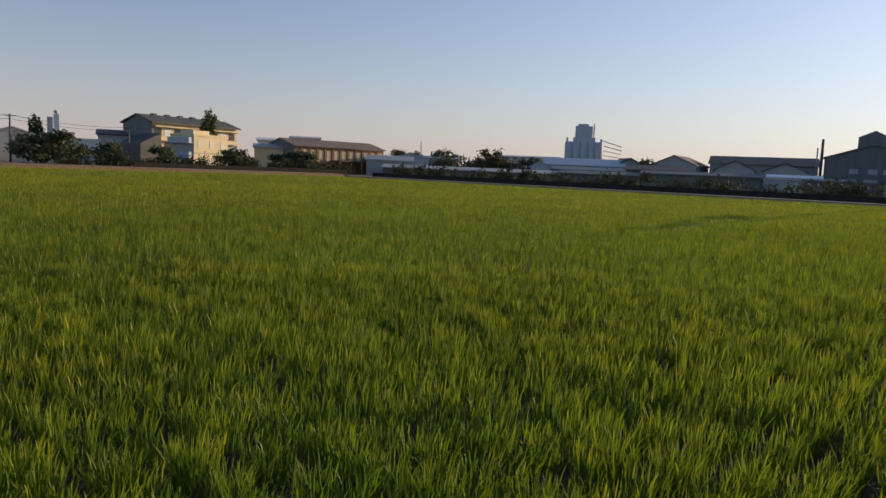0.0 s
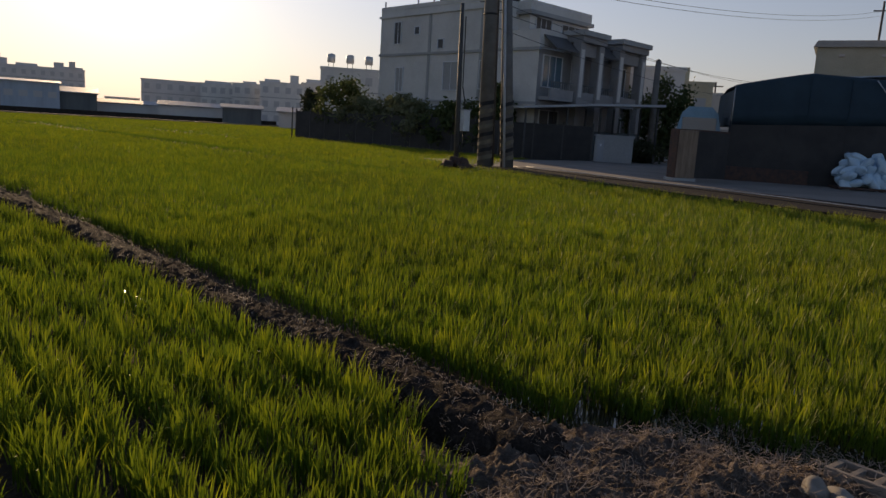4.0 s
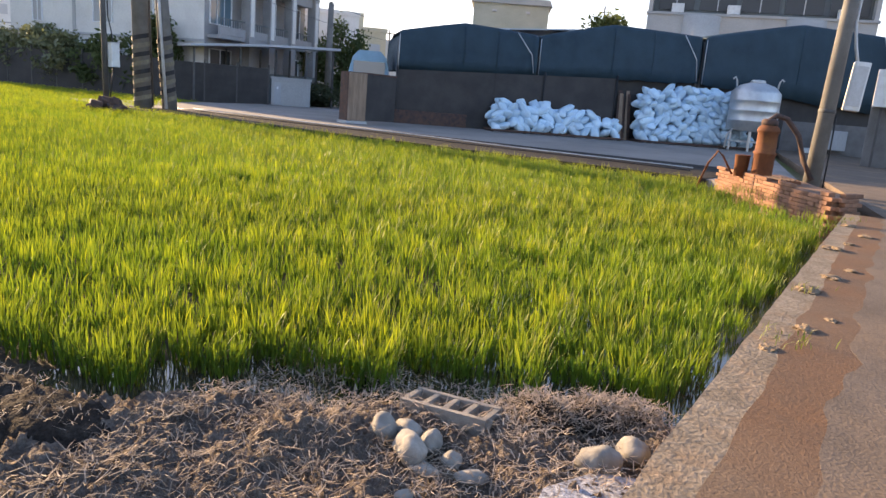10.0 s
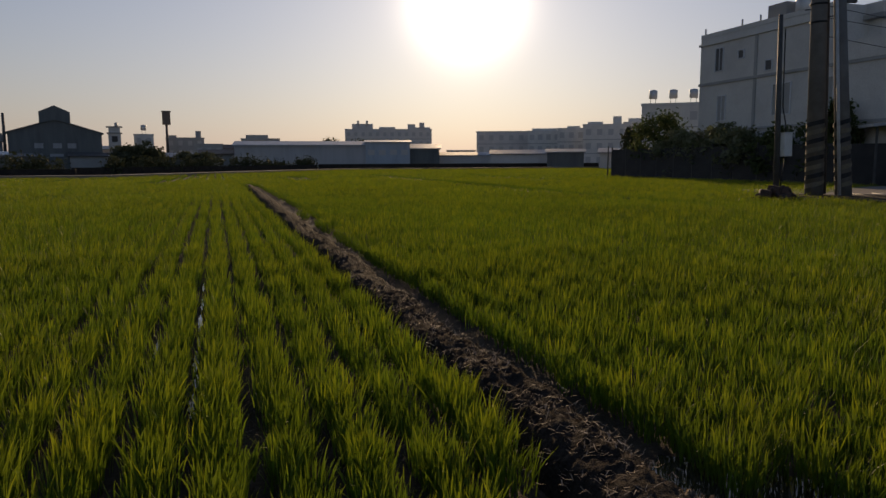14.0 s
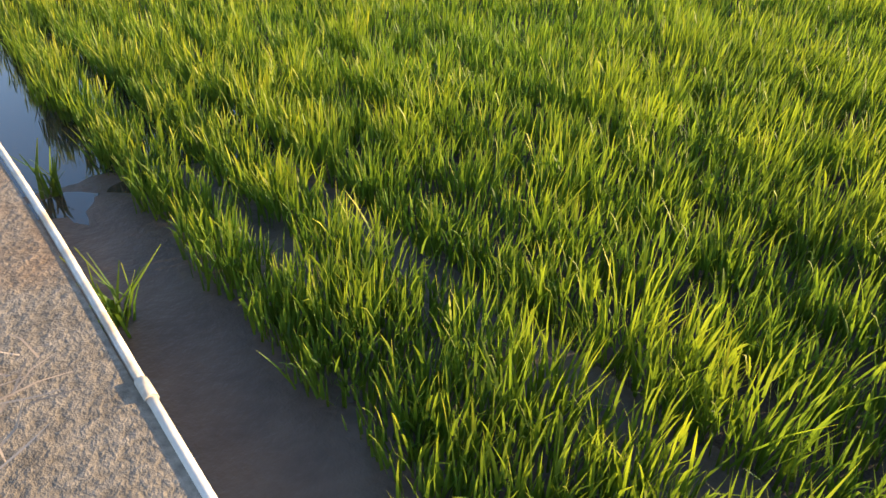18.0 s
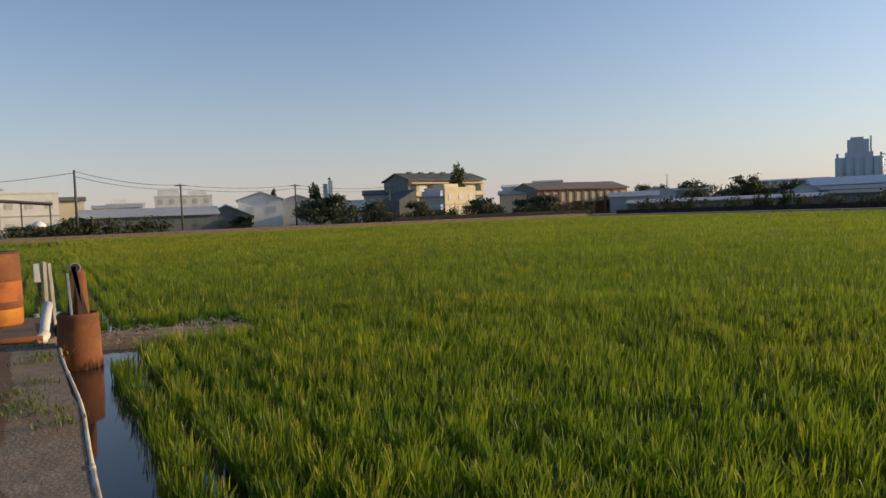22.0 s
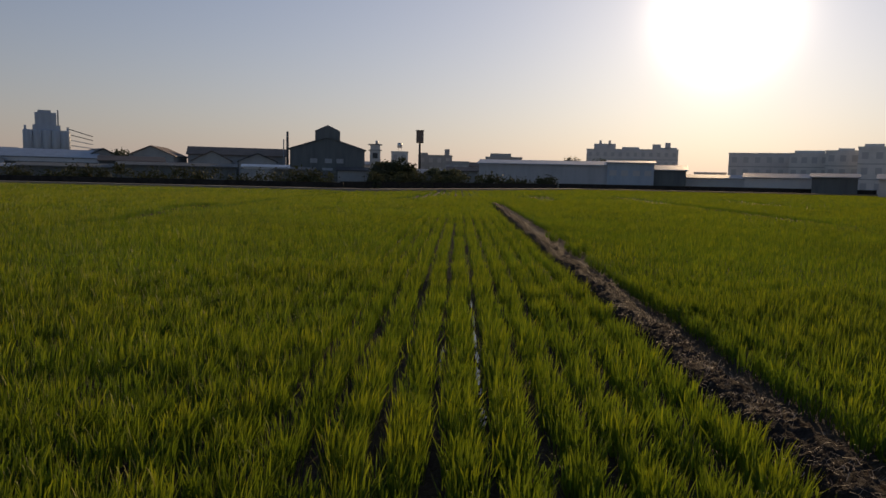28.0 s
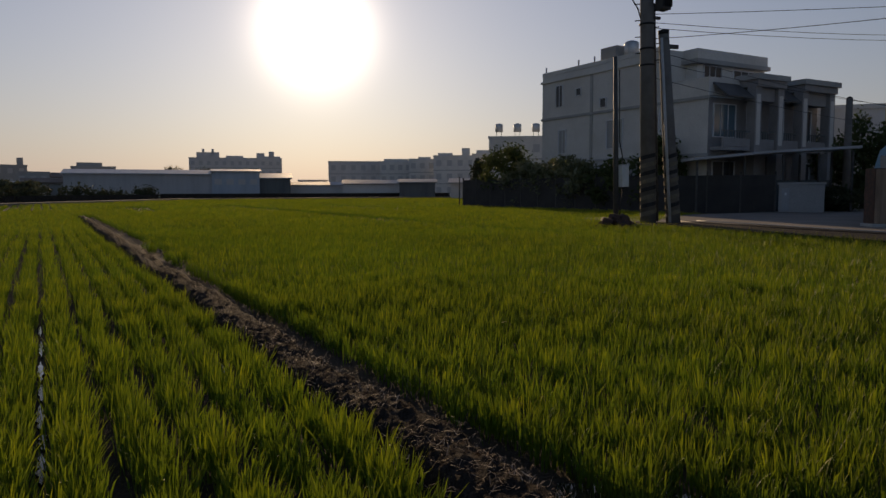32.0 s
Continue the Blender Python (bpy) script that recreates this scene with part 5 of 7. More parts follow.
# ---- trees ----
def tree(m, h, r, seed, mat=None, label="leafy dark green tree", clumps=26, per=90, leaf=0.16, trunk=0.35, flat=1.0, group="", name="tree"):
    """A tapered trunk with limbs, and a crown of many small leaves in loose clumps."""
    th = thing(name, label, "tree", m, group)
    rb = random.Random(seed)
    part("trunk", tube([(0, 0, 0), (rb.uniform(-.1, .1), rb.uniform(-.1, .1), h * trunk), (rb.uniform(-.2, .2), rb.uniform(-.2, .2), h * 0.75)], 0.045 * h ** 0.8, 8, 0.012 * h), BARK, th)
    centres = []
    for i in range(clumps):
        a, q, z = rb.uniform(0, 6.28), rb.uniform(0.1, 1) ** 0.6, rb.uniform(trunk * 0.8, 0.96)
        k = math.sin(math.pi * min(1, max(0.08, (z - trunk * 0.6) / (1.08 - trunk * 0.6)))) ** 0.7
        centres.append((r * q * k * math.cos(a), r * q * k * math.sin(a), h * z * flat + h * (1 - flat) * 0.5))
    for c in centres[:6]:
        part("limb", tube([(0, 0, h * trunk), (c[0] * 0.5, c[1] * 0.5, (h * trunk + c[2]) * 0.52), c], 0.02 * h ** 0.8, 6, 0.006 * h), BARK, th)
    rs2 = np.random.default_rng(seed)
    c = np.repeat(np.array(centres), per, 0)
    n = len(c)
    p = c + rs2.normal(0, 1, (n, 3)) * np.array([r * 0.2, r * 0.2, h * 0.065])
    a, b = rs2.normal(0, 1, (n, 3)), rs2.normal(0, 1, (n, 3))
    a /= np.linalg.norm(a, axis=1)[:, None]
    b = np.cross(a, b)
    b /= np.linalg.norm(b, axis=1)[:, None]
    s = leaf * rs2.uniform(0.6, 1.3, n)[:, None]
    v = np.stack([p - a * s, p + b * s * 0.5, p + a * s, p - b * s * 0.5], 1).reshape(-1, 3)
    ob = raw("crown", v, [np.arange(n * 4).reshape(-1, 4)], mat or LEAF)
    ob.parent = th
    return th


for i, (x, y, h, r, mat, words) in enumerate((
    (33.8, 47.5, 4.8, 1.9, LEAF, "dark leafy garden tree behind the net fence"), (34.2, 41.5, 3.9, 1.8, LEAF_PALE, "pale flowering shrub behind the net fence"),
    (33.4, 38.2, 3.3, 1.6, LEAF_PALE, "pale green garden shrub behind the net fence"), (33.5, 44.6, 3.6, 1.7, LEAF_PALE, "pale green shrub behind the net fence"),
    (33.4, 35.0, 3.2, 1.5, LEAF, "dark leafy shrub behind the net fence"), (33.5, 31.9, 3.4, 1.3, LEAF, "dark leafy shrub beside the house"), (33.9, 30.6, 5.0, 0.8, LEAF, "slim dark shrub at the house corner"),
    (47.6, 26.6, 6.0, 1.6, LEAF, "tree beside the far gate pole"), (46.8, 29.5, 6.2, 2.0, LEAF, "dark leafy tree behind the gate"), (41.5, 24.5, 1.5, 1.6, HEDGE, "low dark hedge beside the gate wall"),
    (69.5, 11.5, 9.5, 2.1, LEAF, "round green tree behind the tarpaulin shed"))):
    tree(pose(x, y, 0.0), h, r, 40 + i, mat, words, 30, 150 if h > 4.5 else 100, 0.26 if h > 8 else 0.16 if h > 3 else 0.1, 0.55 if h > 8 else 0.22)

gpole = thing("gate_pole", "plain concrete pole beside the gate wall", "utility pole", pose(42.3, 24.6, 0.1))
part("shaft", lathe([(0.24, 0), (0.18, 6.7)], 16), POLE, gpole)
part("cap", lathe([(0.2, 6.7), (0.05, 6.8)], 12), BLACK, gpole)


# ---- houses behind ----
def block_house(m, w, d, h, mat, label, storeys=3, cols=4, tanks=0, name="house", group="", win=(1.0, 1.2), lid=True, steps=()):
    """A rendered block with a parapet and rows of windows on the two sides that show."""
    th = thing(name, label, "house", m, group)
    part("wall", boxed(-w / 2, w / 2, 0, d, 0, h), mat, th)
    part("parapet", boxed(-w / 2 - 0.1, w / 2 + 0.1, -0.1, d + 0.1, h + 0.001, h + 0.35), mat, th)
    fh = h / storeys
    for s in range(storeys):
        if s:
            part("floor_band", boxed(-w / 2 - 0.06, w / 2 + 0.06, -0.06, -0.002, s * fh - 0.08, s * fh + 0.08), WALLG, th)
        for c in range(cols):
            x = -w / 2 + (c + 0.5) * w / cols
            part("window", boxed(x - win[0] / 2, x + win[0] / 2, -0.05, -0.004, s * fh + fh * 0.32, s * fh + fh * 0.32 + win[1]), FARWIN, th)
    for k in range(tanks):
        tank_on_legs(th, pose(-w / 2 + (k + 0.5) * w / max(tanks, 1), d * 0.4, h + 0.35), 0.6, 1.1, 0.9)
    for x0, x1, y0, y1, hh in steps:
        part("roof_room", boxed(x0, x1, y0, y1, h + 0.36, h + hh), mat, th)
    return th


block_house(spot(35.6, 108, 0), 8.5, 9, 9.2, WALLW, "cream rendered house with three steel roof tanks", 3, 3, 3)
block_house(pose(50.5, 31.5, 0, 0, 0, -50), 8, 9, 7.2, WALLW, "small pale house with a steel roof tank", 3, 3, 1)
block_house(pose(57.5, 31.5, 0, 0, 0, -58), 6, 8, 6.6, WALLY, "cream house with dark windows", 2, 3, 0, steps=((-1.5, 1, 1, 4, 1.6),))
block_house(pose(63, 30.5, 0, 0, 0, -62), 5, 8, 6.0, WALLW, "pale house behind the tarpaulin shed", 2, 2, 0)
hut = thing("roof_block", "upper storey of a pale house with a low roof", "house", pose(68.7, 20.6, 0, 0, 0, -72.6))
part("wall", boxed(-3.6, 3.6, 0, 6, 0, 10.7), HUTW, hut)
part("roof", prism([(-3.9, 10.7), (-3.6, 11.25), (3.6, 11.25), (3.9, 10.7)], -0.3, 6.3), WALLG, hut)
part("string_course", boxed(-3.65, 3.65, -0.06, -0.002, 8.0, 8.2), WALLG, hut)
for x in (-1.6, 1.6):
    part("lamp", boxed(x - 0.2, x + 0.2, -0.25, -0.004, 9.9, 10.1), GREYPIPE, hut)
tower = thing("concrete_tower", "tall grey concrete building with a dark window band", "building", pose(59.5, -2.0, 0, 0, 0, -86))
part("wall", boxed(-8.6, 7.2, 0, 14, 0, 9.2), TOWERG, tower)
part("wall", boxed(-8.6, 7.2, 0.9, 14, 9.21, 11.9), WALLD, tower, "dark recessed window band")
part("wall", boxed(-8.6, 7.2, 0, 14, 11.91, 17), TOWERG, tower)
part("sill", boxed(-8.7, 7.3, -0.12, 0.9, 9.02, 9.205), WALLG, tower)
for x in (-8.45, 7.05):
    part("corner_pier", boxed(x - 0.15, x + 0.15, 0.0, 0.88, 9.22, 11.9), TOWERG, tower)
for k in range(5):
    w = part("window", boxed(-7.9 + k * 3.0, -5.3 + k * 3.0, 0.80, 0.896, 9.5, 11.6), DARKWIN, tower)
    part("frame", boxed(-6.64 + k * 3.0, -6.56 + k * 3.0, 0.76, 0.798, 9.5, 11.6), GREYPIPE, w)
    part("frame", boxed(-7.9 + k * 3.0, -5.3 + k * 3.0, 0.76, 0.798, 10.9, 10.97), GREYPIPE, w)
for x, w in ((-6.9, 1.5), (-2.9, 1.6), (4.6, 1.3)):
    part("air_unit", boxed(x, x + 0.9, 0.2, 0.75, 9.25, 9.9, 0.03), METER, tower)
for x in (-4.6, 2.6):
    part("rounded_bay", lathe([(1.45, 0), (1.45, 8.98)], 28), TOWERG, tower).matrix_basis = pose(x, 0.5, 0)
for z in (3.1, 6.1):
    part("joint", boxed(-8.62, 7.22, -0.03, -0.002, z, z + 0.06), WALLG, tower)
nb = thing("house", "grey rendered house with a wide dark eave", "house", spot(103.6, 46, 0.1, 6))
part("wall", boxed(-2.2, 3.2, 0, 8, 0, 6.3), WALLG, nb)
part("roof", prism([(-3.5, 5.9), (0.5, 8.0), (4.5, 5.9), (4.5, 6.15), (0.5, 8.25), (-3.5, 6.15)], -0.7, 8.6), ROOFBR, nb)
for x in (-3.0, -2.5):
    part("bracket", boxed(x, x + 0.1, -0.5, -0.4, 5.6, 6.1), WALLG, nb)
part("window", boxed(-0.6, 1.4, -0.06, -0.004, 3.6, 4.9), DARKWIN, nb)


# ---- tarpaulin shed, net wall, sacks, tank ----
def tarp_bay(x0, x1, hems, ends, peak_x, peak, m, label):
    """A tarpaulin drawn over a frame: an upright front under a roof with a low peak; local x along the front, -y outward. hems, ends: heights at its two ends."""
    th = thing("tarpaulin_cover", label, "tarpaulin", m, "tarpaulin covers in the yard")
    nx = 60

    def top_at(x):
        if x < peak_x:
            k = (x - x0) / (peak_x - x0)
            return ends[0] + (peak - ends[0]) * (1.15 * k - 0.15 * k * k)
        k = (x1 - x) / (x1 - peak_x)
        return ends[1] + (peak - ends[1]) * (1.25 * k - 0.25 * k * k)

    verts, faces = [], []
    for i in range(nx + 1):
        s = i / nx
        x = x0 + (x1 - x0) * s
        top, hem = top_at(x), hems[0] + (hems[1] - hems[0]) * s
        corner = min(s, 1 - s)
        top -= 0.06 * max(0.0, 1 - corner / 0.02) ** 2
        prof = [(-0.02, hem), (-0.06, hem + 0.25 * (top - hem)), (-0.04, hem + 0.6 * (top - hem)), (0.0, top - 0.18), (0.03, top - 0.05), (0.12, top), (2.4, top + 0.02), (4.6, top - 0.3), (4.7, hem)]
        for k, (y, z) in enumerate(prof):
            fold = 0.020 * math.sin(x * 2.1 + 0.9 * math.sin(x * 0.7)) + 0.012 * math.sin(x * 7 + k) + 0.11 * max(0.0, 1 - corner / 0.10) * (math.sin(x * 9.5) if s > 0.5 else 0.2)
            verts.append((x, y + (fold if k < 5 else 0), z + (0.03 * math.sin(x * 2.3) + 0.02 * math.sin(x * 6.1) if k == 0 else 0)))
    k = len(prof)
    for i in range(nx):
        for j in range(k - 1):
            faces.append((i * k + j, (i + 1) * k + j, (i + 1) * k + j + 1, i * k + j + 1))
    ob = raw("cloth", verts, [np.array(faces)], TARP, True)
    sol = ob.modifiers.new("thick", "SOLIDIFY")
    sol.thickness = 0.02
    ob.parent = th
    for x, e, hem, inward in ((x0 + 0.03, ends[0], hems[0], 1), (x1 - 0.03, ends[1], hems[1], -1)):
        part("end_cloth", boxed(x - 0.015, x + 0.015, 0.05, 4.6, hem, e - 0.2), TARP, th)
        part("post", tube([(x, 0.12, 0), (x, 0.12, e - 0.22)], 0.05, 8), POLEDARK, th)
        if inward > 0:
            part("edge_rod", tube([(x - 0.02, -0.10, hem), (x - 0.02, -0.10, e - 0.15)], 0.018, 6), STEEL, th)
            continue
        part("brace_rod", tube([(x + inward * 1.0, -0.12, top_at(x + inward * 1.0) - 0.06), (x + inward * 0.25, -0.13, hem + 0.5 * (e - hem)), (x + inward * 0.1, -0.12, hem + 0.1)], 0.022, 6), STEEL, th)
    for x in (peak_x, peak_x + 0.45 * (x1 - peak_x)):
        part("seam", tube([(x, -0.085, hems[0] + 0.4), (x, -0.075, (hems[0] + top_at(x)) / 2), (x, -0.03, top_at(x) - 0.1)], 0.014, 6), TARP, th)
    return th


# the yard's front runs from the rusty gate post to the water tank
YA, YB = Vector((29.5, 13.5, 0)), Vector((37.0, 1.8, 0))
yd = (YB - YA)
YANG = math.degrees(math.atan2(yd.y, yd.x))
YM = pose(YA.x, YA.y, 0.12, 0, 0, YANG)
L1 = yd.length
tarp_bay(0.14, 6.52, (2.36, 2.62), (4.04, 4.42), 3.1, 4.64, YM, "navy tarpaulin stretched over a frame above the net wall")
tarp_bay(6.62, 14.7, (2.62, 2.95), (4.42, 5.15), 10.2, 5.26, YM, "navy tarpaulin with a low peak above stacked sacks")
tarp_bay(14.85, 25.5, (2.95, 2.2), (5.15, 6.05), 20.0, 6.22, YM, "navy tarpaulin over stacked goods beside the tank")
pale = thing("sheet_roof", "pale blue sheet roof behind the tarpaulins", "roof", YM)
part("sheet", prism([(3.4, 4.52), (10.2, 5.10), (10.2, 5.16), (3.4, 4.58)], 1.6, 7.0), SHEETB, pale)
for x in (3.6, 6.6, 10.0):
    part("post", boxed(x - 0.05, x + 0.05, 6.6, 6.7, 0, 4.5 + 0.085 * (x - 3.4)), POLEDARK, pale)
nw = thing("net_wall", "dark net wall on posts below the tarpaulins", "wall", YM)
NET = [-2.0, 0.1, 2.3, 4.6, 6.95, 8.7, 10.5]
for x0, x1 in zip(NET, NET[1:]):
    h0, h1 = 2.36 + 0.045 * max(0, x0), 2.36 + 0.045 * max(0, x1)
    if x0 < 0:
        h0 = h1 = 2.02
    part("panel", prism([(x0 + 0.002, 0.0), (x1 - 0.002, 0.0), (x1 - 0.002, h1), (x0 + 0.002, h0)], -0.16, -0.12), MESHWALL, nw)
for x in (0.1, 6.95, 10.5):
    part("post", tube([(x, -0.2, 0), (x, -0.2, 2.5 + 0.045 * x)], 0.045, 8), BLACK, nw)
part("footing", boxed(-2.0, 3.4, -0.30, -0.17, 0, 0.62, 0.03), DARKRUST, nw, "low brown concrete footing")
part("back_panel", prism([(10.6, 0), (25.4, 0), (25.4, 2.3), (14.8, 3.0), (10.6, 2.85)], 0.30, 0.36), MESHWALL, nw)
boards = thing("leaning_boards", "old brown boards leaning beside the sack heap", "boards", YM)
for i in range(5):
    part("board", boxed(-0.09, 0.09, -0.02, 0.02, 0, 2.35 - 0.15 * (i % 3), 0.005, pose(10.65 + 0.16 * i, -0.45 - 0.03 * (i % 2), 0.0, -8, 3 - 2 * (i % 3), 6 * i)), WOODBR if i % 2 else DARKRUST, boards)
gpost = thing("gate_post", "broad brown boarded gate post beside the yard", "post", pose(25.0, 13.0, 0.1, 0, 0, -30))
part("post", boxed(-0.42, 0.42, -0.3, 0.3, 0, 2.0, 0.03), DARKRUST, gpost)
part("footing", boxed(-0.48, 0.48, -0.36, 0.36, 0, 0.16, 0.03), WALLG, gpost)
part("sheet", boxed(-0.40, 0.40, -0.32, -0.301, 0.17, 1.97), WOODBR, gpost, "weathered brown board face")
wg = thing("sheet_gate", "dark sheet gate between post and shed", "gate", pose(25.4, 12.9, 0.1, 0, 0, -12))
part("leaf", boxed(0.1, 2.2, -0.03, 0.03, 0.15, 1.95), MESHWALL, wg)
part("rail", boxed(0.1, 2.2, -0.05, 0.05, 1.95, 2.02), DARKRUST, wg)
cabin = thing("truck_cab", "pale blue truck cab seen behind the gate", "truck", pose(29.75, 14.9, 0.12, 0, 0, -62))
part("cab", prism([(-0.95, 0.9), (-0.95, 2.0), (-0.75, 2.85), (0.75, 2.85), (0.95, 2.0), (0.95, 0.9)], 0, 1.6), TRUCKB, cabin)
part("roof_fairing", prism([(-0.72, 2.85), (-0.5, 3.1), (0.5, 3.1), (0.72, 2.85)], 0.1, 1.4), TRUCKB, cabin)
part("windscreen", boxed(-0.72, 0.72, -0.03, -0.004, 2.0, 2.62), BLUEWIN, cabin)
part("bumper", boxed(-0.95, 0.95, -0.12, 0, 0.55, 0.88, 0.03), WALLG, cabin)
for sx in (-0.8, 0.8):
    part("wheel", tube([(sx - 0.12, 0.8, 0.45), (sx + 0.12, 0.8, 0.45)], 0.45, 18), BLACK, cabin)


def sack_mesh(seed):
    bm = bmesh.new()
    bmesh.ops.create_icosphere(bm, subdivisions=3, radius=1)
    for v in bm.verts:
        c = v.co
        p = Vector((abs(c.x) ** 0.55 * (1 if c.x > 0 else -1), abs(c.y) ** 0.6 * (1 if c.y > 0 else -1), c.z))
        ear = (abs(p.x) * abs(p.y)) ** 3
        thick = (1 - 0.72 * abs(p.x) ** 5) * (1 - 0.3 * abs(p.y) ** 4)
        k = 1 + 0.09 * noise.noise(c * 2 + Vector((seed * 5, 0, 0)))
        crease = 0.02 * noise.noise(Vector((c.x * 3, c.y * 9, seed * 3.0)))
        v.co = Vector((p.x * 0.36 * k * (1 + 0.10 * ear), p.y * 0.215 * k * (1 + 0.12 * ear), (p.z * 0.165 * k + crease) * thick))
    for f in bm.faces:
        f.smooth = True
    return mesh_of(bm, "sack", BAG)


SACKS = [sack_mesh(i) for i in range(4)]


def sack_stack(x0, x1, rows, label, seed, slope):
    """Rows of filled sacks thrown on a pallet."""
    rb = random.Random(seed)
    pal = thing("pallet", "low dark timber pallet under the sacks", "pallet", YM, "pallets in the yard")
    part("deck", boxed(x0 - 0.1, x1 + 0.1, -1.8, -0.35, 0.06, 0.14), DARKRUST, pal)
    for x in np.linspace(x0, x1, 5):
        part("bearer", boxed(x - 0.05, x + 0.05, -1.68, -0.37, 0, 0.06), DARKRUST, pal)
    for r in range(rows):
        for dpt in range(2):
            n = int((x1 - x0) / 0.46)
            for i in range(n):
                s = (i + 0.5) / n
                if r > rows * min(1, slope(s)) - 0.3 or (r == rows - 1 and rb.random() < 0.35):
                    continue
                ob = new("sack", rb.choice(SACKS))
                x = x0 + (x1 - x0) * s + rb.uniform(-0.14, 0.14) + (0.22 if r % 2 else 0)
                end = rb.random() < 0.4
                ob.matrix_basis = YM @ pose(x, -1.30 + dpt * 0.55 + 0.05 * r + rb.uniform(-0.1, 0.1), 0.28 + r * 0.25 + rb.uniform(-0.03, 0.03), rb.uniform(-35, 35), rb.choice((-1, 1)) * rb.uniform(5, 52), (90 if end else 0) + rb.uniform(-35, 35))
                tagged(ob, label, "sack", "sacks stacked in the yard")


sack_stack(4.3, 10.3, 5, "filled pale blue-white woven sack in a low stack", 3, lambda s: 0.62 + 0.5 * math.sin(math.pi * min(1, s * 1.2 + 0.08)))
sack_stack(11.4, 17.0, 10, "filled pale blue-white woven sack in a high heap", 4, lambda s: 0.7 + 0.4 * math.sin(math.pi * s))
sw = thing("steel_tank", "ribbed stainless steel water tank on a low stand", "water tank", pose(36.3, -1.55, 0.15))
part("body", lathe([(1.0, 0.9), (1.08, 0.95), (1.08, 1.35), (1.10, 1.37), (1.08, 1.40), (1.08, 1.8), (1.10, 1.82), (1.08, 1.85), (1.08, 2.25), (1.10, 2.27), (1.08, 2.3), (1.08, 2.62), (1.0, 2.72), (0.75, 2.95), (0.3, 3.1)], 32), STEEL, sw)
part("lid", lathe([(0.32, 3.08), (0.34, 3.12), (0.3, 3.2), (0.05, 3.23)], 20), STEEL, sw)
for a in range(6):
    part("stand_leg", boxed(-0.05, 0.05, -0.05, 0.05, 0, 0.92, 0, pose(0.95 * math.cos(a * 1.047), 0.95 * math.sin(a * 1.047), 0)), STEEL, sw)
part("stand_ring", lathe([(0.98, 0.4), (1.02, 0.4), (1.02, 0.45), (0.98, 0.45)], 24, False), STEEL, sw)
for sx in (-1, 1):
    part("lifting_hook", tube([(0, sx * 0.85, 2.8), (0, sx * 0.9, 3.15), (0, sx * 0.98, 3.3), (0, sx * 1.08, 3.2)], 0.04, 8), STEEL, sw)
part("outlet_pipe", tube([(-0.7, 0.75, 1.0), (-0.95, 0.95, 0.7), (-1.0, 1.0, 0.1)], 0.05, 8), GREYPIPE, sw)

cab = thing("electric_cabinets", "pale grey electric cabinets on a wall post", "cabinet", pose(29.9, -5.95, 0.15, 0, 0, -100))
part("cabinet", boxed(-0.68, -0.05, -0.25, 0.2, 2.2, 3.5, 0.02), METER, cab)
part("cabinet", boxed(0.03, 0.88, -0.32, 0.2, 2.2, 3.75, 0.02), METER, cab)
for x in (0.25, 0.55):
    part("vent", boxed(x, x + 0.14, -0.335, -0.321, 2.85, 2.93), BLACK, cab)
part("stand_wall", boxed(-0.7, 0.95, 0.22, 0.42, 0, 3.2, 0.02), TOWERDK, cab, "dark grey wall panel behind the cabinets")
part("stand", boxed(-0.42, -0.34, -0.1, 0.1, 0, 2.19), POLEDARK, cab)
part("stand", boxed(0.55, 0.63, -0.1, 0.1, 0, 2.19), POLEDARK, cab)
part("riser", tube([(0.25, 0, 3.75), (0.28, 0, 4.6), (0.45, 0.1, 5.4), (0.55, 0.1, 7.0)], 0.12, 10), GREYPIPE, cab)
low = thing("low_wall", "low grey concrete wall behind the yard", "wall", pose(40.5, -3.0, 0.1, 0, 0, -92))
part("wall_body", boxed(-2, 12, 0, 0.2, 0, 1.6), TOWERDK, low)
part("crate", boxed(1.2, 2.2, -0.6, -0.05, 0.0, 0.35, 0.02), METER, low, "pale plastic crate")
part("crate", boxed(2.0, 3.0, -0.7, -0.05, 0.36, 1.3, 0.02), SHEETG, low)
pl = thing("pallet_stack", "stack of dark timber pallets beside the wall", "pallet", pose(31.5, -8.2, 0.15, 0, 0, -100))
for k in range(9):
    part("board", boxed(-0.9, 0.9, -0.5, 0.5, k * 0.17 + 0.05, k * 0.17 + 0.09), OLDWOOD if k < 3 else DARKRUST, pl)
    part("bearer", boxed(-0.88, 0.88, -0.05, 0.05, k * 0.17, k * 0.17 + 0.05), DARKRUST, pl)
wall2 = single("yard_wall", boxed(-8, 8, 0, 0.3, 0, 4.8), TOWERDK, "dark wall closing the yard behind the cabinets", "wall", kind="structure", at=pose(45, -10, 0.1, 0, 0, -100))


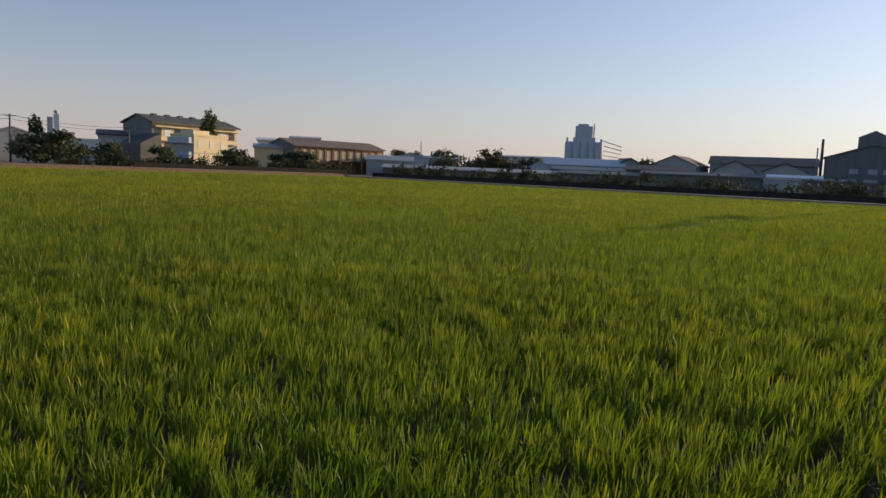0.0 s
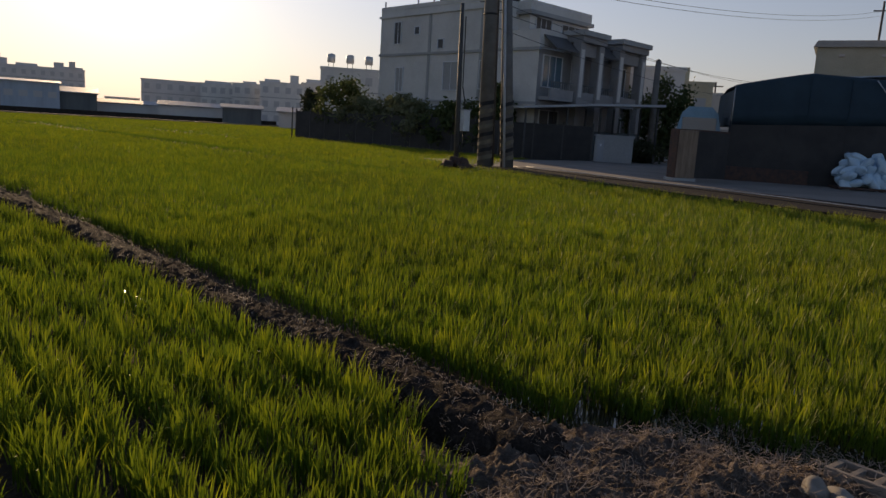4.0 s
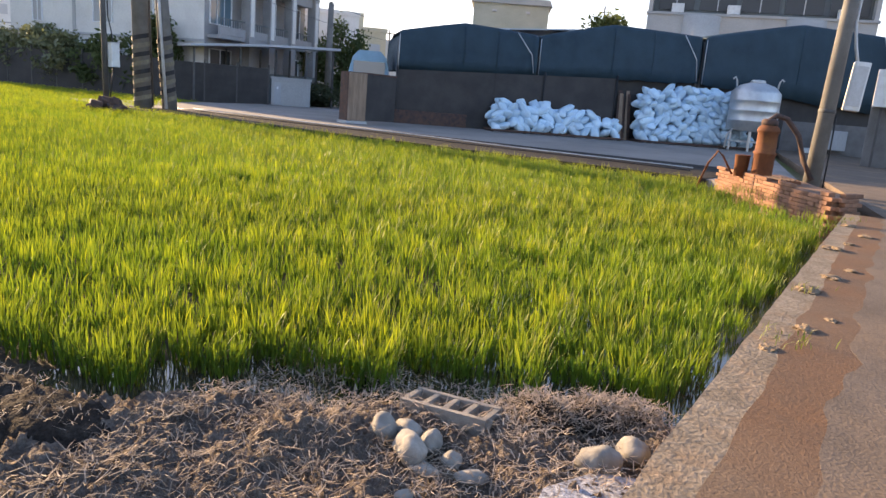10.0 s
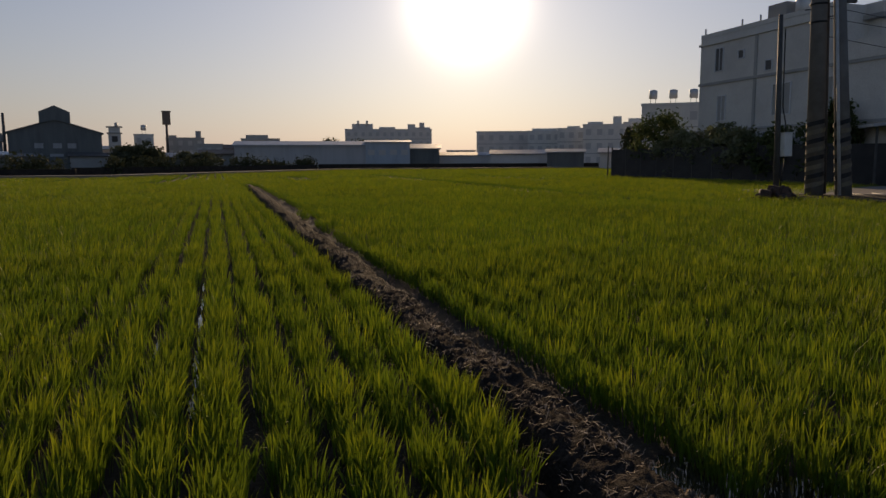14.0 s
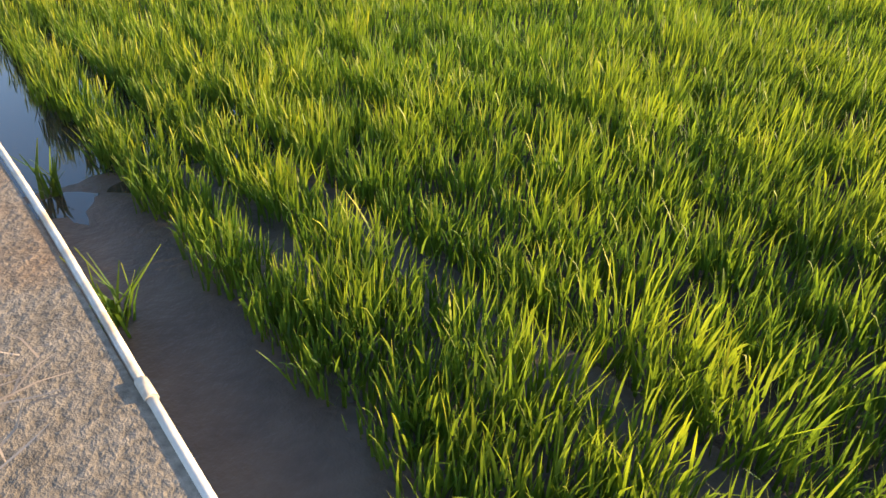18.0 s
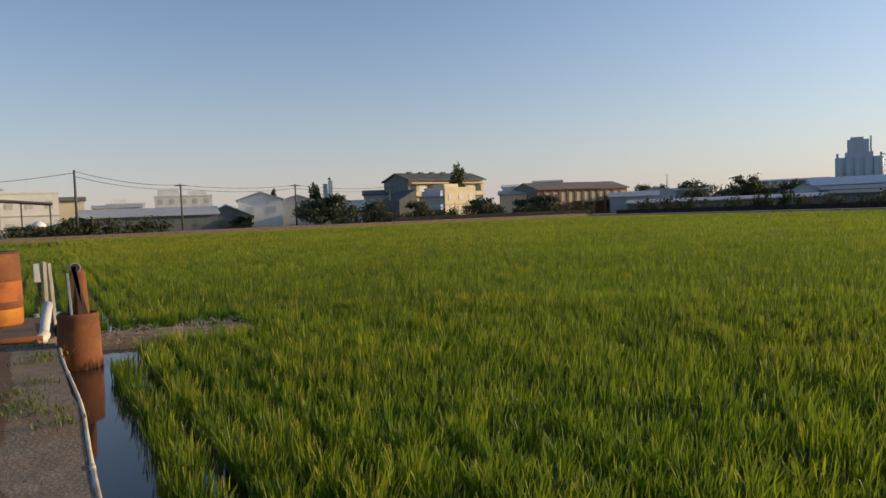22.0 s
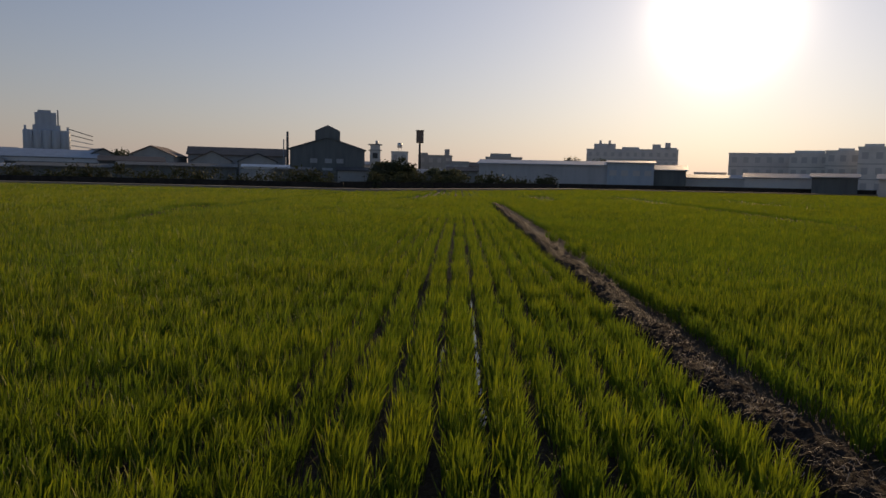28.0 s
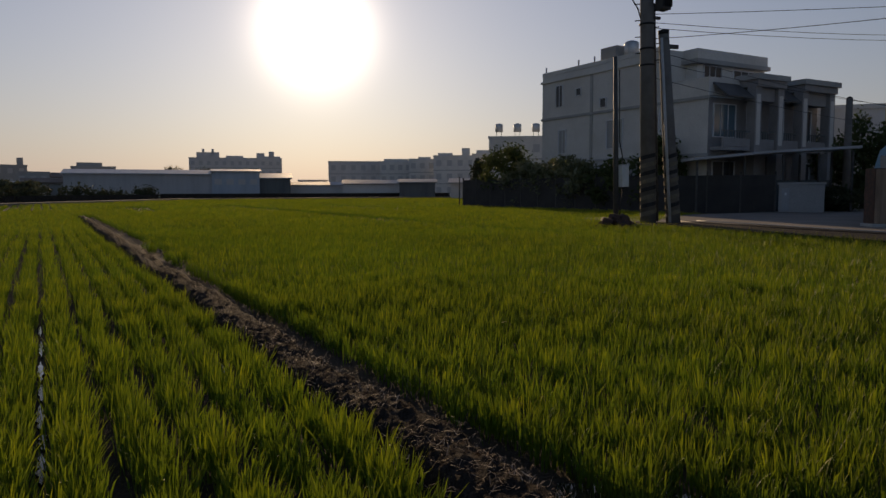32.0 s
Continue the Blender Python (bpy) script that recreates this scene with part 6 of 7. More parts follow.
# ---- the skyline beyond the paddies ----
def shed(bearing, dist, w, d, eave, ridge, wall_mat, roof_mat, label, turn=0.0, doors=0, windows=0, gable=True, name="warehouse", monitor=None, band=None):
    """A long shed. gable: its gable end faces the road; else its eaves do."""
    th = thing(name, label, "warehouse", spot(bearing, dist, 0, turn))
    if gable:
        part("wall", prism([(-w / 2, 0), (w / 2, 0), (w / 2, eave), (0, ridge), (-w / 2, eave)], 0, d), wall_mat, th)
        for s in (-1, 1):
            part("roof", prism([(s * (w / 2 + 0.4), eave - 0.15), (0, ridge + 0.05), (0, ridge + 0.25), (s * (w / 2 + 0.4), eave + 0.05)], -0.4, d + 0.4), roof_mat, th)
    else:
        part("wall", boxed(-w / 2, w / 2, 0, d, 0, eave), wall_mat, th)
        bm = prism([(-0.5, eave), (d / 2, ridge), (d + 0.5, eave), (d + 0.5, eave + 0.18), (d / 2, ridge + 0.2), (-0.5, eave + 0.18)], -w / 2 - 0.4, w / 2 + 0.4, Matrix(((0, 1, 0, 0), (1, 0, 0, 0), (0, 0, 1, 0), (0, 0, 0, 1))))
        part("roof", bm, roof_mat, th)
    for i in range(doors):
        x = -w / 2 + (i + 0.5) * w / doors
        part("door", boxed(x - 1.4, x + 1.4, -0.06, -0.004, 0, min(3.2, eave * 0.7)), SHEETG, th)
    for i in range(windows):
        x = -w / 2 + (i + 0.5) * w / windows
        part("window", boxed(x - 0.7, x + 0.7, -0.05, -0.004, eave * 0.52, eave * 0.52 + 1.1), FARWIN, th)
    if monitor:
        mw, me_, mr = monitor
        part("roof_monitor", prism([(-mw / 2, ridge - 1.6), (mw / 2, ridge - 1.6), (mw / 2, me_), (0, mr), (-mw / 2, me_)], 0.2, d), wall_mat, th)
    if band:
        part("wall_band", boxed(-w / 2 - 0.02, w / 2 + 0.02, -0.1, -0.004, band[0], band[1]), band[2], th)
    return th


def pole_far(bearing, dist, h, arm, label, r=0.16, lean=0):
    th = thing("utility_pole", label, "utility pole", spot(bearing, dist, 0, 0) @ pose(0, 0, 0, 0, lean, 0), "distant utility poles")
    part("shaft", lathe([(r, 0), (r * 0.7, h)], 10), POLEDARK, th)
    for z in arm:
        part("cross_arm", boxed(-0.8, 0.8, -0.06, 0.06, h - z, h - z + 0.12), POLEDARK, th)
    return th


# to the far west, beyond the drum
shed(-98.0, 92, 18, 14, 5.9, 6.5, SHEETG, SHEETG, "grey corrugated shed at the paddy's edge", 8, name="corrugated_shed")
lean = thing("open_shelter", "open dark-roofed lean-to beside the grey shed", "shelter", spot(-91.3, 96))
part("roof", prism([(-3.2, 4.7), (3.2, 4.1), (3.2, 4.3), (-3.2, 4.9)], -1.5, 5), ROOFD, lean)
for x in (-2.9, 0, 2.9):
    part("post", boxed(x - 0.08, x + 0.08, -1.2, -1.05, 0, 4.4), POLEDARK, lean)
block_house(spot(-91.4, 112), 9.5, 8, 6.1, WALLW, "white two-storey house behind the lean-to", 2, 4, 0, win=(0.9, 1.1))
part("tank", lathe([(0.7, 0), (0.75, 1.8), (0.2, 2.2)], 16), SHEETW, thing("white_tank", "white plastic water tank beside the shelter", "water tank", spot(-90.3, 94)))
shed(-88.7, 150, 7, 8, 6.2, 6.9, WALLY, ROOFBR, "yellow-walled warehouse beyond the paddies", gable=False)
shed(-85.2, 160, 9, 9, 4.9, 5.4, WALLW, SHEETG, "low pale warehouse beyond the paddies", gable=False)
shed(-83.1, 118, 20, 9, 2.5, 3.7, WALLD, SHEETG, "long low greenhouse roof at the field's end", gable=False, name="greenhouse")
shed(-77.6, 122, 8, 9, 2.2, 3.9, WALLD, SHEETB, "small greenhouse with a zigzag roof", name="greenhouse")
block_house(spot(-80.6, 188), 13.5, 9, 7.8, WALLW, "pale town houses with roof rooms", 3, 5, 0, steps=((-6, -1, 1, 5, 1.8), (1, 5.5, 1, 5, 1.3)))
block_house(spot(-84.6, 200), 9, 9, 6.6, WALLW, "distant pale houses with flat roofs", 2, 4, 0, steps=((-3, 0, 1, 5, 1.3),))
shed(-75.0, 130, 7.6, 10, 4.9, 6.1, WALLW, SHEETG, "pale gabled barn beyond the paddies", windows=2)
shed(-72.2, 140, 6.2, 10, 4.8, 5.7, SHEETG, SHEETG, "grey sheet barn beyond the paddies")
for b, h, r, sd in ((-70.94, 8.0, 0.75, 1), (-70.55, 7.2, 0.7, 2), (-73.95, 7.0, 0.5, 3)):
    tree(spot(b, 148), h, r, 70 + sd, HEDGE, "slim dark cypress tree among the houses", 30, 60, 0.28, 0.12, 1.0, "cypress trees")
sp = thing("silo_spires", "pale slender twin batching towers beyond the trees", "tower", spot(-69.7, 200))
part("tower", boxed(-1.4, -0.2, 0, 1.2, 0, 10.6), SHEETG, sp)
part("tower", boxed(0.0, 1.2, 0, 1.2, 0, 11.4), SHEETW, sp)
part("hopper", lathe([(0.2, 11.4), (0.7, 11.9), (0.1, 12.4)], 10), SHEETG, sp).matrix_basis = pose(0.6, 0.6, 0)
for k in range(9):
    part("brace", boxed(-0.22, 0.02, 0.02, 0.12, 1 + k * 1.1, 1.12 + k * 1.1), SHEETG, sp)
for b, dd, h, r, sd in ((-70.8, 118, 4.4, 3.0, 4), (-69.2, 118, 4.5, 3.2, 5), (-66.2, 122, 3.6, 2.0, 6), (-62.6, 122, 3.2, 2.0, 8), (-57.3, 124, 3.4, 2.6, 9), (-52.6, 128, 3.6, 2.6, 10), (-54.0, 128, 3.0, 2.2, 11), (-90.5, 92, 1.6, 3, 12), (-87.6, 110, 2.4, 2.0, 13), (-76.4, 120, 2.0, 1.6, 14), (-41.3, 180, 6.4, 4.2, 15), (-40.4, 176, 5.4, 4.5, 16), (-37.5, 168, 6.8, 3.2, 17), (-38.6, 170, 4.4, 4.0, 18), (-34.6, 172, 5.4, 4.0, 19), (-36.0, 172, 3.6, 4.0, 20), (-43.3, 190, 6.0, 2.4, 21), (-6.0, 150, 4.4, 3.0, 22), (-4.8, 150, 5.6, 2.8, 23), (-1.0, 150, 3.4, 4.0, 24), (33.0, 100, 6.2, 1.6, 25)):
    tree(spot(b, dd), h, r, 100 + sd, HEDGE if sd % 2 else FARLEAF, "dark bushy tree at the field's end" if h < 5 else "broad dark tree among the sheds", 24, 70, 0.32, 0.14, 1.0, "trees along the far edge")
block_house(spot(-67.9, 128), 4.8, 6, 3.9, WALLW, "small white house among dark trees", 1, 3, 0)
shed(-65.4, 150, 8, 9, 5.6, 6.6, SHEETG, ROOFD, "dark-roofed workshop beyond the trees", gable=False, windows=4)

fac = thing("factory_building", "cream three-storey factory with a dark pitched roof", "factory", spot(-60.2, 150, 0, 36))
part("wall", boxed(-9.6, 9.6, 0, 9, 0, 8.2), WALLY, fac)
part("gable_wall", prism([(-0.2, 0), (9.2, 0), (9.2, 8.0), (4.5, 9.6), (-0.2, 8.0)], -10.0, -9.602, Matrix(((0, 1, 0, 0), (1, 0, 0, 0), (0, 0, 1, 0), (0, 0, 0, 1)))), WALLD, fac, "dark end wall")
part("roof", prism([(-0.8, 8.1), (4.5, 9.6), (9.8, 8.1), (9.8, 8.35), (4.5, 9.9), (-0.8, 8.35)], -10.3, 10.0, Matrix(((0, 1, 0, 0), (1, 0, 0, 0), (0, 0, 1, 0), (0, 0, 0, 1)))), ROOFD, fac)
for s in range(3):
    part("gallery", boxed(-9.5, 9.6, -0.9, -0.004, 2.55 * s + 2.35, 2.55 * s + 2.6), WALLY, fac)
    for c in range(9):
        x = -8.6 + c * 2.1
        part("window", boxed(x - 0.75, x + 0.75, -0.05, -0.006, 2.55 * s + 0.75, 2.55 * s + 2.1), DARKWIN if (c + s) % 3 else SHEETW, fac)
for c in range(6):
    part("roof_vent", boxed(-7 + c * 2.9, -6.2 + c * 2.9, 4.0, 5.0, 9.7, 10.15), ROOFD, fac)
part("annex", prism([(-14, 0), (-9.9, 0), (-9.9, 6.2), (-14, 4.2)], -3, 4), ROOFD, fac)
ylw = block_house(spot(-59.2, 128, 0, 44), 7.6, 5.4, 5.5, WALLY, "cream two-storey house with dark windows", 2, 3, 0, win=(0.9, 1.1), steps=((-3, 0.5, 1, 4, 1.0),))
part("side_wall_face", boxed(-3.85, -3.802, 0.1, 5.3, 0.1, 5.3), WALLG, ylw)
for k in range(2):
    part("balcony", boxed(-4.7, -3.86, 0.2, 5.2, 2.4 * k + 1.9, 2.4 * k + 2.9), SHEETB, ylw)
tree(spot(-59.4, 140), 10.0, 1.3, 91, LEAF, "tall thin palm-like tree before the factory", 14, 60, 0.3, 0.72)
shed(-54.3, 172, 9, 8, 6.8, 7.4, SHEETW, SHEETW, "white flat-roofed plant building", gable=False)
shed(-52.2, 180, 7, 8, 7.9, 8.4, SHEETG, SHEETG, "grey roof behind the white plant", gable=False)
shed(-54.6, 158, 8, 8, 4.8, 5.6, WALLY, WALLG, "cream shed beside the factory", gable=False)
brk = shed(-49.4, 160, 23, 12, 5.4, 7.0, WALLBR, ROOFBR, "long red-brick warehouse with a brown curved roof", 33, gable=False)
for c in range(11):
    part("window", boxed(-9.6 + c * 1.95, -8.5 + c * 1.95, -0.06, -0.004, 2.6, 4.8), WALLY, brk)
    part("pier", boxed(-10.2 + c * 1.95, -9.9 + c * 1.95, -0.2, -0.004, 0, 5.3), WALLBR, brk)
part("low_roof", boxed(-3, 11.4, -4, -0.3, 2.6, 2.8), ROOFBR, brk)
for c in range(6):
    part("post", boxed(-2.8 + c * 2.8, -2.6 + c * 2.8, -3.9, -3.7, 0, 2.6), WALLBR, brk)
part("gable_wall", prism([(0, 0), (12, 0), (12, 5.4), (6, 7.2), (0, 5.4)], -11.7, -11.502, Matrix(((0, 1, 0, 0), (1, 0, 0, 0), (0, 0, 1, 0), (0, 0, 0, 1)))), WALLD, brk)
shed(-43.9, 165, 8, 8, 4.2, 5.0, SHEETB, WALLG, "pale blue sheet house beyond the field", windows=2)
shed(-41.6, 175, 9, 8, 4.4, 4.9, WALLG, SHEETG, "grey shed behind trees", gable=False)
mst = thing("lattice_mast", "thin grey lattice radio mast far away", "mast", spot(-43.06, 300))
for sx in (-0.4, 0.4):
    part("leg", tube([(sx, 0, 0), (sx * 0.5, 0, 13.4)], 0.09, 6), SHEETG, mst)
for k in range(10):
    part("lattice", tube([(-0.38 + 0.018 * k, 0, 1.2 * k), (0.38 - 0.018 * k, 0, 1.2 * k + 1.1)], 0.05, 5), SHEETG, mst)
strp = shed(-34.5, 200, 17, 8, 6.1, 6.5, SHEETG, SHEETG, "shed with a dark and white ribbed wall", gable=False)
for k in range(16):
    part("rib", boxed(-8.2 + k * 1.05, -7.7 + k * 1.05, -0.12, -0.004, 2, 6.1), SHEETW if k % 2 else WALLD, strp)

silo = thing("feed_mill", "tall blue-grey feed mill tower with round silos", "mill", spot(-30.25, 240))
for k in range(5):
    part("silo", lathe([(1.35, 0), (1.35, 12.6), (1.2, 12.9)], 16), SHEETB, silo).matrix_basis = pose(-4.8 + k * 2.4, 0.6, 0)
part("head_house", boxed(-6.0, 6.0, 1.0, 7, 0, 12.6), SHEETB, silo)
part("head_house", boxed(-3.6, 3.6, 1.0, 6, 12.61, 14.4), SHEETB, silo)
part("head_house", boxed(-3.0, 2.6, 1.5, 5.5, 14.41, 18.1), SHEETB, silo)
part("head_house", boxed(-2.2, 1.2, 1.8, 5.0, 18.11, 18.8), SHEETB, silo)
for k in range(6):
    part("vent", boxed(-5.8 + k * 2.2, -5.2 + k * 2.2, 0.9, 1.6, 12.9 if k in (2, 3) else 12.62, 14.2 - 0.2 * (k % 2)), SHEETB, silo)
part("ladder", boxed(2.8, 3.2, 1.2, 1.3, 14.4, 18.9), SHEETG, silo)
for k in range(4):
    part("conveyor", tube([(5.5, 1.5, 13.6 - k * 1.6), (12.2, 1.5, 11.6 - k * 1.2)], 0.14, 6), SHEETW if k > 1 else WALLD, silo)
blu = shed(-30.2, 172, 19, 12, 4.0, 5.7, WALLD, SHEETB, "blue-grey warehouse with a wide pale roof", gable=False, band=(3.1, 3.9, SHEETW))
part("white_post", boxed(3.2, 4.2, -0.3, -0.11, 0.6, 3.0), SHEETW, blu)
shed(-33.6, 168, 4.5, 8, 3.4, 4.5, SHEETB, SHEETB, "small blue-grey gabled shed")
shed(-26.7, 176, 7, 10, 4.5, 6.2, WALLG, ROOFD, "grey gabled shed with a dark roof", 14)
shed(-23.5, 170, 9.5, 14, 5.0, 7.0, WALLG, ROOFBR, "grey workshop with a low brown roof", -14, windows=1)
shed(-17.3, 174, 22, 12, 5.6, 7.5, WALLG, ROOFBR, "long brown-roofed factory hall", gable=False, windows=5)
shed(-19.2, 166, 8, 9, 4.2, 6.2, WALLG, ROOFBR, "gabled brown-roofed factory bay", windows=1)
shed(-15.8, 164, 8, 9, 4.2, 5.9, WALLG, ROOFD, "gabled grey factory bay", windows=1)
shed(-15.2, 150, 9, 6, 2.8, 3.3, SHEETG, SHEETW, "low sheet shed with a white roof edge", gable=False, band=(2.5, 2.9, SHEETW))
shed(-21.6, 150, 22, 6, 2.6, 3.2, WALLD, WALLD, "long dark low shed along the far road", gable=False)
chim = thing("chimney", "slim dark factory chimney", "chimney", spot(-13.55, 170))
part("flue", lathe([(0.32, 0), (0.26, 11.4)], 12), ROOFD, chim)
part("ladder", boxed(-1.0, -0.75, 0, 0.05, 0, 9.6), SHEETG, chim)
gs = shed(-10.45, 165, 16.8, 22, 7.4, 10.0, WALLD, WALLD, "large dark sheet mill with a raised roof monitor", monitor=(5.6, 11.6, 12.9))
for x in (-3.9, -0.6, 2.0):
    part("window", boxed(x, x + 1.6, -0.08, -0.004, 4.3, 5.3), SHEETG, gs)
part("door", boxed(-1.2, 1.2, -0.1, -0.004, 0, 3.2), SHEETG, gs)
part("lean_to", boxed(-8.4, 8.4, -4, -0.15, 0, 2.6), WALLD, gs)
tur = thing("stair_turret", "narrow pale turret house with a railed roof", "tower", spot(-6.7, 178))
part("wall", boxed(-1.3, 1.3, 0, 3, 0, 7.9), WALLW, tur)
part("roof_rail", boxed(-1.6, 1.6, -0.3, 3.3, 7.9, 8.1), WALLG, tur)
part("lantern", boxed(-1.2, 1.2, 0.1, 2.8, 8.11, 9.3), WALLW, tur)
part("roof", boxed(-1.7, 1.7, -0.3, 3.2, 9.3, 9.5), WALLG, tur)
part("roof_tank", lathe([(0.35, 9.5), (0.35, 10.3), (0.1, 10.45)], 10), STEEL, tur).matrix_basis = pose(0.4, 1.2, 0)
for z in (3.0, 6.0):
    part("window", boxed(-0.6, 0.6, -0.06, -0.004, z, z + 1.3), DARKWIN, tur)
block_house(spot(-4.75, 180), 4.2, 6, 7.6, WALLW, "small pale house with a roof tank", 3, 2, 1)
block_house(spot(-1.9, 190), 9, 8, 7.2, WALLG, "grey town houses under haze", 3, 4, 0, steps=((2.5, 3.8, 1, 3, 2.0), (-4, -2, 1, 4, 0.9)))
wt = thing("water_tower", "slim tower with a square dark tank on top", "water tower", spot(-3.15, 188))
part("column", lathe([(0.35, 0), (0.28, 10.6)], 12), POLEDARK, wt)
part("tank", boxed(-0.95, 0.95, -0.9, 0.9, 10.5, 13.6, 0.08), ROOFBR, wt)
part("cap", boxed(-1.1, 1.1, -1.05, 1.05, 13.6, 13.8), POLEDARK, wt)
shed(6.8, 150, 27, 12, 4.7, 5.6, SHEETP, SHEETB, "very long grey sheet warehouse", gable=False, windows=0)
shed(13.5, 150, 9.2, 12, 5.3, 5.8, SHEETB, SHEETB, "pale blue-white sheet warehouse", gable=False, windows=4)
shed(16.4, 152, 6.4, 10, 4.0, 5.0, WALLD, SHEETB, "grey sheet shed with a pale roof", gable=False)
block_house(spot(3.6, 178), 9, 8, 6.7, WALLG, "grey houses behind the long warehouse", 2, 4, 0, steps=((-3.4, 1.8, 1, 5, 1.2),))
block_house(spot(-0.2, 170), 6, 8, 5.2, WALLG, "low grey houses beyond the field", 2, 3, 0)
flt = block_house(spot(13.5, 230), 27.6, 14, 11.4, WALLP, "long grey apartment block with roof structures", 4, 12, 0, steps=((-11.6, -5, 1, 6, 2.0), (-10, -9.3, 1, 2, 3.0), (-7.2, -6.5, 1, 2, 3.0), (-3, 2.2, 1, 6, 1.0), (6.2, 8.6, 1, 4, 1.9), (10.0, 11.5, 1, 4, 2.4), (8.6, 13.4, 1, 5, 0.9)))
for b, dd, w, h, cols, st in ((22.9, 182, 15, 8.6, 6, ()), (25.9, 176, 8, 8.4, 4, ((-3, 3, 1, 5, 0.9),)), (28.0, 172, 6.5, 8.8, 3, ((-1, 2, 1, 4, 0.8),)), (30.6, 160, 9.5, 9.0, 4, ((1.6, 3.4, 1, 4, 2.0), (-3.8, -0.5, 1, 4, 0.9))), (33.0, 130, 4.5, 7.8, 2, ((-1.5, 1.5, 1, 4, 1.0),)), (19.3, 200, 8, 4.2, 4, ()), (36.9, 125, 5.5, 9.0, 3, ())):
    block_house(spot(b, dd), w, 10, h, WALLW if cols != 6 else WALLP, "row of pale town houses beyond the paddy", 3, cols, 0, "town_house", "town houses", (1.1, 1.3), steps=st)
shed(27.6, 140, 7, 6, 3.0, 3.6, WALLD, SHEETG, "low open shed beyond the paddy", gable=False)

# low buildings that close the gaps of the skyline
for b, dd, w, e, r, wall, roof, words in (
    (-38.5, 150, 40, 1.7, 2.3, WALLD, SHEETG, "long low pale-roofed shed along the far road"), (-45.6, 158, 10, 3.2, 4.2, WALLG, SHEETG, "grey low shed beside the brick warehouse"),
    (-36.6, 178, 10, 3.8, 4.8, WALLG, ROOFBR, "brown-roofed shed behind trees"), (-24.8, 158, 12, 3.4, 4.4, WALLD, ROOFBR, "low brown-roofed workshop beyond the field"),
    (-8.4, 160, 7, 2.6, 3.3, WALLG, ROOFD, "low dark lean-to beside the mill"), (-5.4, 158, 9, 2.6, 3.4, WALLG, SHEETG, "low grey sheet shed before the pale houses"),
    (-2.6, 156, 8, 2.4, 3.2, WALLD, SHEETG, "low dark shed before the town houses"), (0.4, 158, 7, 3.0, 3.9, WALLG, ROOFBR, "brown-roofed low house before the warehouse"),
    (1.4, 176, 7, 4.4, 5.4, WALLP, ROOFBR, "pale low house behind the sheds"), (-6.0, 196, 12, 4.6, 5.4, WALLP, SHEETG, "distant pale shed behind the turret"),
    (19.6, 160, 12, 2.6, 3.3, WALLP, SHEETP, "low pale shed in the gap of the houses"), (24.0, 150, 12, 2.8, 3.6, WALLP, SHEETG, "low grey shed before the town houses"), (32.0, 118, 7, 2.6, 3.3, WALLP, SHEETP, "pale sheet shelter beside the net fence"),
    (-29.0, 150, 16, 2.0, 2.6, WALLD, WALLD, "low dark shed below the feed mill"), (-13.0, 148, 8, 2.4, 2.9, WALLD, WALLD, "low dark shed along the far road"),
):
    shed(b, dd, w, 7, e, r, wall, roof, words, gable=False, name="low_shed")
for i, (b, dd, h, r) in enumerate(((9.0, 185, 7.0, 2.6), (11.0, 190, 6.8, 3.0), (-6.2, 150, 3.4, 2.4), (-1.0, 150, 2.8, 2.2), (-4.2, 151, 3.6, 2.6), (-45.0, 185, 6.0, 3.4), (-36.9, 172, 5.4, 3.4), (-25.6, 172, 6.0, 3.0))):
    tree(spot(b, dd), h, r, 300 + i, FARLEAF, "green tree paled for haze among the far buildings", 26, 80, 0.26, 0.16, 1.0, "trees along the far edge")

# low walls, hedges and rails along the far edge
def edge_wall(name, a, b, h, t, mat, label):
    d = Vector((b[0] - a[0], b[1] - a[1], 0))
    return single(name, boxed(0, d.length, -t / 2, t / 2, 0, h), mat, label, "wall", kind="structure", at=pose(a[0], a[1], 0.0, 0, 0, math.degrees(math.atan2(d.y, d.x))))


edge_wall("far_wall_1", (-12, 74), (-80, 74), 0.8, 0.3, DARKSOIL, "low dark wall along the far road")
edge_wall("far_wall_2", (-12.5, 75.5), (17, 122), 0.9, 0.3, DARKSOIL, "low dark wall along the far road")
edge_wall("far_wall_3", (17.5, 122.5), (76, 130), 1.0, 0.3, DARKSOIL, "low dark wall along the far road")
edge_wall("far_wall_4", (-86, 40), (-86, 74), 1.0, 0.3, DARKSOIL, "low dark wall along the far road")


def hedge_row(a, b, h, n, seed, label):
    r = np.random.default_rng(seed)
    s = r.uniform(0, 1, n)
    k = 64
    c = np.column_stack([a[0] + (b[0] - a[0]) * s, a[1] + (b[1] - a[1]) * s, r.uniform(0.1, 1, n) ** 1.3 * h])
    c = np.repeat(c, k, 0) + r.normal(0, 0.35, (n * k, 3))
    c[:, 2] = np.abs(c[:, 2])
    u, w = r.normal(0, 0.11, (n * k, 3)), r.normal(0, 0.07, (n * k, 3))
    v = np.stack([c - u, c + w, c + u, c - w], 1).reshape(-1, 3)
    tagged(raw("hedge", v, [np.arange(len(v)).reshape(-1, 4)], HEDGE), label, "hedge", "hedges along the far edge", "stuff")


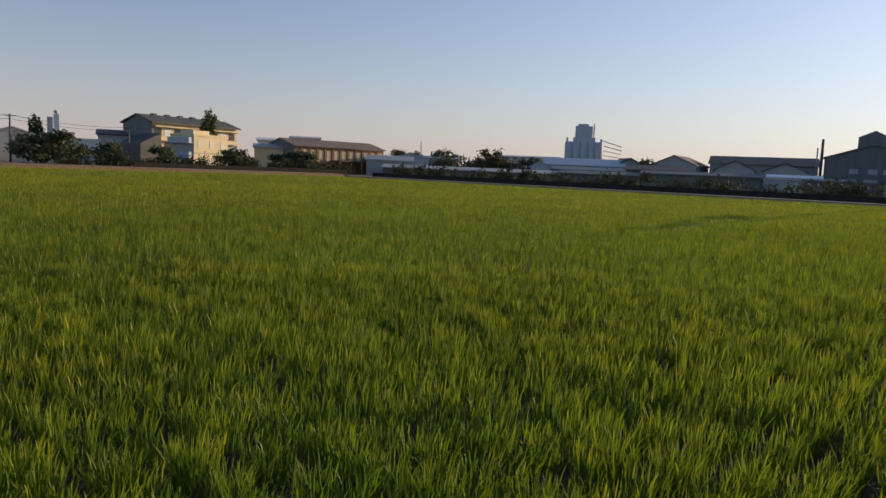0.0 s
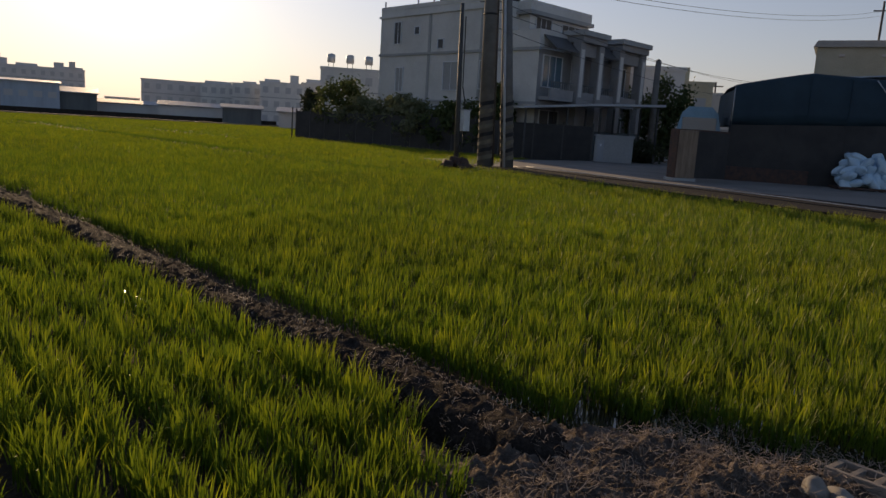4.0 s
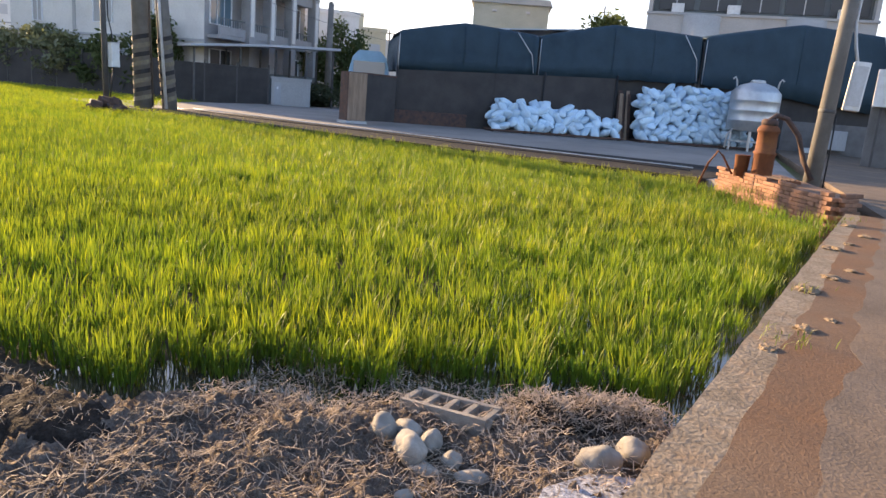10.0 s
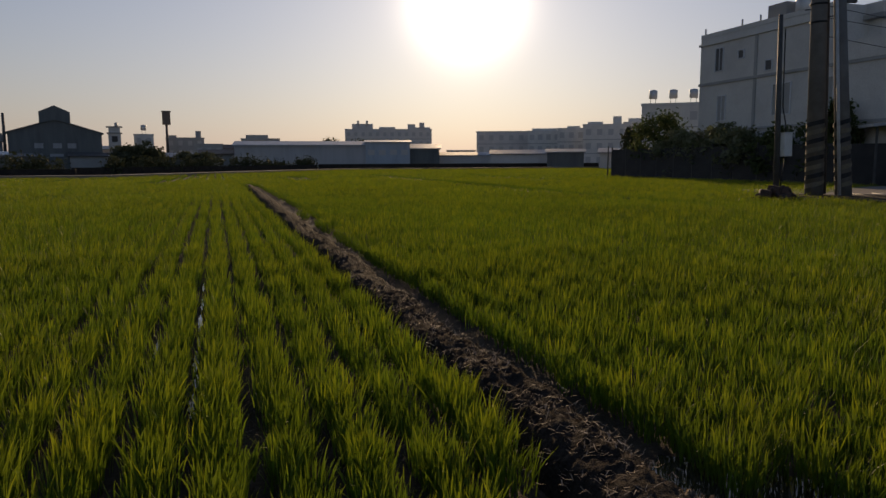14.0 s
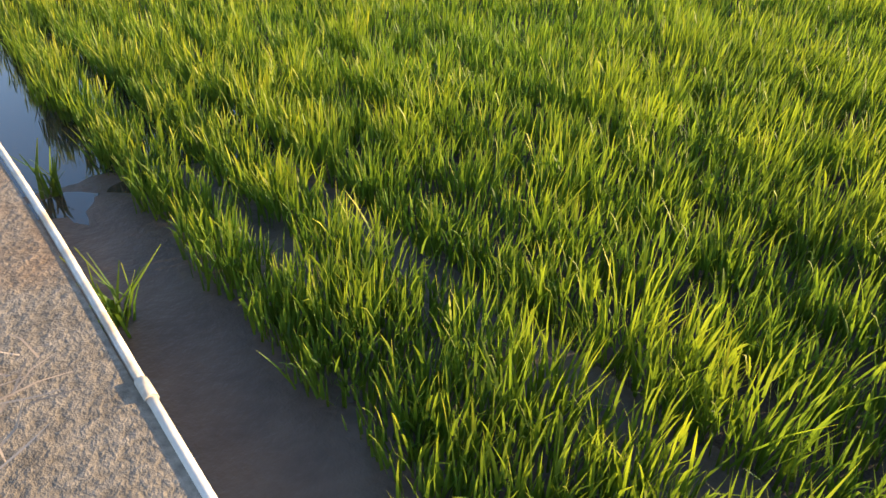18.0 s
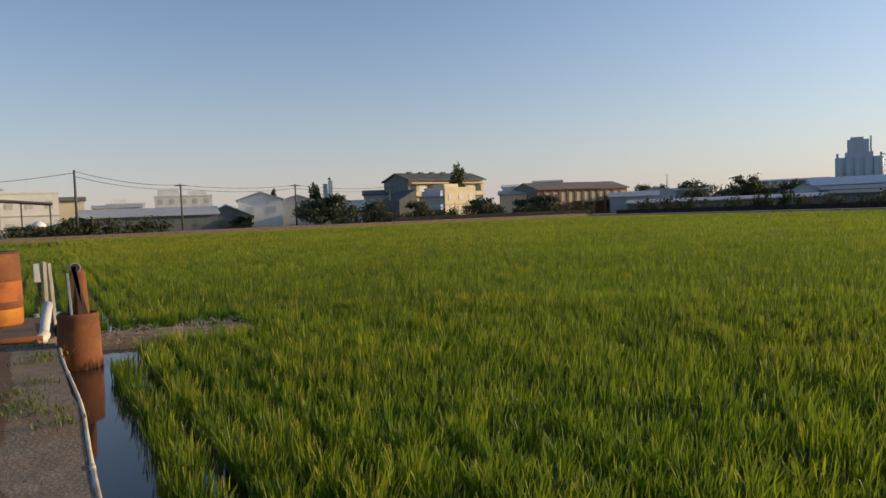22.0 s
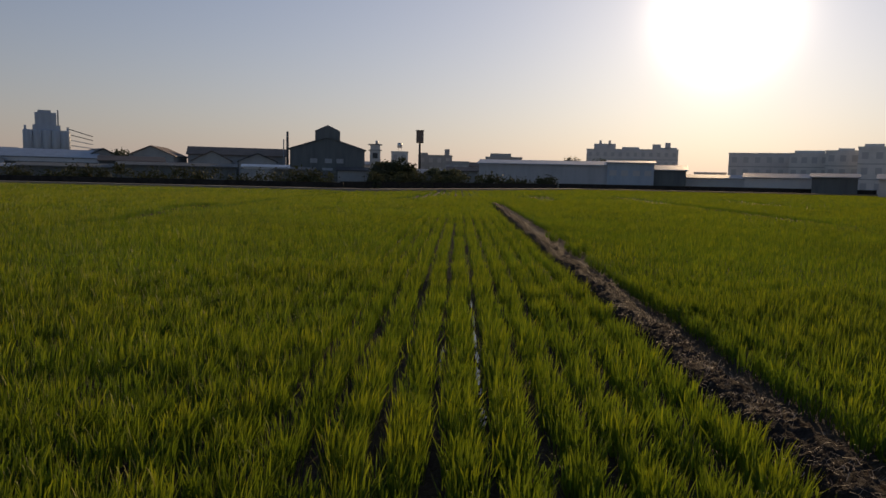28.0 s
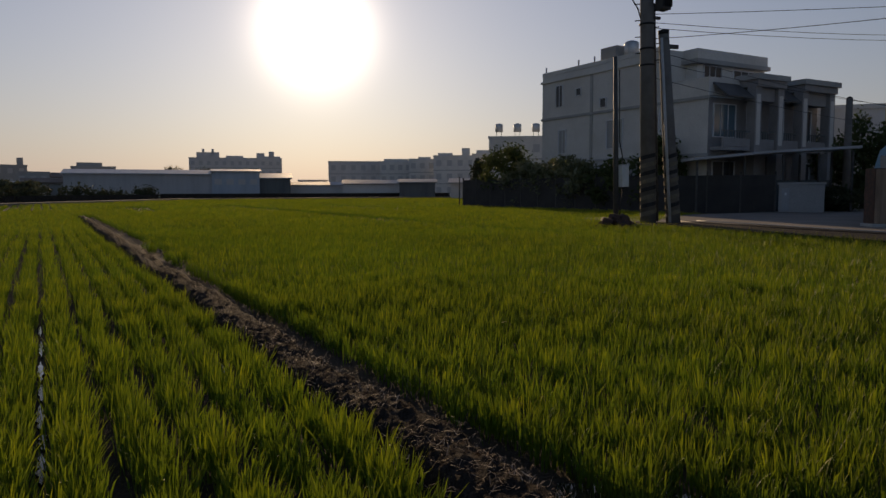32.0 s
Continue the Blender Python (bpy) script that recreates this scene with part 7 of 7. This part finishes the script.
hedge_row((-14, 78), (-80, 78), 1.7, 220, 31, "dark scrub along the far road")
hedge_row((-88, 32), (-88, 76), 1.8, 160, 32, "dark scrub along the far road")
hedge_row((-86, -2), (-86, 12), 1.7, 60, 33, "brown-green scrub beside the corrugated shed")
hedge_row((-10, 80), (17, 124), 1.7, 140, 34, "dark scrub along the far road")

# poles and wires of the far roads
PA = [(-87.9, 88, 7.6, 0.0), (-80.8, 110, 7.0, 0.3), (-72.3, 122, 7.1, 0.3), (-64.9, 140, 7.0, 0.3)]
for b, dd, h, a in PA:
    pole_far(b, dd, h, (a,) if a else (), "plain dark utility pole at the far road")
pole_far(-92.9, 110, 8.7, (0.5, 1.1), "utility pole with cross arms behind the shed")
for (b0, d0, h0, _), (b1, d1, h1, _) in zip(PA, PA[1:]):
    for dz in (0.15, 0.7):
        p, q = spot(b0, d0).translation, spot(b1, d1).translation
        wire("wire", (p.x, p.y, h0 - dz), (q.x, q.y, h1 - dz), 0.5, r=0.03)
p, q = spot(-97, 112).translation, spot(PA[0][0], PA[0][1]).translation
wire("wire", (p.x, p.y, 7.4), (q.x, q.y, 7.3), 0.4, r=0.03)
pole_far(73.5, 80, 15.9, (0.9,), "tall wooden utility pole with one cross arm", 0.14)
pole_far(79.7, 110, 16.2, (0.9,), "utility pole with one cross arm behind the tree", 0.14)
pole_far(63.5, 85, 8.5, (0.5,), "short utility pole among the houses", 0.12)
pole_far(64.5, 120, 9.5, (0.4,), "thin utility pole among the houses", 0.12)
top = Vector((20.5, 19.1, 0))
for z0, bb, dd, z1, sag in ((7.0, 101, 30, 6.9, 0.5), (7.9, 96, 60, 10.5, 0.6), (8.6, 92, 60, 14.5, 0.7), (9.4, 88, 60, 17.0, 0.7), (10.6, 84, 80, 22, 0.8), (6.6, 66, 70, 7.2, 0.5), (6.2, 68, 72, 7.4, 0.6), (7.4, 73.5, 80, 14.6, 0.9), (7.6, 73.5, 80, 15.0, 0.9), (5.6, 66.5, 75, 6.2, 0.6)):
    q = spot(bb, dd).translation
    wire("wire", (top.x, top.y, z0), (q.x, q.y, z1), sag, "thin black overhead wire from the tall pole", 0.012)
